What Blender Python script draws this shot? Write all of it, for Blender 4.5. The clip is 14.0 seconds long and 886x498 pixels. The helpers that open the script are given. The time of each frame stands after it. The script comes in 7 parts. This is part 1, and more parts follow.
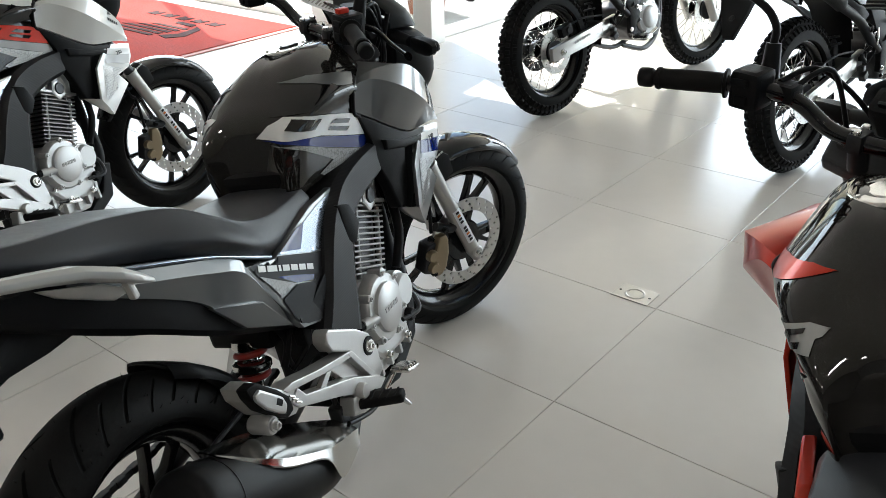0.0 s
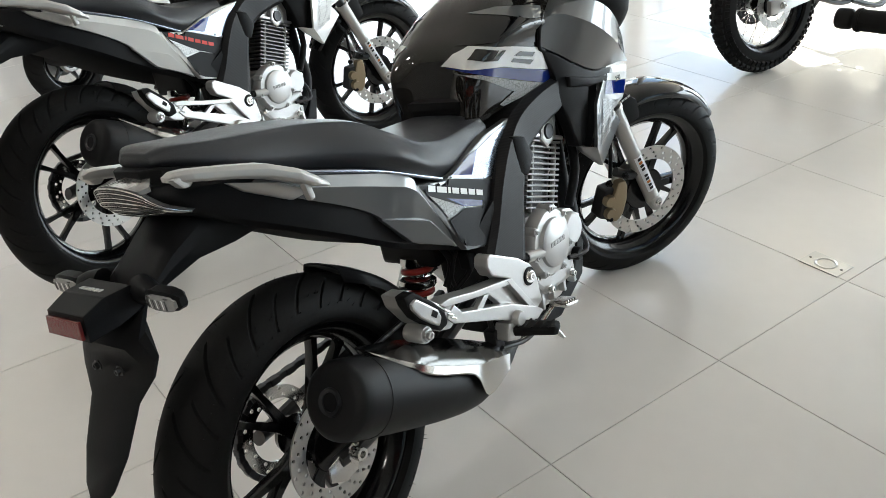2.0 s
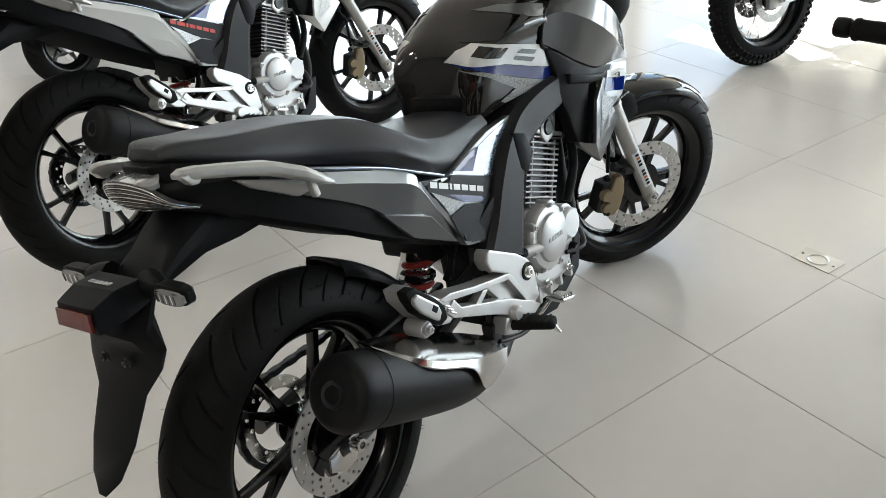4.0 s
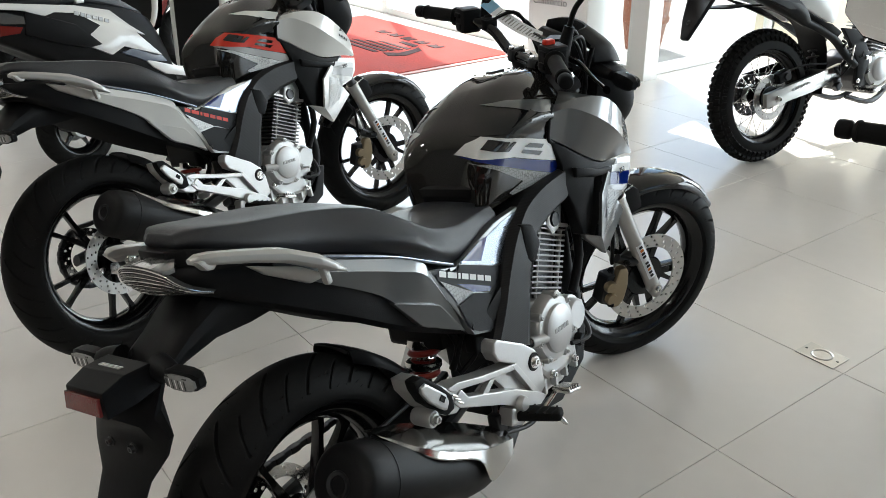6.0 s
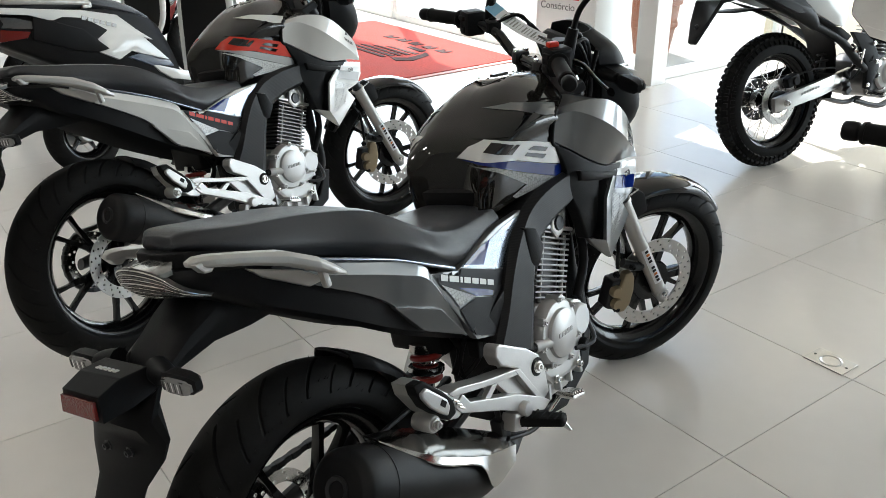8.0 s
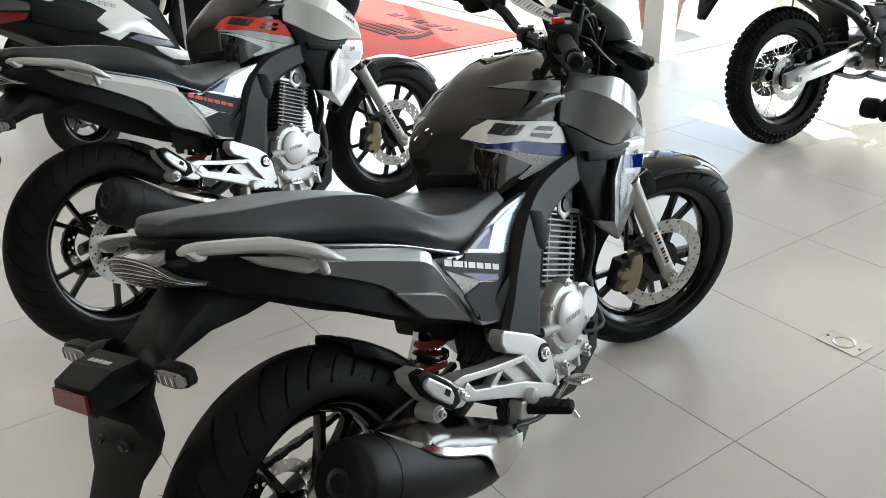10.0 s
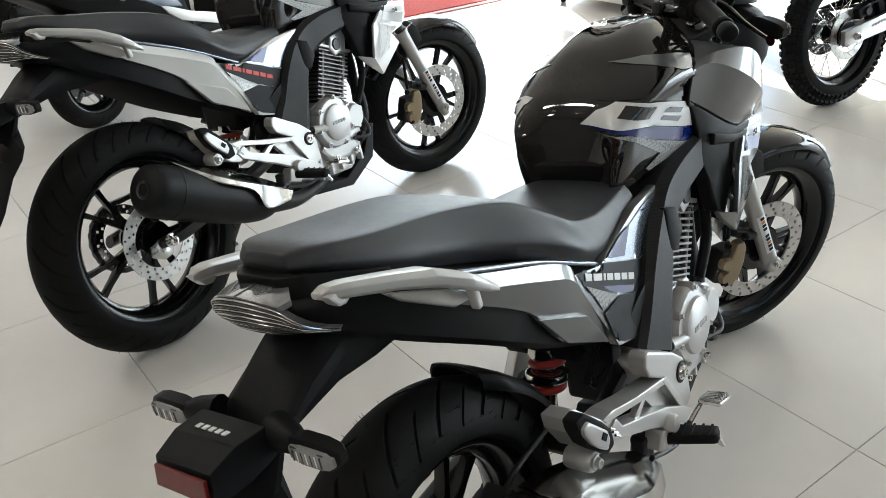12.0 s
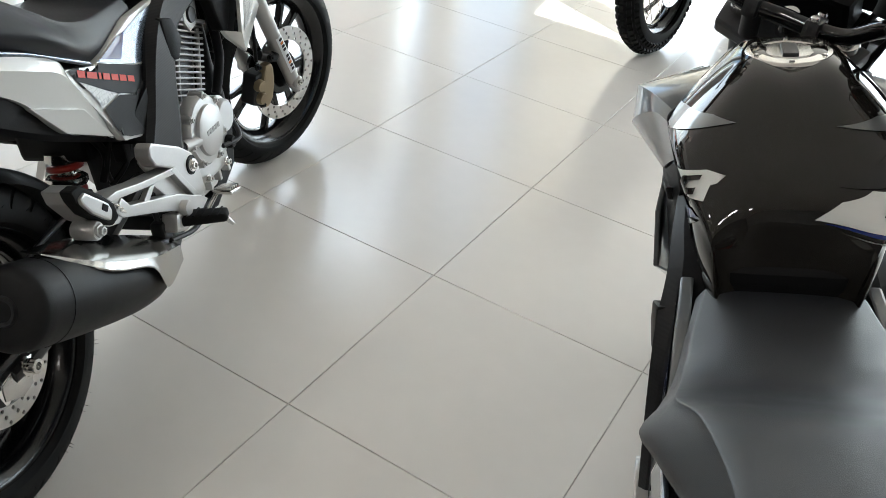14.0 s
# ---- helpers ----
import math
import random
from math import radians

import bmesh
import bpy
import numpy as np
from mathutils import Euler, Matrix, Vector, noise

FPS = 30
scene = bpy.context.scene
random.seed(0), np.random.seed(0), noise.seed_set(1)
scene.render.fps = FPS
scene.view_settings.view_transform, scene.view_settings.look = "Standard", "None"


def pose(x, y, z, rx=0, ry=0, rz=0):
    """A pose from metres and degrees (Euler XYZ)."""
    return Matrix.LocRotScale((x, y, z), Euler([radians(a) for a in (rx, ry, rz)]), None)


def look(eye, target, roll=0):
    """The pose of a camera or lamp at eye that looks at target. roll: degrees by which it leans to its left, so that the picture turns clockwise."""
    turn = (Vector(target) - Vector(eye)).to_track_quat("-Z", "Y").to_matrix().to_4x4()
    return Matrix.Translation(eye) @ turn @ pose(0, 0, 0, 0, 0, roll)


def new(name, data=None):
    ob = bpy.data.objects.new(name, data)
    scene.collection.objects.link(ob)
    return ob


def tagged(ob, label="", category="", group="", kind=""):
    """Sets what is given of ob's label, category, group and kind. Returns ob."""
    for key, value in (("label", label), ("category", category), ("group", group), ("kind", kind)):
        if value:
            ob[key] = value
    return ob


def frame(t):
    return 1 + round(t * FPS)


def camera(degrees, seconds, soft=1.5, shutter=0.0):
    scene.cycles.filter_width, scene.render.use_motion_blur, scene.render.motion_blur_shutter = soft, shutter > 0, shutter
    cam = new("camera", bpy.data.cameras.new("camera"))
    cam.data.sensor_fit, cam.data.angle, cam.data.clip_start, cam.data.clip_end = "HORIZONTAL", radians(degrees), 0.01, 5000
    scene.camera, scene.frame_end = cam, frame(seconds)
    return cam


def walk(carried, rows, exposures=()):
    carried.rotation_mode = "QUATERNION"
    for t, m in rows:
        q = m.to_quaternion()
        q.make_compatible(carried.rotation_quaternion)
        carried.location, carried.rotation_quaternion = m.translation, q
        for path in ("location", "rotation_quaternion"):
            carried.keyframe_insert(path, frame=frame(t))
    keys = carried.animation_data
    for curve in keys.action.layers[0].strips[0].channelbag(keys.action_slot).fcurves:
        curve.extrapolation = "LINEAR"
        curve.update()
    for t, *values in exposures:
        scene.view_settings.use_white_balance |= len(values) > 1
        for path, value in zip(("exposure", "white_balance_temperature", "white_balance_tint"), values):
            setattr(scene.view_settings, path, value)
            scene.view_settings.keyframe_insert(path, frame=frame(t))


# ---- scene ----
cam = camera(54.7, 14.0, 0.5)
PATH = [
    (0, (-1.019, -2.162, 1.423), (0.353, -1.029, 0.51), -1.3),
    (0.5, (-1.013, -2.231, 1.414), (0.176, -0.897, 0.515), -2.9),
    (1, (-1.009, -2.245, 1.413), (0.055, -0.811, 0.511), -3.6),
    (1.5, (-1.01, -2.247, 1.408), (0.005, -0.797, 0.477), -3.7),
    (2, (-1.017, -2.242, 1.397), (-0.007, -0.83, 0.405), -2.7),
    (2.2, (-1.018, -2.247, 1.396), (-0.017, -0.85, 0.372), -2.3),
    (4.3, (-1.04, -2.242, 1.438), (-0.022, -0.859, 0.412), -1.2),
    (4.5, (-1.044, -2.242, 1.44), (-0.013, -0.847, 0.444), -1.2),
    (5, (-1.052, -2.24, 1.443), (0.005, -0.816, 0.518), -1.0),
    (5.5, (-1.056, -2.238, 1.444), (0.015, -0.79, 0.573), -0.6),
    (6, (-1.056, -2.238, 1.442), (0.017, -0.779, 0.593), -0.4),
    (6.5, (-1.054, -2.237, 1.442), (0.022, -0.776, 0.601), -0.3),
    (7, (-1.048, -2.24, 1.442), (0.025, -0.774, 0.606), -0.4),
    (7.5, (-1.042, -2.241, 1.44), (0.024, -0.769, 0.604), -0.5),
    (8, (-1.038, -2.237, 1.432), (0.021, -0.761, 0.595), -0.6),
    (10.5, (-0.984, -2.2, 1.418), (0.043, -0.731, 0.53), -1.5),
    (11, (-0.965, -2.184, 1.411), (0.056, -0.717, 0.514), -1.8),
    (11.5, (-0.964, -2.057, 1.4), (0.051, -0.615, 0.457), -2.0),
    (12, (-1.047, -1.84, 1.397), (-0.011, -0.435, 0.42), -1.5),
    (12.5, (-1.044, -1.636, 1.369), (0.013, -0.277, 0.351), -0.0),
    (13, (-0.982, -1.384, 1.354), (0.072, -0.075, 0.269), 1.0),
    (13.5, (-1.027, -1.117, 1.381), (0.22, -0.024, 0.263), 5.5),
    (14, (-1.04, -0.838, 1.371), (0.428, -0.103, 0.228), 8.2),
]
walk(cam, [(t, look(e, g, r)) for t, e, g, r in PATH],
     [(0.0, 1.10, 6270, 8), (0.6, 1.46, 6270, 8), (2.0, 1.53, 6270, 8), (5.0, 1.34, 6270, 8), (5.6, 1.18, 6270, 8), (6.5, 1.18, 6270, 8), (8.0, 1.21, 6270, 8), (10.5, 1.42, 6270, 8), (11.5, 1.43, 6270, 8), (13.0, 1.46, 6270, 8), (13.5, 1.40, 6270, 8), (14.0, 1.40, 6270, 8)])

# ---- daylight ----
scene.view_settings.exposure = 1.55
world = bpy.data.worlds.new("daylight")
scene.world = world
world.use_nodes = True
SUN_AZ, SUN_EL = radians(64), radians(52)
sky = world.node_tree.nodes.new("ShaderNodeTexSky")
sky.sky_type, sky.sun_disc = "NISHITA", False
sky.sun_elevation, sky.sun_rotation = SUN_EL, radians(90) - SUN_AZ
background = world.node_tree.nodes["Background"]
background.inputs["Strength"].default_value = 0.15
world.node_tree.links.new(sky.outputs["Color"], background.inputs["Color"])
sun_data = bpy.data.lights.new("sun", "SUN")
sun_data.energy, sun_data.angle, sun_data.color = 3.8, radians(0.5), (1.0, 0.95, 0.88)
sun = new("sun", sun_data)
sun_way = Vector((math.cos(SUN_AZ) * math.cos(SUN_EL), math.sin(SUN_AZ) * math.cos(SUN_EL), math.sin(SUN_EL)))
sun.matrix_world = look(sun_way * 20, (0, 0, 0))


def window_lamp(x, y, z, target, w, h, power):
    data = bpy.data.lights.new("window_light", "AREA")
    data.shape, data.size, data.size_y, data.energy, data.color = "RECTANGLE", w, h, power, (0.89, 0.96, 1.0)
    ob = new("window_light", data)
    ob.matrix_world = look((x, y, z), target)
    return ob


window_lamp(8.35, -2.5, 1.4, (0, -2.5, 1.2), 8.0, 2.6, 205)
window_lamp(3.44, 4.5, 1.4, (0, 4.5, 1.0), 5.2, 2.6, 85)


# ---- materials ----
def mat(name, color, rough=0.5, metal=0.0, coat=0.0, grain=0.0, scale=60.0, bump=0.0, blotch=0.0, spec=0.5):
    """A surface with fine grain in colour and relief and a coarser blotching."""
    m = bpy.data.materials.new(name)
    m.use_nodes = True
    nt = m.node_tree
    b = nt.nodes["Principled BSDF"]
    b.inputs["Base Color"].default_value = (*color, 1)
    b.inputs["Roughness"].default_value = rough
    b.inputs["Metallic"].default_value = metal
    b.inputs["Coat Weight"].default_value = coat
    b.inputs["Coat Roughness"].default_value = 0.04
    b.inputs["Specular IOR Level"].default_value = spec
    if grain or bump or blotch:
        co = nt.nodes.new("ShaderNodeTexCoord")
        fine = nt.nodes.new("ShaderNodeTexNoise")
        fine.inputs["Scale"].default_value = scale
        fine.inputs["Detail"].default_value = 4
        nt.links.new(co.outputs["Object"], fine.inputs["Vector"])
        wide = nt.nodes.new("ShaderNodeTexNoise")
        wide.inputs["Scale"].default_value = max(2.0, scale * 0.06)
        wide.inputs["Detail"].default_value = 3
        nt.links.new(co.outputs["Object"], wide.inputs["Vector"])
        add = nt.nodes.new("ShaderNodeMath")
        add.operation = "MULTIPLY_ADD"
        nt.links.new(fine.outputs["Fac"], add.inputs[0])
        add.inputs[1].default_value = grain
        second = nt.nodes.new("ShaderNodeMath")
        second.operation = "MULTIPLY"
        nt.links.new(wide.outputs["Fac"], second.inputs[0])
        second.inputs[1].default_value = blotch
        nt.links.new(second.outputs[0], add.inputs[2])
        vary = nt.nodes.new("ShaderNodeMath")
        vary.operation = "ADD"
        nt.links.new(add.outputs[0], vary.inputs[0])
        vary.inputs[1].default_value = 1.0 - 0.5 * (grain + blotch)
        mixed = nt.nodes.new("ShaderNodeVectorMath")
        mixed.operation = "SCALE"
        mixed.inputs[0].default_value = color
        nt.links.new(vary.outputs[0], mixed.inputs["Scale"])
        nt.links.new(mixed.outputs[0], b.inputs["Base Color"])
        rr = nt.nodes.new("ShaderNodeMath")
        rr.operation = "MULTIPLY_ADD"
        nt.links.new(wide.outputs["Fac"], rr.inputs[0])
        rr.inputs[1].default_value = 0.25 * rough
        rr.inputs[2].default_value = rough * 0.875
        nt.links.new(rr.outputs[0], b.inputs["Roughness"])
        if bump:
            bp = nt.nodes.new("ShaderNodeBump")
            bp.inputs["Strength"].default_value = bump
            bp.inputs["Distance"].default_value = 0.002
            nt.links.new(fine.outputs["Fac"], bp.inputs["Height"])
            nt.links.new(bp.outputs[0], b.inputs["Normal"])
    return m


def cells(name, light, dark, scale, rough=0.3):
    """A sticker printed with a fine honeycomb."""
    m = mat(name, light, rough, coat=0.7, spec=0.0)
    nt = m.node_tree
    co = nt.nodes.new("ShaderNodeTexCoord")
    v = nt.nodes.new("ShaderNodeTexVoronoi")
    v.feature = "DISTANCE_TO_EDGE"
    v.inputs["Scale"].default_value = scale
    v.inputs["Randomness"].default_value = 0.35
    ramp = nt.nodes.new("ShaderNodeMapRange")
    ramp.inputs["From Min"].default_value, ramp.inputs["From Max"].default_value = 0.03, 0.09
    mix = nt.nodes.new("ShaderNodeMix")
    mix.data_type = "RGBA"
    mix.inputs["A"].default_value, mix.inputs["B"].default_value = (*dark, 1), (*light, 1)
    nt.links.new(co.outputs["Object"], v.inputs["Vector"])
    nt.links.new(v.outputs["Distance"], ramp.inputs["Value"])
    nt.links.new(ramp.outputs[0], mix.inputs["Factor"])
    nt.links.new(mix.outputs["Result"], nt.nodes["Principled BSDF"].inputs["Base Color"])
    return m


def ribbed(name, color, scale, rough=0.5):
    """Dark plastic moulded with fine woven ribs."""
    m = mat(name, color, rough, spec=0.2)
    nt = m.node_tree
    co = nt.nodes.new("ShaderNodeTexCoord")
    w = nt.nodes.new("ShaderNodeTexWave")
    w.bands_direction = "Z"
    w.inputs["Scale"].default_value = scale
    w.inputs["Distortion"].default_value = 0.05
    bp = nt.nodes.new("ShaderNodeBump")
    bp.inputs["Strength"].default_value, bp.inputs["Distance"].default_value = 0.14, 0.001
    nt.links.new(co.outputs["Object"], w.inputs["Vector"])
    nt.links.new(w.outputs["Fac"], bp.inputs["Height"])
    nt.links.new(bp.outputs[0], nt.nodes["Principled BSDF"].inputs["Normal"])
    return m


def clear_pane(name):
    """Thin window glass: mostly see-through with a sheen."""
    m = bpy.data.materials.new(name)
    m.use_nodes = True
    nt = m.node_tree
    nt.nodes.clear()
    out = nt.nodes.new("ShaderNodeOutputMaterial")
    mix = nt.nodes.new("ShaderNodeMixShader")
    tr = nt.nodes.new("ShaderNodeBsdfTransparent")
    tr.inputs["Color"].default_value = (0.93, 0.96, 0.95, 1)
    gl = nt.nodes.new("ShaderNodeBsdfGlossy")
    gl.inputs["Roughness"].default_value = 0.01
    lw = nt.nodes.new("ShaderNodeLayerWeight")
    lw.inputs["Blend"].default_value = 0.3
    pw = nt.nodes.new("ShaderNodeMath")
    pw.operation = "POWER"
    pw.inputs[1].default_value = 4.0
    fr = nt.nodes.new("ShaderNodeMath")
    fr.operation = "MULTIPLY_ADD"
    fr.inputs[1].default_value, fr.inputs[2].default_value = 0.5, 0.03
    nt.links.new(lw.outputs["Facing"], pw.inputs[0])
    nt.links.new(pw.outputs[0], fr.inputs[0])
    nt.links.new(fr.outputs[0], mix.inputs["Fac"])
    nt.links.new(tr.outputs[0], mix.inputs[1])
    nt.links.new(gl.outputs[0], mix.inputs[2])
    nt.links.new(mix.outputs[0], out.inputs["Surface"])
    return m


BLACK_PLASTIC = mat("black_plastic", (0.0066, 0.0066, 0.0070), 0.48, spec=0.14, grain=0.25, scale=400, bump=0.12, blotch=0.15)
GLOSS_BLACK = mat("gloss_black", (0.003, 0.003, 0.0034), 0.3, coat=1.0, spec=0.0, grain=0.2, scale=200, blotch=0.1)
RUBBER = mat("tyre_rubber", (0.0095, 0.0093, 0.0090), 0.6, spec=0.10, grain=0.3, scale=250, bump=0.15, blotch=0.35)
VINYL = mat("seat_vinyl", (0.018, 0.0195, 0.023), 0.45, spec=0.5, grain=0.2, scale=900, bump=0.25, blotch=0.1)
CAST_ALU = mat("cast_aluminium", (0.50, 0.495, 0.485), 0.36, 0.6, grain=0.1, scale=300, bump=0.06, blotch=0.12)
COVER_ALU = mat("painted_engine_silver", (0.52, 0.52, 0.515), 0.36, 0.4, grain=0.06, scale=200, bump=0.05, blotch=0.06)
DARK_METAL = mat("dark_metal", (0.05, 0.05, 0.052), 0.4, 0.7, grain=0.2, scale=200, bump=0.1, blotch=0.2)
STEEL = mat("bright_steel", (0.62, 0.61, 0.59), 0.16, 1.0, grain=0.08, scale=150, blotch=0.15)
SHIELD_STEEL = mat("polished_shield_steel", (0.44, 0.435, 0.42), 0.13, 1.0, grain=0.1, scale=60, bump=0.06, blotch=0.2)
BRUSHED = mat("brushed_steel", (0.50, 0.49, 0.47), 0.3, 1.0, grain=0.12, scale=300, bump=0.1, blotch=0.12)
FORK_GREY = mat("fork_grey", (0.40, 0.39, 0.37), 0.38, 0.6, grain=0.06, scale=200, blotch=0.05)
BRONZE = mat("caliper_gold", (0.27, 0.21, 0.13), 0.42, 0.5, grain=0.1, scale=200, bump=0.1, blotch=0.1)
MUFFLER_BLACK = mat("muffler_black", (0.0080, 0.0080, 0.0085), 0.5, spec=0.2, grain=0.2, scale=500, bump=0.12, blotch=0.1)
RIM_BLACK = mat("rim_black", (0.0030, 0.0030, 0.0033), 0.16, spec=0.35, coat=0.0, grain=0.1, scale=100, blotch=0.1)
SPRING_RED = mat("spring_red", (0.30, 0.018, 0.012), 0.35, coat=0.2, grain=0.1, scale=100)
FIN_ALU = mat("fin_aluminium", (0.21, 0.207, 0.20), 0.42, 0.6, grain=0.15, scale=200, bump=0.1, blotch=0.2)
GRAB_SILVER = mat("grab_rail_silver", (0.47, 0.46, 0.44), 0.4, 0.5, grain=0.04, scale=400, bump=0.04, blotch=0.05)
WEAVE = ribbed("ribbed_black_plastic", (0.014, 0.014, 0.015), 70)
CLEAR_LENS = mat("ribbed_clear_lens", (0.30, 0.297, 0.29), 0.2, 0.3, grain=0.3, scale=160, bump=0.6)
LENS_BACK = mat("lens_reflector", (0.10, 0.10, 0.098), 0.15, 0.5, grain=0.3, scale=160, bump=0.6)
LENS_TOP = mat("smooth_clear_lens", (0.24, 0.24, 0.236), 0.16, 0.5, coat=0.8, grain=0.9, scale=110, bump=0.3)
RED_LENS = mat("red_reflector", (0.13, 0.012, 0.009), 0.25, coat=0.2, spec=0.3, grain=0.3, scale=300, bump=0.3)
WHITE_INK = mat("white_ink", (0.66, 0.66, 0.645), 0.25, coat=0.3, grain=0.03, scale=80)
BLACK_INK = mat("black_ink", (0.008, 0.008, 0.010), 0.5, spec=0.2, grain=0.1, scale=80)
BLUE_INK = mat("blue_ink", (0.003, 0.014, 0.135), 0.3, coat=0.9, grain=0.1, scale=80, spec=0.0)
RED_INK = mat("red_ink", (0.58, 0.030, 0.012), 0.35, coat=0.05, spec=0.25, grain=0.05, scale=80)
GREY_INK = mat("grey_ink", (0.34, 0.34, 0.33), 0.25, coat=0.3, grain=0.05, scale=80)
ORANGE_INK = mat("orange_ink", (0.55, 0.16, 0.02), 0.35, grain=0.05, scale=80)
HEX_GREY = cells("honeycomb_grey", (0.30, 0.305, 0.30), (0.15, 0.15, 0.15), 130)
HEX_WHITE = cells("honeycomb_white", (0.62, 0.63, 0.62), (0.36, 0.37, 0.37), 130)
TANK_BLACK = mat("tank_black_paint", (0.0125, 0.0110, 0.0092), 0.3, coat=1.0, spec=0.0, grain=0.35, scale=1500, blotch=0.05)
PAINT_GREY = mat("graphite_metallic_paint", (0.125, 0.131, 0.132), 0.34, 0.5, coat=1.0, grain=0.25, scale=2000, blotch=0.05)
PAINT_WHITE = mat("white_paint", (0.66, 0.66, 0.635), 0.22, coat=1.0, grain=0.03, scale=200, blotch=0.03)
PAINT_RED = mat("red_metallic_paint", (0.40, 0.028, 0.012), 0.34, 0.65, coat=0.4, spec=0.1, grain=0.15, scale=1800, blotch=0.05)
SILVER_TRIM = mat("silver_trim", (0.17, 0.20, 0.245), 0.18, 0.85, coat=0.8, grain=0.03, scale=100)
PAPER = mat("paper_tag", (0.75, 0.77, 0.78), 0.6, grain=0.05, scale=100, blotch=0.05)
PAPER_BLUE = mat("blue_tape", (0.25, 0.5, 0.68), 0.4, grain=0.05, scale=100, blotch=0.05)
MIRROR = mat("mirror_glass", (0.85, 0.86, 0.86), 0.02, 1.0)


# ---- mesh helpers ----
def cr(points, n):
    """A smooth line through the points, n steps for each stretch."""
    p = [Vector(q) for q in points]
    out = []
    for i in range(len(p) - 1):
        a, b, c, d = p[max(i - 1, 0)], p[i], p[i + 1], p[min(i + 2, len(p) - 1)]
        for k in range(n):
            t = k / n
            out.append(0.5 * (2 * b + (c - a) * t + (2 * a - 5 * b + 4 * c - d) * t * t + (3 * b - a - 3 * c + d) * t ** 3))
    out.append(p[-1])
    return out


def weave_net(rows, nu, nv):
    rows = [cr(r, nv) for r in rows]
    cols = [cr([r[j] for r in rows], nu) for j in range(len(rows[0]))]
    return [[c[i] for c in cols] for i in range(len(cols[0]))]


def skin(bm, rings, closed, caps=True):
    vs = [[bm.verts.new(p) for p in r] for r in rings]
    n = len(vs[0])
    for a, b in zip(vs, vs[1:]):
        for j in range(n if closed else n - 1):
            bm.faces.new((a[j], a[(j + 1) % n], b[(j + 1) % n], b[j]))
    if caps:
        bm.faces.new(vs[0])
        bm.faces.new(reversed(vs[-1]))
    return vs


def finish(bm, angle=38):
    bmesh.ops.remove_doubles(bm, verts=bm.verts, dist=1e-5)
    bmesh.ops.recalc_face_normals(bm, faces=bm.faces)
    for f in bm.faces:
        f.smooth = True
    for e in bm.edges:
        if len(e.link_faces) == 2 and e.calc_face_angle(0) > radians(angle):
            e.smooth = False
    return bm


def body(rows, nu=4, nv=4, angle=38):
    """A closed form, the same left and right: each row runs from the bottom edge up to the top line (y = 0)."""
    g = weave_net(rows, nu, nv)
    rings = [[Vector(p) for p in r] + [Vector((p[0], -p[1], p[2])) for p in reversed(r[:-1])] for r in g]
    bm = bmesh.new()
    skin(bm, rings, True)
    return finish(bm, angle)


def triangles(bm):
    """Split into triangles, so that what is laid on it fits every face."""
    bmesh.ops.triangulate(bm, faces=bm.faces)
    return bm


def sheet(rows, thick, s=1, nu=4, nv=4, inward=(0, -1, 0)):
    """An open curved shell with thickness; s mirrors it to the other side."""
    g = weave_net(rows, nu, nv)
    d = Vector(inward).normalized() * thick
    bm = bmesh.new()
    f = lambda p: Vector((p[0], p[1] * s, p[2]))
    a = [[bm.verts.new(f(p)) for p in r] for r in g]
    b = [[bm.verts.new(f(p + d)) for p in r] for r in g]
    m, n = len(a), len(a[0])
    for i in range(m - 1):
        for j in range(n - 1):
            bm.faces.new((a[i][j], a[i][j + 1], a[i + 1][j + 1], a[i + 1][j]))
            bm.faces.new((b[i][j], b[i + 1][j], b[i + 1][j + 1], b[i][j + 1]))
    rim = [(i, 0) for i in range(m)] + [(m - 1, j) for j in range(1, n)] + [(i, n - 1) for i in range(m - 2, -1, -1)] + [(0, j) for j in range(n - 2, 0, -1)]
    for (i, j), (k, l) in zip(rim, rim[1:] + rim[:1]):
        bm.faces.new((a[i][j], a[k][l], b[k][l], b[i][j]))
    return finish(bm)


def crease_sheet(rows, thick, s=1, n=5, inward=(0, -1, 0)):
    """A folded shell: smooth along its length (from row to row), with straight facets across."""
    lines = [cr([r[j] for r in rows], n) for j in range(len(rows[0]))]
    d = Vector(inward).normalized() * thick
    f = lambda p: Vector((p[0], p[1] * s, p[2]))
    bm = bmesh.new()
    rings = [[f(l[i]) for l in lines] + [f(l[i] + d) for l in reversed(lines)] for i in range(len(lines[0]))]
    skin(bm, rings, True)
    return finish(bm, 16)


def eased(bm, bevel, angle=50, triangles=False):
    """Rounds all edges of a faceted form: the facets stay flat, the edges between them shade smoothly."""
    mark = bm.faces.layers.int.new("facet")
    fresh = bmesh.ops.bevel(bm, geom=list(bm.edges), offset=bevel, segments=2, affect="EDGES", profile=0.6, clamp_overlap=True)["faces"] if bevel else []
    for f in bm.faces:
        f[mark] = 1
    for f in fresh:
        f[mark] = 0
    if triangles:
        bmesh.ops.triangulate(bm, faces=[f for f in bm.faces if len(f.verts) > 4])
    finish(bm, angle)
    for f in bm.faces:
        f.smooth = not f[mark]
    bm.faces.layers.int.remove(mark)
    return bm


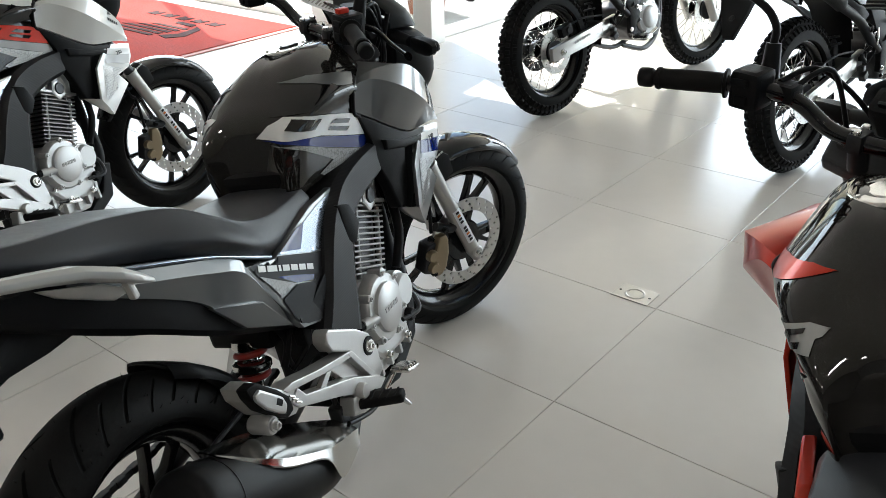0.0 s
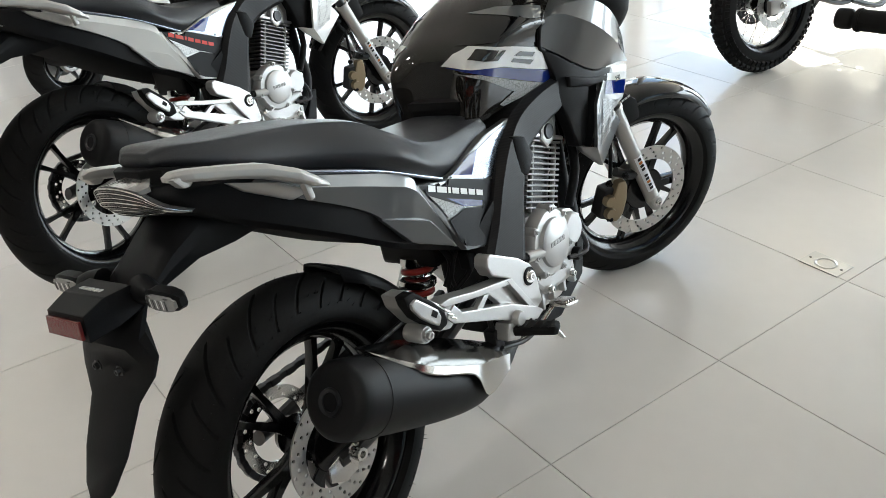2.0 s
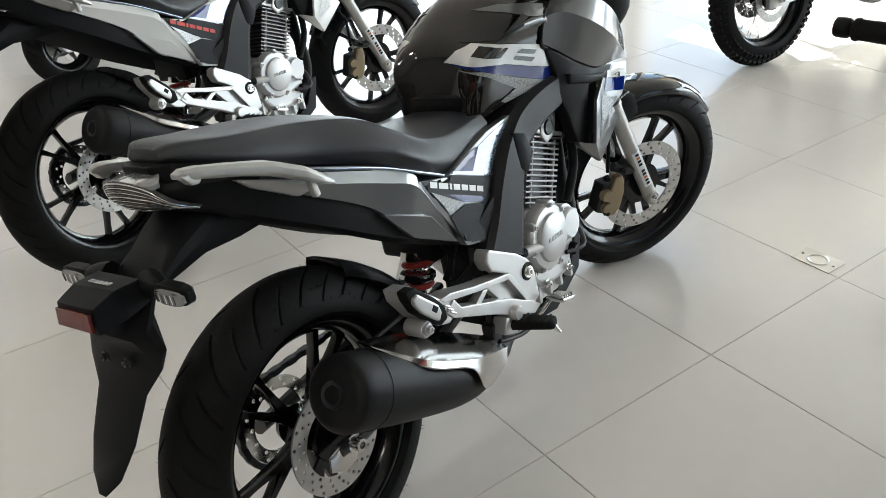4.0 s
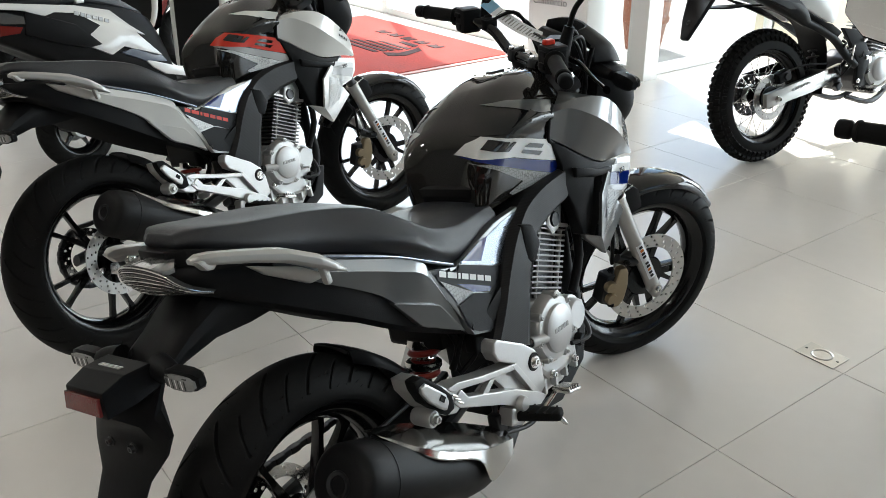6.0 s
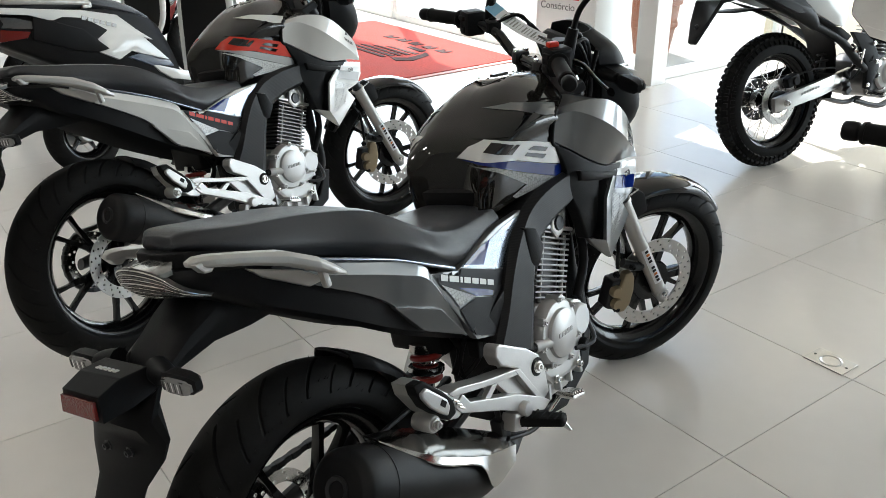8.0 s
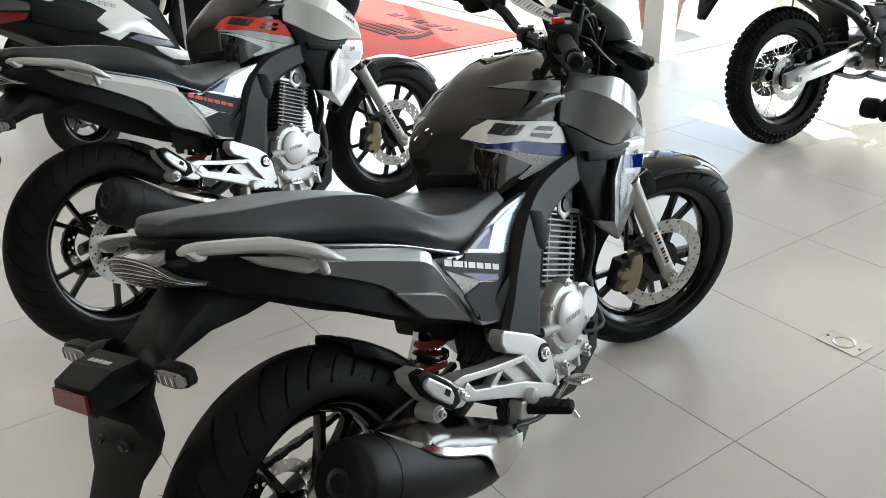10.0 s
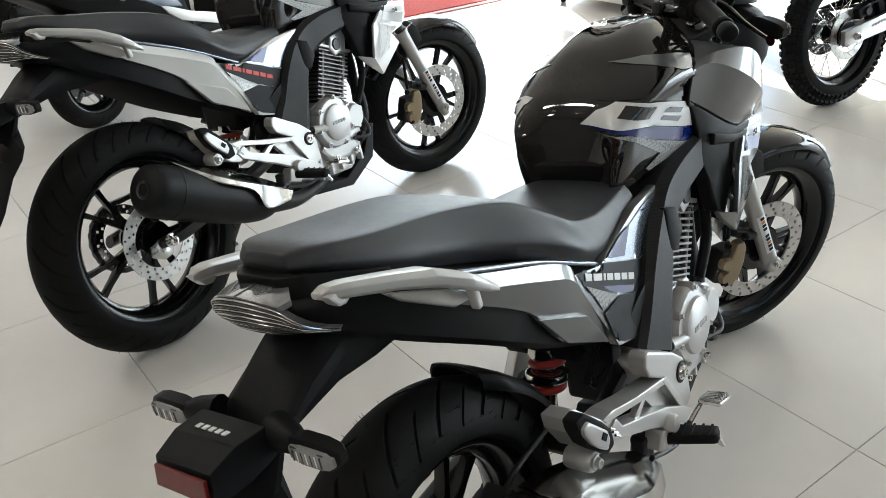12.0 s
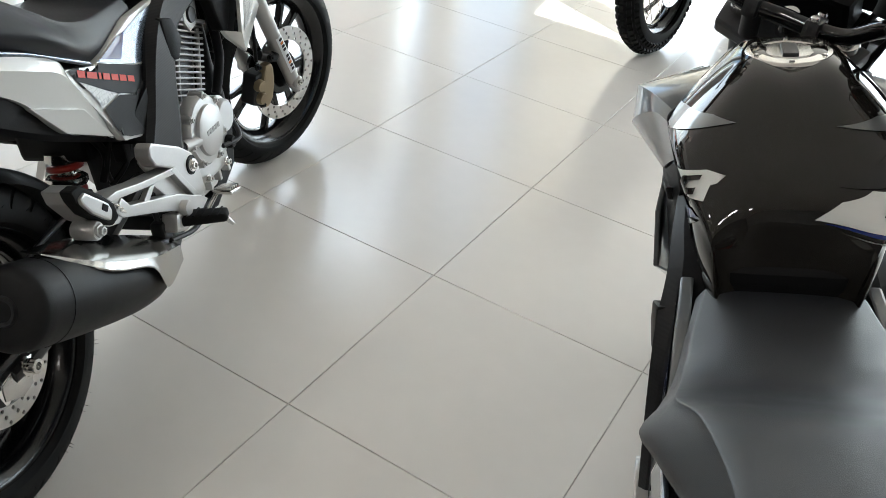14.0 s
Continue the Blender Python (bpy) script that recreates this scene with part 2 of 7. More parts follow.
def slab(outline, y0, y1, bevel=0.004):
    """A plate cut to an outline of (x, z), from y0 to y1, with rounded edges."""
    bm = bmesh.new()
    base = bm.faces.new([bm.verts.new((x, y0, z)) for x, z in outline])
    r = bmesh.ops.extrude_face_region(bm, geom=[base])
    bmesh.ops.translate(bm, vec=(0, y1 - y0, 0), verts=[v for v in r["geom"] if isinstance(v, bmesh.types.BMVert)])
    bmesh.ops.recalc_face_normals(bm, faces=bm.faces)
    return eased(bm, bevel)


def panel(points, thick, s=1, bevel=0.003, way=(0, -1, 0)):
    """A plate through points in space, thickened along a direction."""
    d = Vector(way) * thick
    bm = bmesh.new()
    base = bm.faces.new([bm.verts.new((x, y * s, z)) for x, y, z in points])
    r = bmesh.ops.extrude_face_region(bm, geom=[base])
    bmesh.ops.translate(bm, vec=(d[0], d[1] * s, d[2]), verts=[v for v in r["geom"] if isinstance(v, bmesh.types.BMVert)])
    bmesh.ops.recalc_face_normals(bm, faces=bm.faces)
    eased(bm, bevel, 50, True)
    for f in bm.faces:
        if len(f.verts) == 3:
            f.smooth = True
    return bm


def tube(points, r, n=12, steps=6, flat=1.0):
    """A pipe along a smooth line; r: one radius or one for each point."""
    rs = [r] * len(points) if isinstance(r, (int, float)) else list(r)
    line = cr(points, steps)
    rad = [v.x for v in cr([(q, 0, 0) for q in rs], steps)]
    bm = bmesh.new()
    rings, up = [], None
    for i, p in enumerate(line):
        t = (line[min(i + 1, len(line) - 1)] - line[max(i - 1, 0)]).normalized()
        if up is None:
            up = t.orthogonal().normalized()
        up = (up - t * up.dot(t)).normalized()
        side = t.cross(up)
        rings.append([p + (up * math.cos(2 * math.pi * k / n) * flat + side * math.sin(2 * math.pi * k / n)) * rad[i] for k in range(n)])
    skin(bm, rings, True)
    return finish(bm, 50)


def lathe(profile, n=48, loop=False):
    """Turned about the y axis: profile of (radius, y)."""
    bm = bmesh.new()
    rings = []
    for k in range(n):
        a = 2 * math.pi * k / n
        rings.append([bm.verts.new((r * math.cos(a), y, r * math.sin(a))) for r, y in profile])
    m = len(profile)
    for k in range(n):
        a, b = rings[k], rings[(k + 1) % n]
        for j in range(m if loop else m - 1):
            bm.faces.new((a[j], b[j], b[(j + 1) % m], a[(j + 1) % m]))
    if not loop:
        if profile[0][0] > 1e-4:
            bm.faces.new([r[0] for r in rings])
        if profile[-1][0] > 1e-4:
            bm.faces.new([r[-1] for r in reversed(rings)])
    return finish(bm, 40)


def block(c, size, bevel=0.004, m=None):
    bm = bmesh.new()
    bmesh.ops.create_cube(bm, size=1)
    bmesh.ops.scale(bm, vec=size, verts=bm.verts)
    if m is not None:
        bmesh.ops.transform(bm, matrix=m, verts=bm.verts)
    bmesh.ops.translate(bm, vec=c, verts=bm.verts)
    return eased(bm, bevel)


def moved(bm, m):
    bmesh.ops.transform(bm, matrix=m, verts=bm.verts)
    return bm


def join(*bms):
    out = bmesh.new()
    for b in bms:
        tmp = bpy.data.meshes.new("tmp")
        b.to_mesh(tmp)
        out.from_mesh(tmp)
        bpy.data.meshes.remove(tmp)
        b.free()
    return out


def part(name, bm, material, parent=None, label="", m=None):
    """Links a bmesh, or a mesh that is shared, as one mesh object under a thing or a part."""
    if isinstance(bm, bmesh.types.BMesh):
        me = bpy.data.meshes.new(name)
        bm.to_mesh(me)
        bm.free()
    else:
        me = bm
    if not me.materials:
        me.materials.append(material)
    ob = new(name, me)
    if me.materials[0] != material:
        ob.material_slots[0].link = "OBJECT"
        ob.material_slots[0].material = material
    ob.parent = parent
    if m is not None:
        ob.matrix_local = m
    if label:
        ob["label"] = label
    return ob


CACHE = {}


def cached(key, make):
    """The mesh of a shape that several things share, built once."""
    if key not in CACHE:
        me = bpy.data.meshes.new(key)
        bm = make()
        bm.to_mesh(me)
        bm.free()
        CACHE[key] = me
    return CACHE[key]


def at(x, y, z):
    return Matrix.Translation((x, y, z))



def firm(rows, crown=0.35, lift=0.004):
    """A seat form with a flatter top and a firmer edge between its top and its flanks."""
    out = []
    for r in rows:
        a, b, c, d, e, f = [list(p) for p in r]
        d[2] += lift
        c[1], c[2] = 0.35 * c[1] + 0.65 * d[1] + 0.004, 0.35 * c[2] + 0.65 * d[2] - 0.004
        e[2], f[2] = d[2] + (e[2] - d[2] + lift) * crown, d[2] + (f[2] - d[2] + lift) * crown
        out.append([tuple(p) for p in (a, b, c, d, e, f)])
    return out


TREES = {}


def surface(key):
    from mathutils.bvhtree import BVHTree
    if key not in TREES:
        me = CACHE[key]
        TREES[key] = BVHTree.FromPolygons([v.co.copy() for v in me.vertices], [tuple(p.vertices) for p in me.polygons])
    return TREES[key]


def decal(outline, key, s, lift=0.0012, step=0.02):
    """A sticker of an outline (x, z), laid from the side s on the surface of a shared mesh."""
    bm = bmesh.new()
    bm.faces.new([bm.verts.new((x, 0, z)) for x, z in outline])
    xs, zs = [p[0] for p in outline], [p[1] for p in outline]
    for axis, lo, hi in ((0, min(xs), max(xs)), (2, min(zs), max(zs))):
        k = 1
        while lo + k * step < hi:
            co, no = [0, 0, 0], [0, 0, 0]
            co[axis], no[axis] = lo + k * step, 1
            bmesh.ops.bisect_plane(bm, geom=list(bm.verts) + list(bm.edges) + list(bm.faces), plane_co=co, plane_no=no)
            k += 1
    bmesh.ops.triangulate(bm, faces=bm.faces)
    tree = surface(key)
    for v in bm.verts:
        hit, no, _, _ = tree.ray_cast(Vector((v.co.x, 2.0 * s, v.co.z)), Vector((0, -s, 0)))
        if hit is None:
            hit, no, _, _ = tree.find_nearest(Vector((v.co.x, 0.3 * s, v.co.z)))
        if no.y * s < 0:
            no = -no
        v.co = hit + no * lift
    bmesh.ops.recalc_face_normals(bm, faces=bm.faces)
    for f in bm.faces:
        f.smooth = True
    return bm


def wrap_decal(outline, key, s, lift=0.0016, step=0.006):
    """A sticker laid slantwise from behind and the side s, so that it runs round the rear corner of a form: outline of (u, z), u = 0.8 x + 0.6 |y|."""
    way, across = Vector((0.6, -0.8 * s, 0)), Vector((0.8, 0.6 * s, 0))
    bm = bmesh.new()
    bm.faces.new([bm.verts.new((u, 0, z)) for u, z in outline])
    us, zs = [q[0] for q in outline], [q[1] for q in outline]
    for axis, lo, hi in ((0, min(us), max(us)), (2, min(zs), max(zs))):
        k = 1
        while lo + k * step < hi:
            co, no = [0, 0, 0], [0, 0, 0]
            co[axis], no[axis] = lo + k * step, 1
            bmesh.ops.bisect_plane(bm, geom=list(bm.verts) + list(bm.edges) + list(bm.faces), plane_co=co, plane_no=no)
            k += 1
    bmesh.ops.triangulate(bm, faces=bm.faces)
    tree = surface(key)
    for v in bm.verts:
        start = across * v.co.x - way * 2 + Vector((0, 0, v.co.z))
        hit, no, _, _ = tree.ray_cast(start, way)
        if hit is None:
            hit, no, _, _ = tree.find_nearest(across * v.co.x + Vector((0, 0, v.co.z)))
        if no.dot(way) > 0:
            no = -no
        v.co = hit + no * lift
    bmesh.ops.recalc_face_normals(bm, faces=bm.faces)
    for f in bm.faces:
        f.smooth = True
    return bm


# ---- street motorcycle ----
def tyre_bm(R, w, rim, grooves, n=704, m=44, depth=0.008):
    """A road tyre about the y axis; the mesh lines slant with the tread, so that its grooves are cut along them."""
    bm = bmesh.new()
    rings = []
    for k in range(n):
        ring = []
        for j in range(m + 1):
            u = -1 + 2 * j / m
            v = abs(u)
            ang = u * radians(100)
            y = w * math.sin(ang) if abs(ang) < radians(90) else w * (1 - 0.18 * (v - 0.9) / 0.1) * (1 if u > 0 else -1)
            crown = R - (R - rim) * (1 - math.cos(min(abs(ang), radians(90)))) * 0.9
            if v > 0.9:
                crown = R - (R - rim) * (0.9 + 0.1 * (v - 0.9) / 0.1)
            slant = 1.75 * min(v, 0.7) - 0.8 * min(v, 0.7) ** 2
            a = 2 * math.pi * (k / n + slant / grooves)
            ph = (k / n * grooves + (0.5 if u > 0 else 0)) % 1.0
            if (0.05 < v < 0.66 and ph < 0.050) or (0.30 < v < 0.72 and 0.46 < ph < 0.505):
                crown -= depth
            ring.append(bm.verts.new((crown * math.cos(a), y, crown * math.sin(a))))
        rings.append(ring)
    for k in range(n):
        a, b = rings[k], rings[(k + 1) % n]
        for j in range(m):
            bm.faces.new((a[j], b[j], b[j + 1], a[j + 1]))
        bm.faces.new((a[m], b[m], b[0], a[0]))
    return finish(bm, 28)


def whiskers_bm(R, w, count, rng):
    """The little moulding hairs of a new tyre."""
    bm = bmesh.new()
    for i in range(count):
        a = 2 * math.pi * (i + rng.random() * 0.6) / count
        u = rng.choice((-0.75, -0.55, 0.0, 0.55, 0.75)) + rng.uniform(-0.04, 0.04)
        ang = u * radians(95)
        rr = R - (R * 0.27) * (1 - math.cos(ang)) * 0.9
        base = Vector((rr * math.cos(a), w * math.sin(ang), rr * math.sin(a)))
        out = Vector((math.cos(a), math.sin(ang) * 0.8 + rng.uniform(-0.3, 0.3), math.sin(a))).normalized()
        side = out.orthogonal().normalized() * 0.0009
        other = out.cross(side)
        tip = bm.verts.new(base + out * rng.uniform(0.005, 0.011))
        v = [bm.verts.new(base - out * 0.001 + side), bm.verts.new(base - out * 0.001 - side * 0.5 + other), bm.verts.new(base - out * 0.001 - side * 0.5 - other)]
        for p, q in ((0, 1), (1, 2), (2, 0)):
            bm.faces.new((v[p], v[q], tip))
    return bm


def rim_bm(rim, w):
    return lathe([(rim + 0.004, -w), (rim + 0.010, -w + 0.002), (rim + 0.010, -w + 0.008), (rim - 0.006, -w + 0.014), (rim - 0.022, -w * 0.35), (rim - 0.022, w * 0.35),
                  (rim - 0.006, w - 0.014), (rim + 0.010, w - 0.008), (rim + 0.010, w - 0.002), (rim + 0.004, w),
                  (rim - 0.008, w - 0.004), (rim - 0.030, w * 0.4), (rim - 0.034, 0), (rim - 0.030, -w * 0.4), (rim - 0.008, -w + 0.004)], 80, True)


def spoke_bm(r0, r1, lean, y):
    """One cast wheel spoke, tapered, sheared sideways by lean."""
    rows = []
    for t in (0.0, 0.3, 0.7, 1.0):
        r = r0 + (r1 - r0) * t
        hw, hy = {0.0: 0.013, 0.3: 0.0095, 0.7: 0.0058, 1.0: 0.0090}[t], 0.014 - 0.004 * t
        c = lean * {0.0: 0.0, 0.3: 0.14, 0.7: 0.62, 1.0: 1.0}[t]
        rows.append([(r, y - hy, c - hw), (r, y - hy * 0.4, c - hw * 1.15), (r, y + hy, c - hw * 0.7), (r, y + hy, c + hw * 0.7), (r, y - hy * 0.4, c + hw * 1.15), (r, y - hy, c + hw)])
    bm = bmesh.new()
    skin(bm, [[Vector(p) for p in r] for r in rows], True)
    return finish(bm, 40)


def disc_bm(r0, r1, t, cells_n, rows):
    """A drilled brake disc: a ring of cells, each with its round hole."""
    bm = bmesh.new()
    dr = (r1 - r0) / rows
    for k in range(cells_n):
        for j in range(rows):
            a0 = 2 * math.pi * k / cells_n
            a1 = 2 * math.pi * (k + 1) / cells_n
            ra, rb = r0 + dr * j, r0 + dr * (j + 1)
            holed = (k * 2 + j) % 3 == 0
            am, rm = (a0 + a1) / 2, (ra + rb) / 2
            P = lambda r, a, y: (r * math.cos(a), y, r * math.sin(a))
            edge = [(ra, a0), (ra, am), (ra, a1), (rm, a1), (rb, a1), (rb, am), (rb, a0), (rm, a0)]
            top = [bm.verts.new(P(r, a, t)) for r, a in edge]
            bot = [bm.verts.new(P(r, a, -t)) for r, a in edge]
            if not holed:
                bm.faces.new(top)
                bm.faces.new(list(reversed(bot)))
                if j == 0:
                    bm.faces.new((top[0], top[1], bot[1], bot[0]))
                    bm.faces.new((top[1], top[2], bot[2], bot[1]))
                if j == rows - 1:
                    bm.faces.new((top[4], top[5], bot[5], bot[4]))
                    bm.faces.new((top[5], top[6], bot[6], bot[5]))
                continue
            hr = dr * 0.34
            ht, hb = [], []
            for i in range(8):
                ang = math.pi * 1.25 + i * math.pi / 4
                r, a = rm + hr * math.sin(ang), am + hr * math.cos(ang) / rm
                ht.append(bm.verts.new(P(r, a, t)))
                hb.append(bm.verts.new(P(r, a, -t)))
            for i in range(8):
                n = (i + 1) % 8
                bm.faces.new((top[i], top[n], ht[n], ht[i]))
                bm.faces.new((bot[n], bot[i], hb[i], hb[n]))
                bm.faces.new((ht[i], ht[n], hb[n], hb[i]))
            if j == 0:
                bm.faces.new((top[0], top[1], bot[1], bot[0]))
                bm.faces.new((top[1], top[2], bot[2], bot[1]))
            if j == rows - 1:
                bm.faces.new((top[4], top[5], bot[5], bot[4]))
                bm.faces.new((top[5], top[6], bot[6], bot[5]))
    return finish(bm, 30)


def bolt_bm(r, h):
    return lathe([(0, 0), (r * 1.5, 0), (r * 1.5, h * 0.25), (r, h * 0.3), (r, h), (r * 0.6, h * 1.02), (r * 0.5, h * 0.7), (0, h * 0.7)], 6)


REAR, FRONT = Vector((0.03, 0, 0.312)), Vector((1.391, 0, 0.2955))
AXIS_FOOT, RAKE = Vector((1.483, 0, 0)), radians(26)
AXIS = Vector((-math.sin(RAKE), 0, math.cos(RAKE)))


def steer(deg):
    """Turn of the front end to its right about the steering axis."""
    return Matrix.Translation(AXIS_FOOT) @ Matrix.Rotation(radians(-deg), 4, AXIS) @ Matrix.Translation(-AXIS_FOOT)


def on_axis(up, ahead=0.0, y=0.0):
    """A point of the front end: metres up the steering axis from the floor, ahead of it and to the left."""
    return AXIS_FOOT + AXIS * up + Vector((math.cos(RAKE), 0, math.sin(RAKE))) * ahead + Vector((0, y, 0))


def wheel(bike, name, center, R, w, rim, rim_w, discs, grooves, m, sprocket):
    rng = random.Random(5)
    c = m @ Matrix.Translation(center)
    hub = part(name, cached(name + "_hub", lambda: lathe([(0.0, -0.05), (0.035, -0.05), (0.04, -0.035), (0.03, -0.02), (0.03, 0.02), (0.04, 0.035), (0.035, 0.05), (0, 0.05)], 24)), RIM_BLACK, bike, "black cast wheel with split spokes", m=c)
    part("tyre", cached(name + "_tyre", lambda: tyre_bm(R, w, rim + 0.004, grooves)), RUBBER, hub, "new black road tyre")
    tagged(part("moulding_hairs", cached(name + "_hairs", lambda: whiskers_bm(R, w, 260, rng)), RUBBER, hub), kind="stuff")
    part("rim", cached(name + "_rim", lambda: rim_bm(rim, rim_w)), RIM_BLACK, hub)
    for k in range(5):
        for lean in (-0.042, 0.042):
            mesh = cached(name + ("_spoke_a" if lean < 0 else "_spoke_b"), lambda: spoke_bm(0.03, rim - 0.02, lean, 0.0))
            part("spoke", mesh, RIM_BLACK, hub, m=Matrix.Rotation(2 * math.pi * k / 5 + 0.3, 4, "Y"))
    for r0, r1, y in discs:
        part("brake_disc", cached(name + "_disc", lambda: disc_bm(r0, r1, 0.002, 60, 3)), BRUSHED, hub, "drilled steel brake disc", m=at(0, y, 0))
        part("disc_carrier", cached(name + "_carrier", lambda: join(lathe([(0.0, -0.006), (r0 * 0.62, -0.006), (r0 * 0.66, 0.0), (r0 * 0.62, 0.006), (0, 0.006)], 30),
             *[moved(block((r0 * 0.83, 0, 0), (r0 * 0.45, 0.006, 0.022), 0.002), Matrix.Rotation(2 * math.pi * k / 5, 4, "Y")) for k in range(5)])), RIM_BLACK, hub, m=at(0, y * 0.85, 0))
    if sprocket:
        part("sprocket", cached("sprocket", lambda: disc_bm(0.062, 0.088, 0.003, 40, 2)), STEEL, hub, m=at(0, 0.082, 0))
        part("chain", cached("chain", lambda: chain_bm()), DARK_METAL, hub, "dark roller chain", m=at(0, 0.082, 0))
    return hub


def chain_bm():
    """Links round the rear sprocket and along both runs to the engine."""
    path, r = [], 0.096
    for k in range(26):
        a = radians(80) + radians(200) * k / 25
        path.append((r * math.cos(a), r * math.sin(a)))
    top, low = path[0], path[-1]
    for k in range(1, 28):
        t = k / 27
        path.insert(0, (top[0] + 0.55 * t, top[1] - 0.01 * t))
        path.append((low[0] + 0.53 * t, low[1] + 0.11 * t))
    bms = []
    for i, ((x, z), (u, v)) in enumerate(zip(path, path[1:])):
        a = math.atan2(v - z, u - x)
        d = math.hypot(u - x, v - z)
        bms.append(block(((x + u) / 2, 0, (z + v) / 2), (d * 1.15, 0.012 if i % 2 else 0.018, 0.014), 0.003, Matrix.Rotation(-a, 4, "Y")))
    return join(*bms)


SEAT = [[(-0.1040, 0.0298, 0.9), (-0.1070, 0.04, 0.908), (-0.1053, 0.0331, 0.9164), (-0.1046, 0.0295, 0.9184), (-0.1030, 0.0198, 0.92), (-0.1020, 0.0, 0.921)],
        [(-0.0790, 0.0576, 0.893), (-0.0820, 0.0704, 0.906), (-0.0803, 0.0641, 0.9194), (-0.0798, 0.0573, 0.9233), (-0.0790, 0.0339, 0.929), (-0.0790, 0.0, 0.931)],
        [(0.0, 0.089, 0.858), (0.0, 0.0976, 0.878), (0.0, 0.0859, 0.9015), (0.0, 0.0765, 0.9077), (0.0, 0.0464, 0.915), (0.0, 0.0, 0.918)],
        [(0.13, 0.1093, 0.812), (0.13, 0.1158, 0.84), (0.13, 0.0987, 0.8753), (0.13, 0.0881, 0.8845), (0.13, 0.0567, 0.895), (0.13, 0.0, 0.9)],
        [(0.24, 0.1404, 0.77), (0.24, 0.1531, 0.8), (0.24, 0.1247, 0.842), (0.24, 0.1106, 0.8531), (0.24, 0.0739, 0.866), (0.24, 0.0, 0.871)],
        [(0.31, 0.1463, 0.736), (0.31, 0.1728, 0.76), (0.31, 0.147, 0.7978), (0.31, 0.1306, 0.8083), (0.31, 0.0828, 0.822), (0.31, 0.0, 0.826)],
        [(0.38, 0.1399, 0.7), (0.38, 0.1566, 0.725), (0.38, 0.1412, 0.7586), (0.38, 0.1263, 0.7679), (0.38, 0.0756, 0.78), (0.38, 0.0, 0.783)],
        [(0.46, 0.122, 0.672), (0.46, 0.138, 0.7), (0.46, 0.1271, 0.7403), (0.46, 0.1144, 0.7507), (0.46, 0.07, 0.762), (0.46, 0.0, 0.765)],
        [(0.54, 0.11, 0.682), (0.54, 0.125, 0.705), (0.54, 0.1166, 0.7361), (0.54, 0.1044, 0.7445), (0.54, 0.06, 0.755), (0.54, 0.0, 0.757)],
        [(0.62, 0.095, 0.7), (0.62, 0.112, 0.715), (0.62, 0.1019, 0.7343), (0.62, 0.0923, 0.7399), (0.62, 0.06, 0.748), (0.62, 0.0, 0.75)]]
TANK = [[(0.60, 0.075, 0.722), (0.60, 0.08, 0.727), (0.60, 0.08, 0.731), (0.601, 0.075, 0.735), (0.602, 0.04, 0.74), (0.602, 0, 0.742)],
        [(0.590, 0.084, 0.722), (0.588, 0.094, 0.775), (0.592, 0.097, 0.81), (0.602, 0.096, 0.838), (0.628, 0.056, 0.860), (0.632, 0, 0.864)],
        [(0.63, 0.100, 0.728), (0.635, 0.114, 0.79), (0.645, 0.120, 0.835), (0.658, 0.122, 0.875), (0.690, 0.066, 0.918), (0.695, 0, 0.925)],
        [(0.69, 0.110, 0.735), (0.70, 0.124, 0.80), (0.71, 0.133, 0.85), (0.724, 0.144, 0.900), (0.757, 0.066, 0.958), (0.762, 0, 0.967)],
        [(0.76, 0.118, 0.738), (0.78, 0.134, 0.805), (0.787, 0.144, 0.858), (0.797, 0.155, 0.901), (0.820, 0.066, 0.977), (0.826, 0, 0.979)],
        [(0.83, 0.122, 0.740), (0.86, 0.138, 0.805), (0.86, 0.148, 0.852), (0.862, 0.157, 0.891), (0.90, 0.066, 0.977), (0.905, 0, 0.977)],
        [(0.90, 0.118, 0.745), (0.935, 0.134, 0.80), (0.93, 0.140, 0.838), (0.93, 0.146, 0.870), (0.965, 0.064, 0.960), (0.97, 0, 0.966)],
        [(0.94, 0.09, 0.75), (0.985, 0.10, 0.79), (0.985, 0.10, 0.82), (0.985, 0.10, 0.85), (1.0, 0.05, 0.903), (1.01, 0, 0.908)]]
TAIL = [[(-0.134, 0, 0.838), (-0.134, 0.028, 0.838), (-0.142, 0.040, 0.858), (-0.144, 0.03, 0.880), (-0.144, 0, 0.882)],
        [(-0.090, 0, 0.826), (-0.088, 0.070, 0.818), (-0.092, 0.086, 0.842), (-0.092, 0.078, 0.872), (-0.092, 0, 0.878)],
        [(0.0, 0, 0.82), (-0.01, 0.095, 0.768), (0.0, 0.116, 0.818), (0.0, 0.108, 0.856), (0.0, 0, 0.86)],
        [(0.13, 0, 0.77), (0.12, 0.112, 0.692), (0.13, 0.130, 0.75), (0.13, 0.124, 0.808), (0.13, 0, 0.81)],
        [(0.26, 0, 0.71), (0.25, 0.112, 0.612), (0.26, 0.130, 0.68), (0.26, 0.124, 0.758), (0.26, 0, 0.76)],
        [(0.40, 0, 0.65), (0.38, 0.108, 0.545), (0.40, 0.124, 0.61), (0.40, 0.118, 0.69), (0.40, 0, 0.692)],
        [(0.52, 0, 0.58), (0.50, 0.10, 0.488), (0.51, 0.112, 0.54), (0.51, 0.108, 0.65), (0.51, 0, 0.655)]]


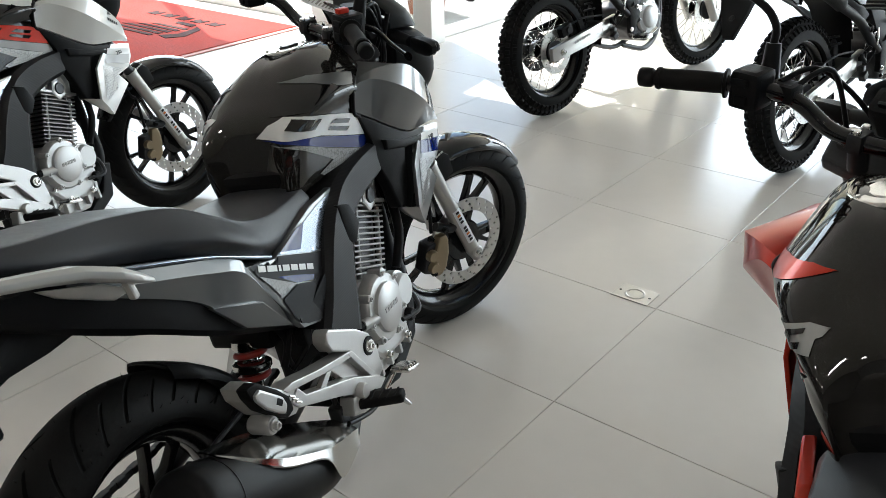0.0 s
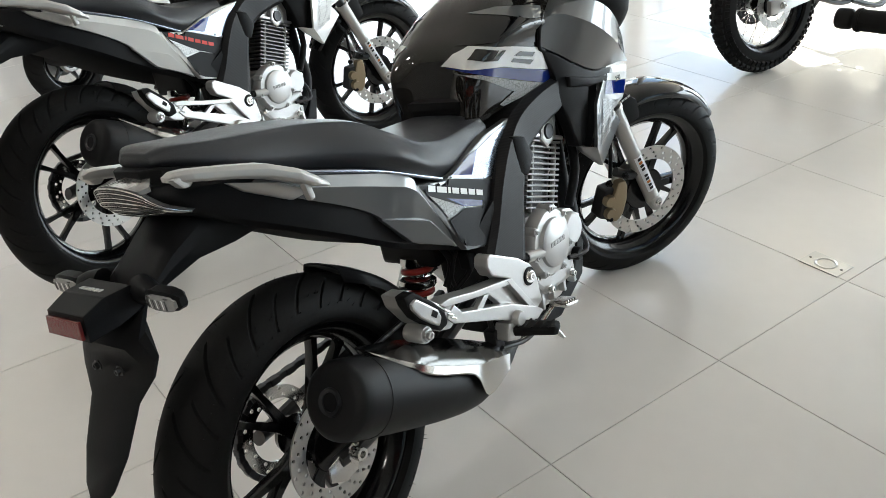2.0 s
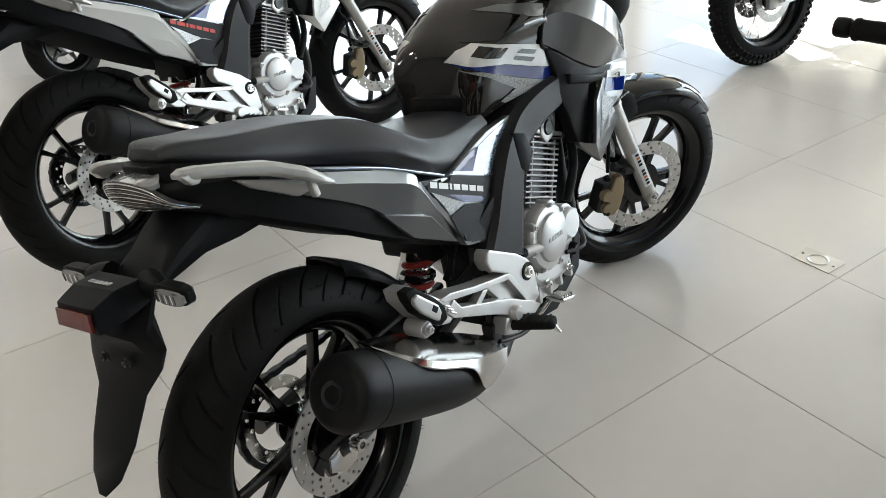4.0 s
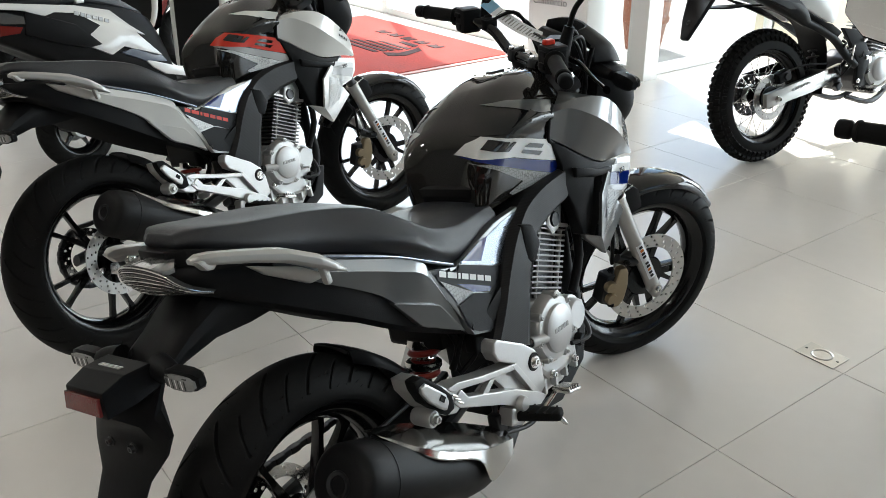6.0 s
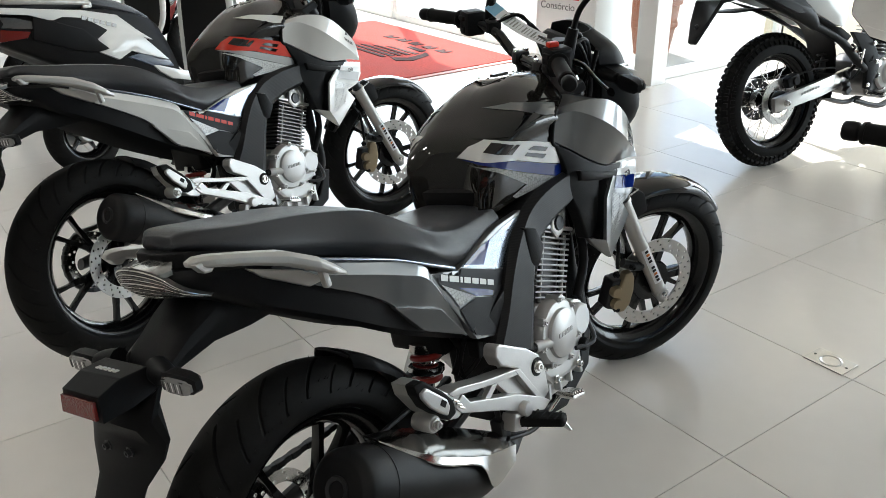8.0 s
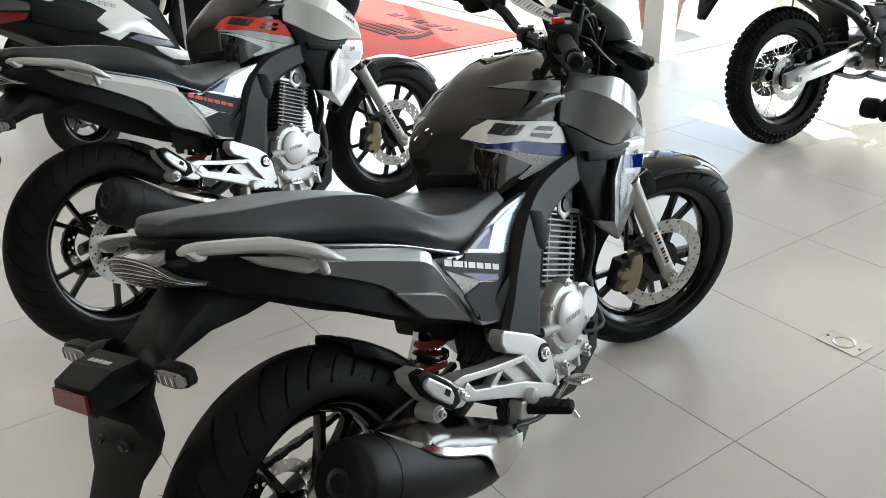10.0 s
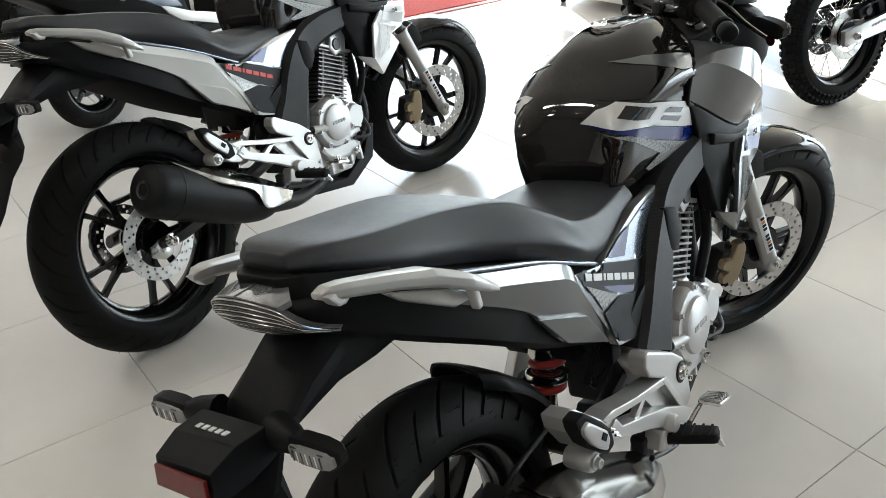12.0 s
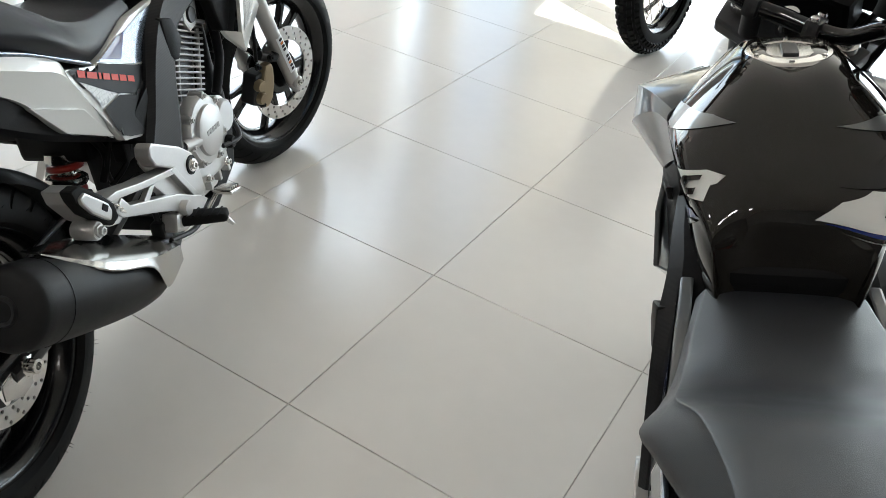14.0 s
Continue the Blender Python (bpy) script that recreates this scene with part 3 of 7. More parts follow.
LAMP_TOP = [(-0.162, 0.0, 0.893), (-0.160, 0.032, 0.890), (-0.153, 0.057, 0.880), (-0.144, 0.070, 0.865), (-0.132, 0.079, 0.852), (-0.115, 0.0865, 0.841), (-0.099, 0.090, 0.833)]
LAMP_MID = [(-0.158, 0.0, 0.866), (-0.156, 0.034, 0.864), (-0.149, 0.059, 0.859), (-0.141, 0.072, 0.852), (-0.130, 0.0805, 0.846), (-0.1145, 0.0872, 0.838), (-0.098, 0.0905, 0.832)]
LAMP_LOW = [(-0.142, 0.0, 0.838), (-0.140, 0.03, 0.838), (-0.135, 0.053, 0.840), (-0.129, 0.067, 0.841), (-0.121, 0.077, 0.840), (-0.109, 0.085, 0.836), (-0.097, 0.0895, 0.831)]
LAMP_CTL = [tuple(2 * b - (a + c) / 2 for a, b, c in zip(*q)) for q in zip(LAMP_TOP, LAMP_MID, LAMP_LOW)]


def motorcycle(pose_m, lean_turn, paint, scheme, label):
    """A naked street motorcycle on its side stand, seat to handlebar along +x."""
    bike = new("motorcycle")
    bike.matrix_world = pose_m
    tagged(bike, label, "motorcycle", "street motorcycles in a row")
    logo_ink, band_ink, name_ink, cover_paint, hex_mat, grey_tip = scheme
    eye = Matrix()
    turned = steer(lean_turn)

    # wheels
    rear = wheel(bike, "rear_wheel", REAR, 0.312, 0.070, 0.222, 0.056, [(0.075, 0.11, -0.078)], 16, eye, True)
    front = wheel(bike, "front_wheel", FRONT, 0.2955, 0.055, 0.221, 0.045, [(0.098, 0.138, -0.062)], 16, turned, False)
    part("axle_nut", cached("nut", lambda: join(moved(bolt_bm(0.013, 0.02), Matrix.Rotation(radians(180), 4, "X")), moved(bolt_bm(0.013, 0.02), Matrix.Rotation(radians(180), 4, "X") @ Matrix.Rotation(0.5, 4, "Y")))), STEEL, rear, m=at(0, -0.125, 0))

    # swing arm, hugger, shock
    part("swing_arm", cached("swing", lambda: join(*[join(tube([(0.0, s * 0.108, 0.305), (0.1, s * 0.112, 0.312), (0.30, s * 0.10, 0.345), (0.52, s * 0.085, 0.385)], [0.026, 0.03, 0.032, 0.03], 10, 4, 0.55)) for s in (1, -1)],
         tube([(0.36, -0.1, 0.36), (0.36, 0.1, 0.36)], 0.03, 10, 1))), DARK_METAL, bike, "black steel swing arm")
    part("chain_adjuster", cached("adjust", lambda: panel([(-0.03, -0.122, 0.318), (-0.035, -0.122, 0.29), (0.0, -0.122, 0.27), (0.03, -0.122, 0.275), (0.04, -0.122, 0.30), (0.01, -0.122, 0.325)], 0.004, 1, 0.001, (0, 1, 0))), STEEL, bike)
    part("rear_caliper", cached("rcal", lambda: join(block((0.105, -0.085, 0.405), (0.075, 0.05, 0.042), 0.008, Matrix.Rotation(-0.5, 4, "Y")), block((0.085, -0.11, 0.39), (0.03, 0.014, 0.03), 0.005), tube([(0.12, -0.09, 0.42), (0.17, -0.09, 0.44), (0.3, -0.08, 0.44)], 0.005, 8))), DARK_METAL, bike)
    hug = []
    for k in range(9):
        a = radians(63 - 6.5 * k)
        r = 0.328 + 0.012 * (k / 8) ** 2
        h = 0.062 if k else 0.045
        hug.append([(REAR.x + r * math.cos(a) * (1 if j in (0, 4) else 1), y, REAR.z + r * math.sin(a) - dz) for j, (y, dz) in enumerate(((h * 1.15, 0.03), (h, 0.006), (0, 0), (-h, 0.006), (-h * 1.15, 0.03)))])
    part("rear_hugger", cached("hugger", lambda: sheet(hug, 0.005, 1, 2, 2, (0, 0, -1))), BLACK_PLASTIC, bike, "black plastic tyre hugger")
    shock_way = (0.05, 0, 0.2)
    shock = part("shock_absorber", cached("shock", lambda: join(tube([(0.40, 0, 0.33), (0.436, 0, 0.500)], 0.016, 14, 1), lathe_at([(0, -0.012), (0.03, -0.012), (0.034, -0.006), (0.034, 0.008), (0.026, 0.014), (0, 0.014)], (0.432, 0, 0.488), shock_way), lathe_at([(0, -0.010), (0.036, -0.010), (0.04, -0.004), (0.04, 0.006), (0.032, 0.012), (0, 0.012)], (0.423, 0, 0.442), shock_way))), STEEL, bike, "bright steel shock absorber body")
    part("shock_eye", cached("shockeye", lambda: tube([(0.436, 0, 0.500), (0.45, 0, 0.56)], 0.022, 14, 1)), BLACK_PLASTIC, shock)
    for x, z in ((0.430, 0.466), (0.418, 0.418)):
        part("spring_coil", cached("coil", lambda: tube([(0.029 * math.cos(2 * math.pi * t), 0.029 * math.sin(2 * math.pi * t), -0.008 + 0.016 * t) for t in [i / 12 for i in range(13)]], 0.0068, 10, 2)), SPRING_RED, shock, "thick red spring coil", m=at(x, 0, z) @ Matrix.Rotation(0.24, 4, "Y"))
    part("subframe", cached("subframe", lambda: join(*[tube([(0.52, s * 0.09, 0.52), (0.42, s * 0.085, 0.57), (0.25, s * 0.09, 0.66), (0.0, s * 0.08, 0.79)], 0.012, 8, 3) for s in (1, -1)], block((0.49, 0, 0.55), (0.16, 0.15, 0.13), 0.01), block((0.588, 0, 0.40), (0.04, 0.12, 0.22), 0.01))), BLACK_PLASTIC, bike, "black frame tubes and battery tray")
    part("cable_loom", cached("loom", lambda: join(tube([(0.47, -0.09, 0.56), (0.5, -0.105, 0.50), (0.48, -0.10, 0.45), (0.44, -0.08, 0.42)], 0.006, 8), tube([(0.53, -0.08, 0.55), (0.46, -0.1, 0.52), (0.43, -0.09, 0.46), (0.47, -0.07, 0.40)], 0.005, 8), tube([(0.42, -0.075, 0.55), (0.44, -0.09, 0.49), (0.42, -0.08, 0.44)], 0.008, 8), block((0.455, -0.085, 0.535), (0.05, 0.03, 0.03), 0.005), block((0.49, -0.095, 0.475), (0.035, 0.03, 0.045), 0.005))), BLACK_PLASTIC, bike)

    # seat and tail
    part("seat", cached("seat", lambda: body(firm(SEAT[:7]) + SEAT[7:], 6, 5, 75)), VINYL, bike, "stepped seat in matt black vinyl")
    tail = part("tail_unit", cached("tail", lambda: body(TAIL, 3, 3)), BLACK_PLASTIC, bike, "matt black plastic tail")
    part("rear_cowl", cached("rearcowl", lambda: loft([[(-0.126, -0.034, 0.878), (-0.126, 0.034, 0.878), (-0.126, 0.034, 0.904), (-0.126, -0.034, 0.904)], [(-0.104, -0.066, 0.872), (-0.104, 0.066, 0.872), (-0.102, 0.060, 0.902), (-0.102, -0.060, 0.902)], [(0.0, -0.108, 0.836), (0.0, 0.108, 0.836), (0.0, 0.098, 0.868), (0.0, -0.098, 0.868)]], 0.003)), BLACK_PLASTIC, tail)
    for s in (1, -1):
        part("side_panel", cached(f"greyp{s}", lambda: panel_net(s)), paint, bike, "painted side panel")
        part("panel_insert", cached(f"ins{s}", lambda: panel([(0.220, 0.147, 0.682), (0.330, 0.161, 0.634), (0.402, 0.152, 0.546), (0.284, 0.148, 0.608)], 0.012, s, 0.002)), paint, bike)
        part("trim_strip", cached(f"trim{s}", lambda: tube([(0.03, s * 0.130, 0.842), (0.14, s * 0.140, 0.803), (0.26, s * 0.144, 0.757), (0.36, s * 0.144, 0.708), (0.41, s * 0.140, 0.684)], 0.0045, 8, 4)), SILVER_TRIM, bike, "bright silver strip")
        part("side_cover", cached(f"cover{s}", lambda: panel([(0.678, 0.1328, 0.718), (0.575, 0.1374, 0.715), (0.500, 0.1417, 0.700), (0.415, 0.1469, 0.679), (0.325, 0.1486, 0.705), (0.345, 0.1518, 0.655), (0.420, 0.1588, 0.529), (0.495, 0.1576, 0.505), (0.530, 0.1529, 0.545), (0.568, 0.1451, 0.622), (0.615, 0.1393, 0.670)], 0.02, s, 0.004)), cover_paint, bike, "side cover under the seat")
        key = f"cover{s}"
        part("cover_stripe", decal([(0.664, 0.712), (0.60, 0.708), (0.425, 0.681), (0.53, 0.638), (0.562, 0.630), (0.61, 0.675)], key, s, 0.002, 0.008), SILVER_TRIM, bike)
        part("cover_stripe", decal([(0.535, 0.700), (0.505, 0.698), (0.435, 0.682), (0.495, 0.660)], key, s, 0.0032, 0.008), BLUE_INK, bike)
        part("name_band", decal([(0.335, 0.700), (0.425, 0.679), (0.53, 0.636), (0.558, 0.626), (0.535, 0.596), (0.50, 0.588), (0.355, 0.660)], key, s, 0.0018, 0.008), BLACK_INK, bike)
        x = 0.352
        for wide in (0.0195, 0.027, 0.007, 0.0195, 0.0195, 0.0195, 0.0195):
            z = 0.692 - 0.457 * (x - 0.352)
            part("name_bar", decal([(x + 0.004, z), (x + 0.004 + wide, z - 0.457 * wide), (x + wide, z - 0.457 * wide - 0.0105), (x, z - 0.0105)], key, s, 0.0034, 0.05), name_ink, bike)
            x += wide + 0.0045
        part("hex_sticker", decal([(0.350, 0.674), (0.444, 0.612), (0.388, 0.612), (0.370, 0.645)], key, s, 0.0030, 0.008), hex_mat, bike)
        part("name_band", decal([(0.398, 0.649), (0.460, 0.622), (0.507, 0.600), (0.500, 0.592), (0.446, 0.612)], key, s, 0.0026, 0.008), BLUE_INK if band_ink is BLUE_INK else BLACK_INK, bike)
        part("lower_cover", decal([(0.388, 0.606), (0.448, 0.609), (0.500, 0.588), (0.555, 0.606), (0.526, 0.545), (0.495, 0.510), (0.432, 0.532), (0.408, 0.547)], key, s, 0.0034, 0.008), BLACK_PLASTIC, bike)
        part("cover_recess", cached(f"rec{s}", lambda: panel([(0.445, 0.156, 0.548), (0.53, 0.162, 0.592), (0.515, 0.162, 0.535), (0.485, 0.160, 0.516)], 0.008, s, 0.003)), BLACK_PLASTIC, bike)
        rail = part("grab_rail", cached(f"rail{s}", lambda: rail_bm(s)), GRAB_SILVER, bike, "silver painted grab rail")
        part("rail_foot", cached(f"railfoot{s}", lambda: join(block((0.062, s * 0.166, 0.803), (0.012, 0.014, 0.034), 0.004, Matrix.Rotation(-0.15, 4, "Y")), panel([(-0.05, 0.128, 0.858), (0.03, 0.150, 0.828), (0.076, 0.160, 0.797), (0.05, 0.142, 0.790), (-0.02, 0.126, 0.832)], 0.012, s, 0.003))), GRAB_SILVER, rail)
        lamp = part("tail_lamp", cached(f"lamp{s}", lambda: sheet([LAMP_TOP, LAMP_MID, LAMP_LOW], 0.012, s, 3, 3, (0.8, -0.4, 0))), LENS_BACK, tail, "clear ribbed tail lamp")
        for i in range(14):
            f = 0.03 + 0.072 * i
            bow = [tuple(a * (1 - f) * (1 - f) + b * 2 * f * (1 - f) + c * f * f for a, b, c in zip(*q)) for q in zip(LAMP_TOP, LAMP_CTL, LAMP_LOW)]
            part("lamp_rib", cached(f"rib{i}{s}", lambda: tube([(x - 0.0006, (y + 0.0005) * s, z) for x, y, z in bow], 0.0008 if i % 3 else 0.0013, 6, 3)), STEEL if i % 2 == 0 else LENS_BACK, lamp)
        part("lamp_deck", cached(f"lampdeck{s}", lambda: panel([(-0.1605, 0.002, 0.8950), (-0.1590, 0.032, 0.8920), (-0.151, 0.057, 0.8825), (-0.132, 0.061, 0.8840), (-0.118, 0.046, 0.8915), (-0.120, 0.002, 0.8950)], 0.008, s, 0.001, (0, 0, -1))), LENS_TOP, lamp, "clear lens top")
    # licence plate holder
    holder = part("tail_fender", cached("fender_r", lambda: fender_bm()), BLACK_PLASTIC, bike, "black plastic plate holder")
    part("reflector_box", cached("rbox", lambda: loft([[(-0.205, -0.060, 0.726), (-0.205, 0.060, 0.726), (-0.212, 0.056, 0.764), (-0.212, -0.056, 0.764)], [(-0.250, -0.060, 0.718), (-0.250, 0.060, 0.718), (-0.256, 0.054, 0.765), (-0.256, -0.054, 0.765)], [(-0.297, -0.053, 0.714), (-0.297, 0.053, 0.714), (-0.292, 0.050, 0.753), (-0.292, -0.050, 0.753)]])), BLACK_PLASTIC, holder)
    part("reflector", cached("refl", lambda: panel([(-0.2985, -0.047, 0.720), (-0.2985, 0.047, 0.720), (-0.2945, 0.045, 0.747), (-0.2945, -0.045, 0.747)], 0.005, 1, 0.001, (-1, 0, 0.1))), RED_LENS, holder, "dark red rear reflector")
    for i in range(5):
        part("badge_bar", cached(f"badge{i}", lambda: block((-0.241, 0.026 - 0.0118 * i, 0.7655), (0.0085, 0.0072, 0.0018), 0.0004, Matrix.Rotation(0.1, 4, "Y"))), WHITE_INK, holder)
    for s in (1, -1):
        part("plate_bolt", cached("pbolt", lambda: moved(bolt_bm(0.006, 0.008), Matrix.Rotation(radians(90), 4, "Z"))), DARK_METAL, holder, m=at(-0.262, s * 0.03, 0.645))
        ind = part("turn_signal", cached(f"ind{s}", lambda: join(tube([(-0.195, s * 0.05, 0.75), (-0.202, s * 0.078, 0.749), (-0.206, s * 0.098, 0.748)], [0.021, 0.019, 0.013], 12, 2), body_box((-0.206, s * 0.126, 0.7475), (0.026, 0.084, 0.030)))), BLACK_PLASTIC, bike, "black turn signal with a clear lens")
        lens = part("lens", cached(f"indl{s}", lambda: body_box((-0.2150, s * 0.1285, 0.7465), (0.018, 0.070, 0.0235))), CLEAR_LENS, ind, "clear ribbed lens")
        for i in range(7):
            part("lens_rib", cached(f"indr{s}{i}", lambda: block((-0.2235, s * (0.107 + 0.007 * i), 0.7465), (0.002, 0.0018, 0.014), 0.0004)), WHITE_INK if i % 2 else LENS_BACK, lens)
        part("lens_rib", cached(f"indq{s}", lambda: block((-0.2205, s * 0.1285, 0.7555), (0.004, 0.050, 0.0016), 0.0004)), LENS_BACK, lens)

    # exhaust
    A, B = Vector((-0.05, -0.207, 0.488)), Vector((0.33, -0.190, 0.298))
    muffler = part("muffler", cached("muffler", lambda: tube([A + (B - A) * t for t in (0.0, 0.02, 0.08, 0.4, 0.7, 0.9, 1.0)], [0.050, 0.062, 0.068, 0.070, 0.067, 0.056, 0.040], 32, 3)), MUFFLER_BLACK, bike, "matt black muffler")
    part("muffler_outlet", cached("outlet", lambda: lathe_at([(0.014, -0.03), (0.022, -0.03), (0.025, -0.004), (0.022, 0.005), (0.016, 0.003)], A, A - B, True)), DARK_METAL, muffler)
    part("muffler_seam", cached("seam", lambda: lathe_at([(0.066, -0.0012), (0.0702, -0.0012), (0.0702, 0.0012), (0.066, 0.0012)], A + (B - A) * 0.17, A - B, True)), MUFFLER_BLACK, muffler)
    part("heat_shield", cached("shield", lambda: crease_sheet([[(0.045, 0.188, 0.530), (0.046, 0.205, 0.528), (0.048, 0.215, 0.524), (0.051, 0.218, 0.519)],
                                                                [(0.15, 0.168, 0.480), (0.142, 0.215, 0.472), (0.131, 0.262, 0.455), (0.126, 0.267, 0.444)],
                                                                [(0.25, 0.165, 0.427), (0.245, 0.215, 0.416), (0.235, 0.266, 0.394), (0.229, 0.271, 0.381)],
                                                                [(0.34, 0.165, 0.372), (0.325, 0.21, 0.372), (0.292, 0.256, 0.366), (0.262, 0.266, 0.315)],
                                                                [(0.41, 0.165, 0.326), (0.416, 0.185, 0.315), (0.422, 0.205, 0.299), (0.386, 0.227, 0.289)]], 0.004, -1, 4, (0, -0.4, -1))), SHIELD_STEEL, muffler, "polished steel heat shield with a folded edge")
    part("exhaust_pipe", cached("pipe", lambda: tube([(0.90, -0.03, 0.56), (0.955, -0.05, 0.50), (0.95, -0.07, 0.36), (0.86, -0.06, 0.262), (0.71, -0.065, 0.228), (0.57, -0.095, 0.225), (0.45, -0.150, 0.254), (0.33, -0.188, 0.30)], [0.019, 0.019, 0.019, 0.0195, 0.02, 0.021, 0.025, 0.034], 16, 5)), MUFFLER_BLACK, bike, "matt black exhaust header")

    # engine
    case = part("crankcase", cached("case", lambda: join(slab([(0.585, 0.375), (0.645, 0.295), (0.70, 0.235), (0.80, 0.225), (0.87, 0.28), (0.88, 0.38), (0.84, 0.455), (0.70, 0.475), (0.62, 0.46), (0.57, 0.40)], -0.105, 0.115, 0.02), slab([(0.628, 0.355), (0.69, 0.285), (0.80, 0.275), (0.85, 0.33), (0.85, 0.40), (0.80, 0.45), (0.70, 0.46), (0.63, 0.41)], -0.135, 0.138, 0.012), *[slab([(0.635 + 0.05 * i, 0.245), (0.645 + 0.05 * i, 0.245), (0.66 + 0.045 * i, 0.40), (0.65 + 0.045 * i, 0.40)], -0.122, -0.10, 0.002) for i in range(5)])), COVER_ALU, bike, "silver engine case")
    cover_m = Matrix.Translation((0.715, -0.140, 0.412))
    clutch = part("clutch_cover", cached("clutch", lambda: lathe([(0, -0.034), (0.048, -0.034), (0.056, -0.030), (0.058, -0.022), (0.074, -0.02), (0.08, -0.012), (0.08, 0.01), (0, 0.01)], 48)), COVER_ALU, case, "silver clutch cover", m=cover_m)
    for d in (35, 80, 140, 185, 230, 290, 335):
        part("case_bolt", cached("boss", lambda: join(lathe([(0, -0.022), (0.009, -0.022), (0.0105, -0.01), (0.0105, 0.01), (0, 0.01)], 12), moved(bolt_bm(0.005, 0.006), at(0, -0.022, 0) @ Matrix.Rotation(radians(180), 4, "X")))), COVER_ALU, case, m=cover_m @ at(0.077 * math.cos(radians(d)), 0, 0.077 * math.sin(radians(d))))
    part("cable_boss", cached("cboss", lambda: tube([(-0.098, -0.010, 0.006), (-0.05, -0.02, -0.002)], 0.013, 14, 2)), COVER_ALU, case, m=cover_m)
    part("cable_end", cached("cend", lambda: tube([(-0.112, -0.008, 0.008), (-0.097, -0.010, 0.006)], 0.011, 12, 1)), BLACK_PLASTIC, case, m=cover_m)
    part("filter_cover", cached("filtc", lambda: join(lathe([(0, -0.03), (0.034, -0.03), (0.038, -0.026), (0.04, -0.012), (0.046, -0.01), (0.046, 0.012), (0, 0.012)], 36), *[moved(lathe([(0, -0.018), (0.007, -0.018), (0.008, 0), (0, 0)], 10), at(0.044 * math.cos(a), 0, 0.044 * math.sin(a))) for a in (0.3, 1.9, 3.9, 5.2)])), COVER_ALU, case, m=at(0.815, -0.130, 0.402))
    part("oil_filler_cap", cached("oilcap", lambda: lathe([(0, -0.03), (0.013, -0.03), (0.017, -0.024), (0.017, 0), (0, 0)], 12)), BLACK_PLASTIC, case, m=at(0.835, -0.122, 0.325))
    part("oil_hose", cached("oilhose", lambda: tube([(0.80, -0.14, 0.33), (0.86, -0.155, 0.325), (0.875, -0.14, 0.36), (0.865, -0.12, 0.40)], 0.006, 8, 4)), DARK_METAL, case)
    for i in range(5):
        part("badge_bar", cached(f"ebadge{i}", lambda: block((0.690 + 0.0125 * i, -0.1745, 0.416 - 0.0005 * i), (0.009, 0.0016, 0.011), 0.0004)), GREY_INK, case)
    for dx, dz in ((0.652, 0.348), (0.70, 0.297), (0.80, 0.29)):
        part("case_bolt", cached("cbolt", lambda: moved(bolt_bm(0.007, 0.012), Matrix.Rotation(radians(180), 4, "X"))), STEEL, case, m=at(dx, -0.138, dz))
    TILT = Matrix.Rotation(radians(22), 4, "Y")
    barrel = part("cylinder", cached("barrel", lambda: block((0.825, 0, 0.54), (0.115, 0.165, 0.19), 0.02, TILT)), DARK_METAL, bike, "finned air-cooled cylinder")
    for i in range(13):
        t = i / 12
        part("cooling_fin", cached("fin", lambda: block((0, 0, 0), (0.138, 0.20, 0.0050), 0.0016, TILT)), FIN_ALU, barrel, m=at(0.787 + 0.062 * t, 0, 0.463 + 0.142 * t))
    part("fin_post", cached("finpost", lambda: join(*[tube([(0.775 + dx, -0.094, 0.455 - dx * 0.4), (0.838 + dx, -0.094, 0.605 - dx * 0.4)], 0.006, 8, 1) for dx in (-0.035, 0.055)])), FIN_ALU, barrel)
    head_m = Matrix.Translation((0.862, 0, 0.632)) @ TILT
    head = part("cylinder_head", cached("chead", lambda: join(slab([(-0.072, -0.02), (-0.070, 0.035), (-0.045, 0.055), (0.035, 0.058), (0.065, 0.035), (0.07, -0.02)], -0.088, 0.088, 0.010), block((0, 0, -0.018), (0.15, 0.205, 0.010), 0.003), slab([(-0.03, -0.025), (-0.03, 0.012), (-0.012, 0.034), (0.012, 0.034), (0.03, 0.012), (0.03, -0.025), (0.0, -0.045)], -0.106, 0.106, 0.007))), CAST_ALU, bike, "silver cylinder head", m=head_m)
    part("head_plug", cached("hplug", lambda: lathe_at([(0, -0.004), (0.017, -0.004), (0.019, 0), (0.019, 0.006), (0, 0.006)], (0.0, -0.1065, -0.006), (0, 1, 0))), DARK_METAL, head)
    part("intake", cached("intake", lambda: join(tube([(0.76, 0, 0.62), (0.70, 0, 0.625), (0.60, 0, 0.62)], 0.035, 14, 3), block((0.655, 0, 0.625), (0.10, 0.17, 0.09), 0.02))), BLACK_PLASTIC, bike)
    part("oil_cooler", cached("cooler", lambda: join(block((0.985, 0, 0.63), (0.03, 0.20, 0.12), 0.006), tube([(0.93, -0.05, 0.74), (0.955, -0.06, 0.55), (0.94, -0.06, 0.33)], 0.017, 10, 3), tube([(0.93, 0.05, 0.74), (0.955, 0.06, 0.55), (0.94, 0.06, 0.33)], 0.017, 10, 3), tube([(0.955, -0.10, 0.60), (0.95, -0.105, 0.50), (0.90, -0.10, 0.42)], 0.012, 10, 3))), BLACK_PLASTIC, bike, "black down tubes and cooler")
    part("frame_spine", cached("spine", lambda: block((0.82, 0, 0.78), (0.44, 0.16, 0.10), 0.02, Matrix.Rotation(radians(-12), 4, "Y"))), BLACK_PLASTIC, bike)
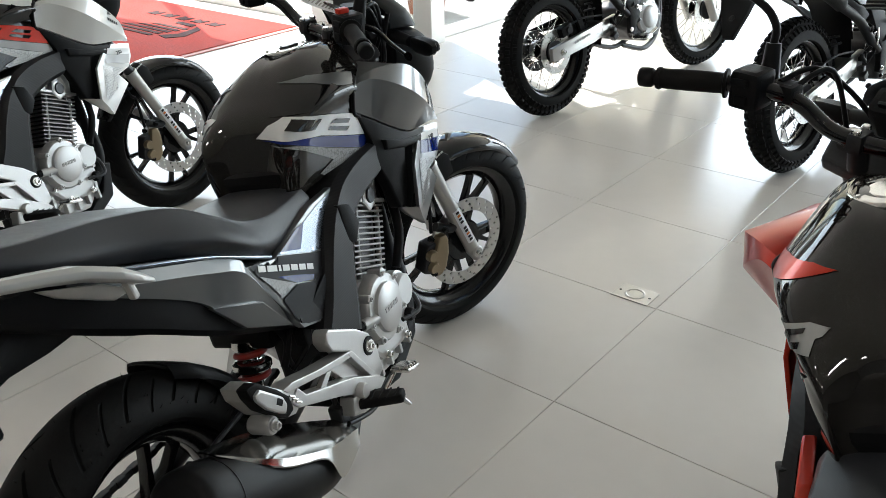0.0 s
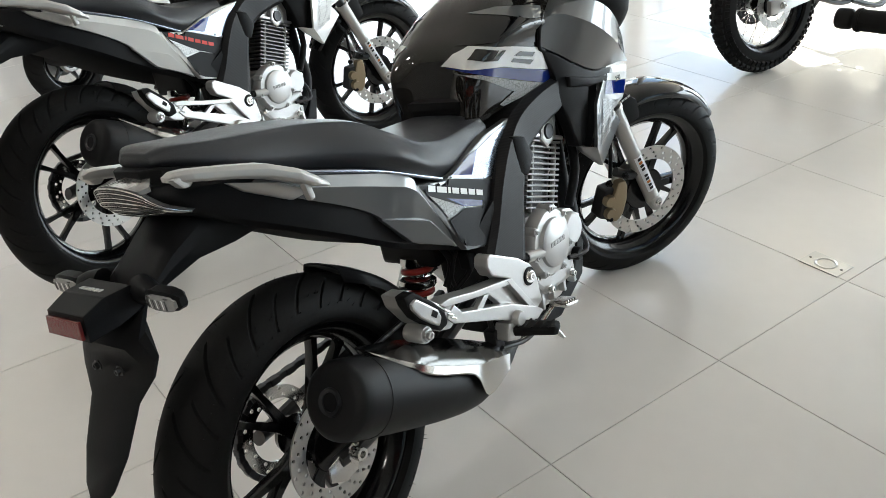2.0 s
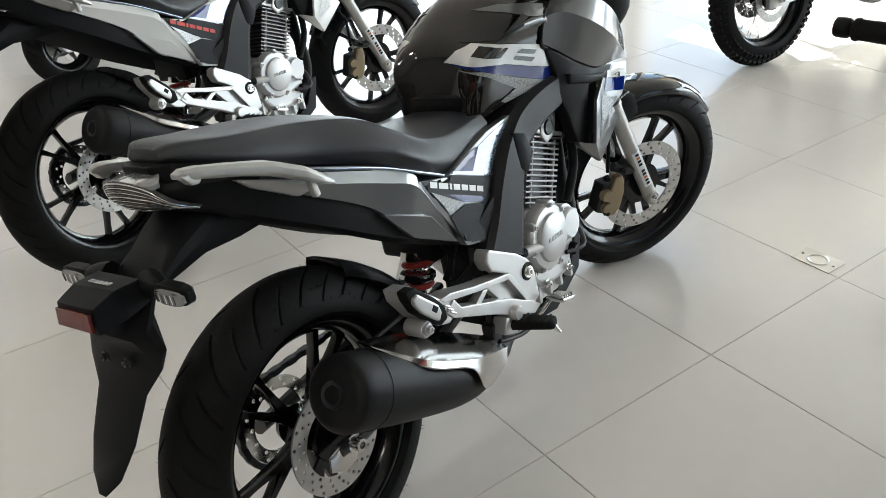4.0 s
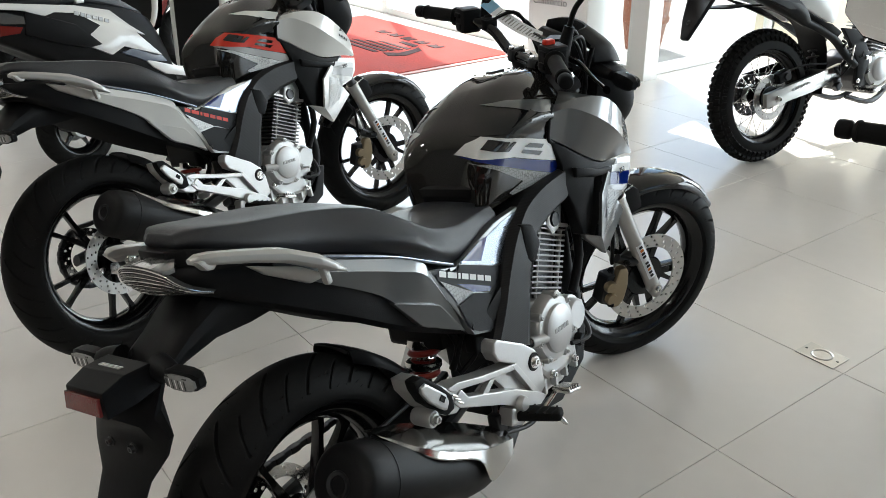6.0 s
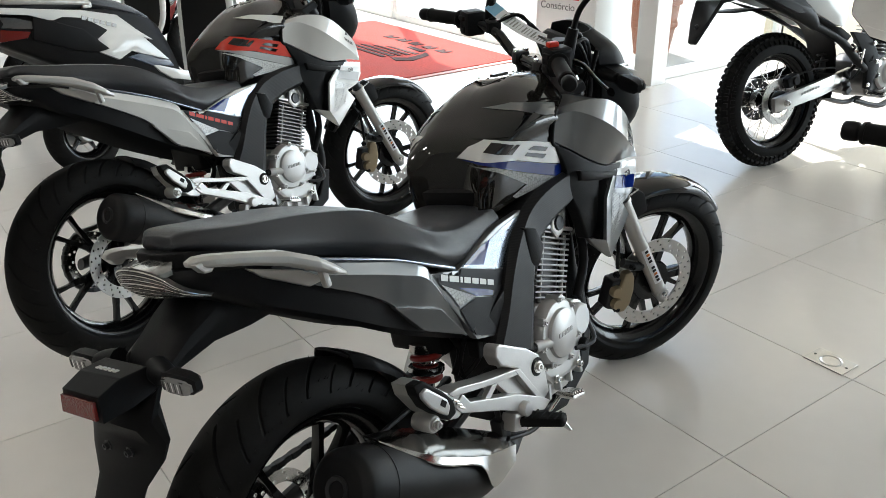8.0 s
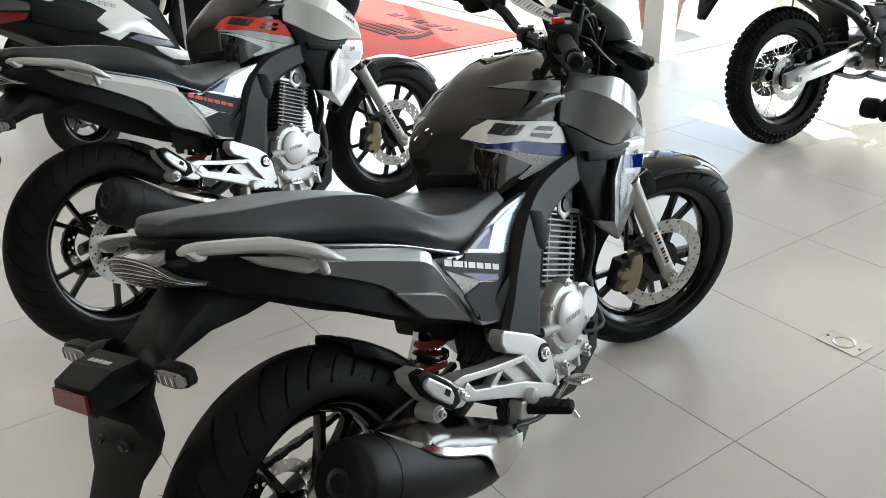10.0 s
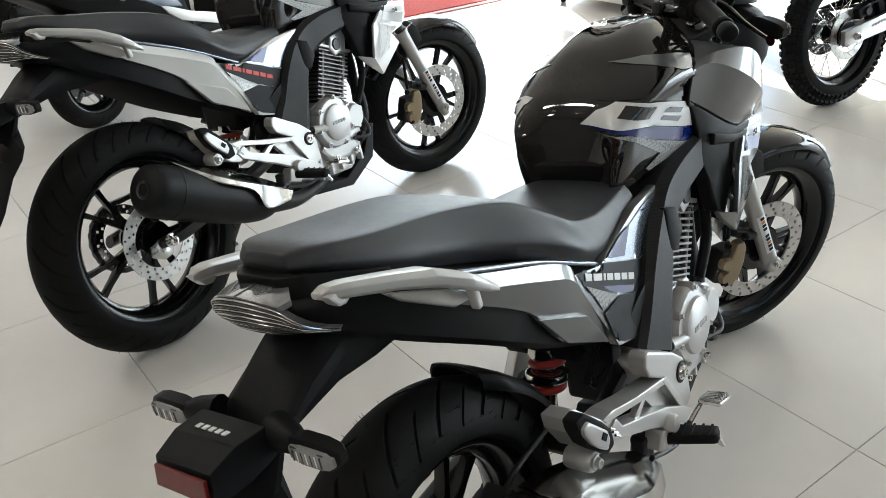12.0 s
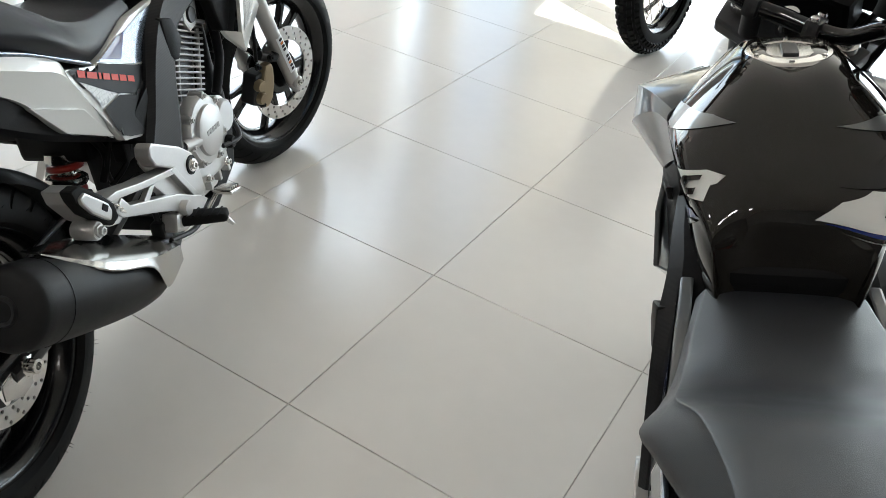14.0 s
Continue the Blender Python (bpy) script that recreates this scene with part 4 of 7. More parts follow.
    part("engine_guard", cached("belly", lambda: slab([(0.62, 0.20), (0.80, 0.165), (0.93, 0.22), (0.97, 0.33), (0.94, 0.33), (0.89, 0.25), (0.78, 0.20), (0.64, 0.225)], -0.09, 0.09, 0.006)), BLACK_PLASTIC, bike)
    for s in (1, -1):
        part("frame_cover", cached(f"fcov{s}", lambda: frame_cover_bm(s)), WEAVE, bike, "woven-texture black frame cover")
        part("frame_knob", cached(f"knob{s}", lambda: panel([(0.635, 0.163, 0.692), (0.668, 0.172, 0.68), (0.688, 0.172, 0.632), (0.66, 0.170, 0.595), (0.632, 0.165, 0.608)], 0.03, s, 0.006)), BLACK_PLASTIC, bike)
        bracket = part("footrest_bracket", cached(f"brk{s}", lambda: bracket_bm(s)), CAST_ALU, bike, "raw cast aluminium footrest bracket")
        if s < 0:
            part("bracket_bolt", cached("bbolt", lambda: join(lathe([(0.006, -0.005), (0.013, -0.005), (0.0145, -0.002), (0.0145, 0.004), (0.006, 0.004)], 20, True), moved(bolt_bm(0.0085, 0.009), Matrix.Rotation(radians(180), 4, "X")))), STEEL, bracket, m=at(0.538, -0.207, 0.418))
            part("bolt_ring", cached("bring", lambda: lathe([(0.010, -0.0015), (0.020, -0.0015), (0.020, 0.004), (0.010, 0.004)], 28, True)), BLACK_PLASTIC, bracket, m=at(0.538, -0.2055, 0.418))
        peg = part("footpeg", cached(f"peg{s}", lambda: panel([(0.432, 0.205, 0.352), (0.474, 0.200, 0.352), (0.520, 0.275, 0.334), (0.490, 0.283, 0.334)], 0.022, s, 0.008, (0, 0, -1))), RUBBER, bike, "black rubber footpeg")
        for i in range(5):
            part("peg_rib", cached(f"pegrib{s}{i}", lambda: block((0.461 + 0.0085 * i, s * (0.217 + 0.0125 * i), 0.351 - 0.0036 * i), (0.036, 0.004, 0.0024), 0.0008, Matrix.Rotation(0.1, 4, "Z"))), RUBBER, peg)
        part("peg_tip", cached(f"pegtip{s}", lambda: tube([(0.502, s * 0.274, 0.316), (0.512, s * 0.281, 0.297)], [0.007, 0.004], 8, 1)), STEEL, peg)
        part("peg_mount", cached(f"pegm{s}", lambda: block((0.445, s * 0.195, 0.338), (0.05, 0.035, 0.038), 0.006, Matrix.Rotation(0.4, 4, "Y"))), CAST_ALU, peg)
        if s > 0:
            continue
        ppeg = part("passenger_peg", cached("ppeg", lambda: slab([(0.150, 0.560), (0.166, 0.563), (0.212, 0.518), (0.217, 0.500), (0.206, 0.487), (0.190, 0.500), (0.166, 0.524), (0.151, 0.549)], -0.237, -0.21, 0.004)), CAST_ALU, bike, "folded cast passenger footpeg")
        part("peg_rubber", cached("pprub", lambda: slab([(0.143, 0.576), (0.168, 0.575), (0.211, 0.533), (0.234, 0.504), (0.236, 0.476), (0.213, 0.472), (0.189, 0.495), (0.160, 0.525), (0.146, 0.556)], -0.231, -0.206, 0.005)), RUBBER, ppeg, "black rubber pad")
        part("peg_slot", cached("ppslot", lambda: block((0.199, -0.2375, 0.516), (0.015, 0.002, 0.011), 0.0006, Matrix.Rotation(0.8, 4, "Y"))), BLACK_PLASTIC, ppeg)
        part("peg_spring", cached("ppspr", lambda: join(*[tube([(0.243 + 0.006 * k, -0.222, 0.497 - 0.010 * k), (0.256 + 0.006 * k, -0.222, 0.487 - 0.010 * k)], 0.0022, 6, 1) for k in range(3)])), STEEL, ppeg)
        part("muffler_hanger", cached("hang", lambda: join(lathe_at([(0.008, -0.022), (0.015, -0.022), (0.017, -0.018), (0.017, 0.018), (0.015, 0.022), (0.008, 0.022)], (0.178, -0.205, 0.484), (0, 1, 0), True), moved(bolt_bm(0.008, 0.01), Matrix.Translation((0.178, -0.228, 0.484)) @ Matrix.Rotation(radians(180), 4, "X")))), CAST_ALU, bike, "cast muffler hanger with its bolt")
    pedal = part("brake_pedal", cached("pedal", lambda: join(tube([(0.55, -0.205, 0.300), (0.592, -0.214, 0.322)], 0.005, 8, 3), panel([(0.578, -0.212, 0.336), (0.628, -0.212, 0.322), (0.636, -0.252, 0.317), (0.586, -0.252, 0.331)], 0.010, 1, 0.003, (0, 0, -1)))), STEEL, bike, "steel rear brake pedal")
    part("pedal_arm", cached("pedalarm", lambda: tube([(0.42, -0.19, 0.31), (0.48, -0.198, 0.292), (0.52, -0.202, 0.292), (0.552, -0.205, 0.301)], 0.0055, 8, 3)), DARK_METAL, pedal)
    for i in range(5):
        part("pedal_rib", cached(f"pedrib{i}", lambda: block((0.588 + 0.0095 * i, -0.232, 0.334 - 0.0027 * i), (0.004, 0.037, 0.007), 0.001, Matrix.Rotation(0.15, 4, "Z"))), STEEL, pedal)
    part("brake_link", cached("blink", lambda: join(tube([(0.42, -0.175, 0.30), (0.43, -0.165, 0.36), (0.45, -0.155, 0.41)], 0.006, 8, 3), block((0.425, -0.17, 0.325), (0.03, 0.03, 0.05), 0.006), lathe_at([(0, -0.01), (0.012, -0.01), (0.012, 0.01), (0, 0.01)], (0.41, -0.185, 0.30), (0, 1, 0)))), DARK_METAL, bike)
    part("side_stand", cached("stand", lambda: join(tube([(0.56, 0.10, 0.27), (0.52, 0.18, 0.16), (0.49, 0.245, 0.055)], 0.011, 10, 3), panel([(0.46, 0.235, 0.058), (0.52, 0.235, 0.058), (0.53, 0.275, 0.062), (0.46, 0.275, 0.062)], 0.008, 1, 0.003, (0, 0, -1)))), DARK_METAL, bike, "black side stand")

    # tank and shrouds
    tank = part("fuel_tank", cached("tank", lambda: triangles(body(TANK, 10, 8))), TANK_BLACK, bike, "glossy dark brown-black fuel tank")
    cap_m = Matrix.Translation((0.874, 0, 0.9765)) @ Matrix.Rotation(radians(2.0), 4, "Y") @ Matrix.Rotation(radians(90), 4, "X")
    part("fuel_cap", cached("cap", lambda: lathe([(0, 0.008), (0.034, 0.008), (0.036, 0.006), (0.040, 0.006), (0.042, 0.008), (0.058, 0.007), (0.062, 0.003), (0.064, -0.026), (0, -0.026)], 48)), STEEL, tank, "round steel fuel cap", m=cap_m)
    part("cap_flap", cached("flap", lambda: block((-0.006, 0.010, 0), (0.048, 0.005, 0.022), 0.002)), DARK_METAL, tank, m=cap_m)
    for k in range(6):
        part("cap_bolt", cached("capbolt", lambda: lathe([(0, 0.004), (0.003, 0.004), (0.004, 0), (0, 0)], 8)), STEEL, tank, m=cap_m @ at(0.052 * math.cos(k * 1.05), 0.006, 0.052 * math.sin(k * 1.05)))
    for s in (1, -1):
        # side graphics: a light slanted block cut by two dark slots, over blue and honeycomb wedges
        lay = lambda outline, lift=0.0016: wrap_decal([(u + (0.35 * max(0, 0.66 - u) if s > 0 else 0), z) for u, z in outline], "tank", s, lift)
        wide = lambda outline, lift=0.0016: wrap_decal(outline, "tank", s, lift)
        if s < 0:
            part("graphic_block", lay([(0.516, 0.850), (0.541, 0.871), (0.570, 0.882), (0.644, 0.865), (0.738, 0.833), (0.770, 0.797), (0.780, 0.767), (0.708, 0.794), (0.636, 0.823)], 0.0026), logo_ink, tank)
            part("graphic_slot", lay([(0.556, 0.859), (0.580, 0.874), (0.628, 0.862), (0.606, 0.845)], 0.0042), TANK_BLACK, tank)
            part("graphic_slot", lay([(0.604, 0.8455), (0.636, 0.8595), (0.647, 0.856), (0.621, 0.840)], 0.0042), TANK_BLACK, tank)
            part("graphic_slot", lay([(0.666, 0.837), (0.684, 0.841), (0.728, 0.825), (0.719, 0.818)], 0.0042), TANK_BLACK, tank)
            part("graphic_slot", lay([(0.655, 0.827), (0.664, 0.832), (0.722, 0.810), (0.710, 0.804)], 0.0042), TANK_BLACK, tank)
            part("notch_panel", lay([(0.549, 0.886), (0.627, 0.910), (0.700, 0.911), (0.735, 0.887), (0.740, 0.843), (0.627, 0.878)]), GLOSS_BLACK, tank)
        else:
            part("graphic_block", wide([(0.700, 0.862), (0.660, 0.876), (0.602, 0.893), (0.577, 0.892), (0.577, 0.884), (0.582, 0.881), (0.573, 0.866), (0.590, 0.863), (0.660, 0.843), (0.700, 0.832)]), logo_ink, tank)
            part("graphic_slot", wide([(0.638, 0.852), (0.625, 0.879), (0.600, 0.887), (0.598, 0.882), (0.612, 0.877), (0.615, 0.868), (0.595, 0.874), (0.592, 0.867)], 0.0042), TANK_BLACK, tank)
        part("graphic_band", lay([(0.521, 0.846), (0.563, 0.843), (0.636, 0.820), (0.785, 0.763), (0.800, 0.746), (0.758, 0.743), (0.642, 0.795), (0.549, 0.837)]), band_ink, tank)
        part("hex_wedge", lay([(0.530, 0.837), (0.572, 0.826), (0.657, 0.786), (0.755, 0.744), (0.690, 0.740), (0.622, 0.739), (0.612, 0.747), (0.657, 0.760), (0.583, 0.811)], 0.0024), hex_mat, tank)
        part("top_wedge", lay([(0.601, 0.938), (0.659, 0.9385), (0.732, 0.924), (0.772, 0.912), (0.755, 0.893), (0.727, 0.898), (0.663, 0.922)]), paint, tank)
        shell = part("tank_shroud", cached(f"shell{s}", lambda: crease_sheet([[(0.823, 0.148, 0.832), (0.829, 0.160, 0.888), (0.850, 0.154, 0.899), (0.893, 0.105, 0.908)],
                                                          [(0.875, 0.158, 0.800), (0.874, 0.184, 0.887), (0.905, 0.186, 0.904), (0.945, 0.105, 0.914)],
                                                          [(0.935, 0.166, 0.762), (0.940, 0.216, 0.848), (0.978, 0.213, 0.889), (1.01, 0.110, 0.906)],
                                                          [(1.01, 0.170, 0.727), (1.02, 0.218, 0.796), (1.062, 0.206, 0.842), (1.085, 0.110, 0.882)],
                                                          [(1.13, 0.168, 0.712), (1.14, 0.176, 0.735), (1.172, 0.164, 0.772), (1.165, 0.108, 0.835)],
                                                          [(1.180, 0.164, 0.699), (1.183, 0.164, 0.706), (1.192, 0.155, 0.718), (1.190, 0.112, 0.765)]], 0.010, s, 6)), paint, bike, "painted tank shroud with a sharp crease")
        part("shroud_seam", cached(f"seam{s}", lambda: tube([(x, y * s, z) for x, y, z in ((0.840, 0.146, 0.818), (0.821, 0.146, 0.832), (0.826, 0.158, 0.888), (0.847, 0.153, 0.900), (0.891, 0.105, 0.910), (0.90, 0.07, 0.93))], 0.0045, 8, 4)), BLACK_PLASTIC, shell)
        for i in range(5):
            x = 1.085 + 0.014 * i
            part("badge_bar", decal([(x, 0.798 - 0.006 * i), (x + 0.009, 0.794 - 0.006 * i), (x + 0.008, 0.784 - 0.006 * i), (x - 0.001, 0.788 - 0.006 * i)], f"shell{s}", s, 0.0012, 0.05), BLACK_INK, shell)
        part("badge_mark", decal([(1.092, 0.806), (1.106, 0.816), (1.130, 0.806), (1.138, 0.794), (1.120, 0.800)], f"shell{s}", s, 0.0012, 0.02), BLACK_INK, shell)
        scoop = part("air_scoop", cached(f"scoop{s}", lambda: panel([(0.826, 0.146, 0.828), (0.875, 0.156, 0.797), (0.935, 0.163, 0.759), (1.01, 0.167, 0.724), (1.10, 0.165, 0.708), (1.070, 0.162, 0.684), (0.985, 0.160, 0.697), (0.962, 0.152, 0.600), (0.938, 0.149, 0.562), (0.918, 0.145, 0.567), (0.897, 0.142, 0.645), (0.873, 0.140, 0.705), (0.878, 0.140, 0.748)], 0.03, s, 0.005)), BLACK_PLASTIC, bike, "matt black air scoop")
        part("scoop_lip", cached(f"lip{s}", lambda: panel([(0.900, 0.162, 0.742), (0.990, 0.169, 0.712), (1.070, 0.168, 0.696), (1.060, 0.166, 0.682), (0.985, 0.165, 0.694), (0.905, 0.156, 0.715)], 0.02, s, 0.004)), BLACK_PLASTIC, scoop)
        part("scoop_throat", cached(f"throat{s}", lambda: panel([(0.975, 0.146, 0.700), (1.050, 0.146, 0.690), (1.030, 0.140, 0.600), (0.985, 0.136, 0.535), (0.945, 0.138, 0.565)], 0.01, s, 0.002)), BLACK_PLASTIC, scoop)
        tip = part("scoop_tip", cached(f"tip{s}", lambda: panel([(1.076, 0.162, 0.713), (1.194, 0.155, 0.690), (1.184, 0.155, 0.646), (1.153, 0.155, 0.615), (1.090, 0.158, 0.603), (1.128, 0.152, 0.563), (1.012, 0.148, 0.484), (0.993, 0.156, 0.512), (0.950, 0.177, 0.552), (0.978, 0.178, 0.652), (1.038, 0.168, 0.688)], 0.010, s, 0.0025)), grey_tip, bike, "pointed scoop blade")
        part("scoop_corner", cached(f"corner{s}", lambda: panel([(0.906, 0.154, 0.572), (0.950, 0.176, 0.554), (0.993, 0.157, 0.508), (1.010, 0.148, 0.486), (0.940, 0.145, 0.545)], 0.012, s, 0.002)), paint, bike)
        part("size_band", decal([(1.072, 0.699), (1.181, 0.677), (1.175, 0.657), (1.062, 0.684)], f"tip{s}", s, 0.0014, 0.03), WHITE_INK, tip)
        part("size_band", decal([(1.059, 0.683), (1.173, 0.656), (1.157, 0.625), (1.034, 0.658)], f"tip{s}", s, 0.0014, 0.03), BLUE_INK if band_ink is BLUE_INK else GREY_INK, tip)
        part("hex_sticker", decal([(1.016, 0.654), (1.123, 0.618), (1.083, 0.606), (1.063, 0.560), (0.995, 0.540), (0.978, 0.548)], f"tip{s}", s, 0.0014, 0.02), hex_mat, tip)
        text_at("size_number", "250", 0.018, BLACK_INK, tip, Vector((1.105 if s < 0 else 1.165, s * 0.1655, 0.668)), s)

    front_end(bike, turned, paint)
    return bike


def loft(rings, bevel=0.002):
    """Flat facets from ring to ring, with eased edges."""
    bm = bmesh.new()
    skin(bm, [[Vector(p) for p in r] for r in rings], True)
    return eased(bm, bevel, 30)


def lathe_at(profile, c, way, loop=False):
    """Turned about a line through c."""
    m = Matrix.Translation(c) @ Vector(way).normalized().to_track_quat("Y", "Z").to_matrix().to_4x4()
    return moved(lathe(profile, 32, loop), m)


def body_box(c, size):
    """A long lens body with pointed, rounded ends, lying along y."""
    x, y, z = c
    a, b, h = size[0] / 2, size[1] / 2, size[2] / 2
    rings = []
    for t, k in ((-1, 0.45), (-0.8, 0.85), (-0.4, 1), (0.4, 1), (0.8, 0.8), (1, 0.35)):
        rings.append([Vector((x + a * u * k, y + b * t, z + h * v * k)) for u, v in ((-1, -0.6), (-0.7, -1), (0.7, -1), (1, -0.6), (1, 0.6), (0.7, 1), (-0.7, 1), (-1, 0.6))])
    bm = bmesh.new()
    skin(bm, rings, True)
    return finish(bm, 40)


def panel_net(s):
    """The painted tail side panel: a long blade that widens towards the knee."""
    return crease_sheet([[(-0.01, 0.112, 0.836), (0.0, 0.119, 0.841), (0.01, 0.120, 0.847)],
                         [(0.066, 0.134, 0.786), (0.069, 0.143, 0.804), (0.088, 0.139, 0.817)],
                         [(0.16, 0.139, 0.732), (0.165, 0.152, 0.767), (0.18, 0.145, 0.783)],
                         [(0.223, 0.141, 0.686), (0.242, 0.156, 0.736), (0.26, 0.147, 0.753)],
                         [(0.290, 0.141, 0.606), (0.306, 0.158, 0.706), (0.32, 0.148, 0.722)],
                         [(0.360, 0.142, 0.572), (0.345, 0.155, 0.655), (0.330, 0.149, 0.693)],
                         [(0.408, 0.143, 0.540), (0.385, 0.151, 0.585), (0.350, 0.148, 0.668)]], 0.012, s, 5)


def rail_bm(s):
    """A flat wedge of a grab rail with a short foot at its rear end."""
    rings = []
    for x, y, z, w, h in ((-0.138, 0.110, 0.897, 0.005, 0.004), (-0.126, 0.115, 0.896, 0.011, 0.009), (-0.105, 0.121, 0.892, 0.015, 0.010), (-0.05, 0.136, 0.876, 0.018, 0.011), (0.0, 0.150, 0.859, 0.021, 0.013), (0.046, 0.163, 0.834, 0.022, 0.013), (0.072, 0.171, 0.816, 0.016, 0.010), (0.098, 0.176, 0.799, 0.005, 0.004)):
        rings.append([Vector((x, s * (y + w * u), z + h * v)) for u, v in ((-1, -0.5), (-0.7, -1), (0.75, -1), (1, -0.6), (1, 0.25), (0.7, 0.9), (-0.6, 1), (-1, 0.6))])
    bm = bmesh.new()
    skin(bm, rings, True)
    bmesh.ops.bevel(bm, geom=list(bm.edges), offset=0.0018, segments=2, affect="EDGES", profile=0.6, clamp_overlap=True)
    return join(finish(bm, 30), slab([(-0.136, 0.896), (-0.122, 0.878), (-0.110, 0.876), (-0.094, 0.888), (-0.10, 0.896)], s * 0.108, s * 0.128, 0.003))


def fender_bm():
    """The arm, neck and hanging flap of the licence plate holder."""
    rings = []
    for x, z, w, tx, tz in ((0.075, 0.752, 0.052, 0.004, 0.012), (0.0, 0.785, 0.060, 0.012, 0.045), (-0.07, 0.79, 0.062, 0.015, 0.045), (-0.14, 0.765, 0.060, 0.022, 0.035), (-0.20, 0.735, 0.062, 0.026, 0.024), (-0.230, 0.69, 0.066, 0.024, 0.012), (-0.238, 0.662, 0.100, 0.014, 0.006), (-0.250, 0.635, 0.094, 0.010, 0.006), (-0.272, 0.597, 0.064, 0.008, 0.005), (-0.315, 0.53, 0.056, 0.007, 0.004), (-0.345, 0.485, 0.038, 0.006, 0.003), (-0.36, 0.463, 0.012, 0.004, 0.002)):
        rings.append([Vector((x + tx * u, y * w, z + tz * u)) for y, u in ((-1, 0.3), (-1, -0.3), (-0.75, -1), (0.75, -1), (1, -0.3), (1, 0.3), (0.75, 1), (-0.75, 1))])
    bm = bmesh.new()
    skin(bm, rings, True)
    return finish(bm, 30)


def frame_cover_bm(s):
    """The bent black side frame cover, from under the tank down to the footrest."""
    rows = [[(0.895, 0.128, 0.745), (0.890, 0.140, 0.715), (0.880, 0.130, 0.668)],
            [(0.785, 0.130, 0.742), (0.785, 0.147, 0.704), (0.778, 0.138, 0.655)],
            [(0.690, 0.130, 0.722), (0.697, 0.152, 0.680), (0.702, 0.147, 0.630)],
            [(0.612, 0.142, 0.680), (0.635, 0.164, 0.645), (0.660, 0.160, 0.600)],
            [(0.553, 0.155, 0.617), (0.595, 0.170, 0.590), (0.634, 0.163, 0.552)],
            [(0.505, 0.162, 0.547), (0.55, 0.174, 0.520), (0.606, 0.168, 0.484)],
            [(0.465, 0.166, 0.500), (0.52, 0.176, 0.470), (0.585, 0.170, 0.430)]]
    faced = []
    for a, m, c in rows:
        a, c = Vector(a), Vector(c)
        faced.append([a - Vector((0, 0.03, 0)), a, *[Vector((*(a + (c - a) * t).xy, (a + (c - a) * t).z)) + Vector((0, m[1] - (a + (c - a) * t).y, 0)) for t in (0.10, 0.86)], c, c - Vector((0, 0.03, 0))])
    return crease_sheet(faced, 0.02, s, 4)


def bracket_bm(s):
    """A cast plate with a deep open truss that carries the pegs."""
    o, i = s * 0.205, s * 0.172
    if s > 0:
        return slab([(0.585, 0.41), (0.61, 0.41), (0.632, 0.395), (0.635, 0.372), (0.60, 0.318), (0.50, 0.318), (0.44, 0.330), (0.44, 0.345), (0.53, 0.345)], 0.185, 0.16, 0.004)
    return join(slab([(0.427, 0.521), (0.516, 0.470), (0.552, 0.440), (0.566, 0.405), (0.570, 0.345), (0.543, 0.335), (0.520, 0.368), (0.468, 0.446), (0.419, 0.476), (0.408, 0.500), (0.415, 0.518)], o, i, 0.004),
                slab([(0.40, 0.455), (0.468, 0.440), (0.525, 0.355), (0.50, 0.350), (0.455, 0.385)], o + 0.014, i, 0.003),
                slab([(0.250, 0.503), (0.282, 0.500), (0.356, 0.476), (0.468, 0.447), (0.476, 0.432), (0.371, 0.458), (0.291, 0.482), (0.262, 0.490)], o - 0.002, o + 0.036, 0.0018),
                slab([(0.459, 0.446), (0.474, 0.446), (0.546, 0.337), (0.527, 0.341)], o - 0.003, o + 0.014, 0.0018),
                slab([(0.259, 0.470), (0.287, 0.484), (0.304, 0.459), (0.456, 0.396), (0.540, 0.346), (0.563, 0.326), (0.535, 0.318), (0.475, 0.346), (0.394, 0.392), (0.275, 0.450)], o - 0.004, o + 0.026, 0.0022),
                slab([(0.385, 0.452), (0.402, 0.447), (0.362, 0.424), (0.346, 0.434)], o + 0.002, o + 0.014, 0.0015),
                slab([(0.152, 0.570), (0.182, 0.567), (0.262, 0.494), (0.292, 0.488), (0.290, 0.452), (0.265, 0.444), (0.235, 0.455), (0.185, 0.498), (0.155, 0.545)], o, i + 0.006, 0.003),
                lathe_at([(0, -0.014), (0.014, -0.014), (0.017, -0.010), (0.018, 0.008), (0, 0.008)], (0.462, o - 0.004, 0.360), (0, 1, 0)))


def text_at(name, words, size, material, parent, c, s, sub=None):
    """Flat letters on a side: read from the side s (-1 right, 1 left)."""
    cu = bpy.data.curves.new(name, "FONT")
    cu.body, cu.size, cu.extrude, cu.align_x = words, size, 0.0006, "LEFT"
    tmp = bpy.data.objects.new(name, cu)
    me = bpy.data.meshes.new_from_object(tmp)
    bpy.data.objects.remove(tmp)
    bpy.data.curves.remove(cu)
    turn = Matrix.Rotation(radians(90), 4, "X") if s < 0 else Matrix.Rotation(radians(180), 4, "Z") @ Matrix.Rotation(radians(90), 4, "X")
    return part(name, me, material, parent, m=Matrix.Translation(c) @ turn)


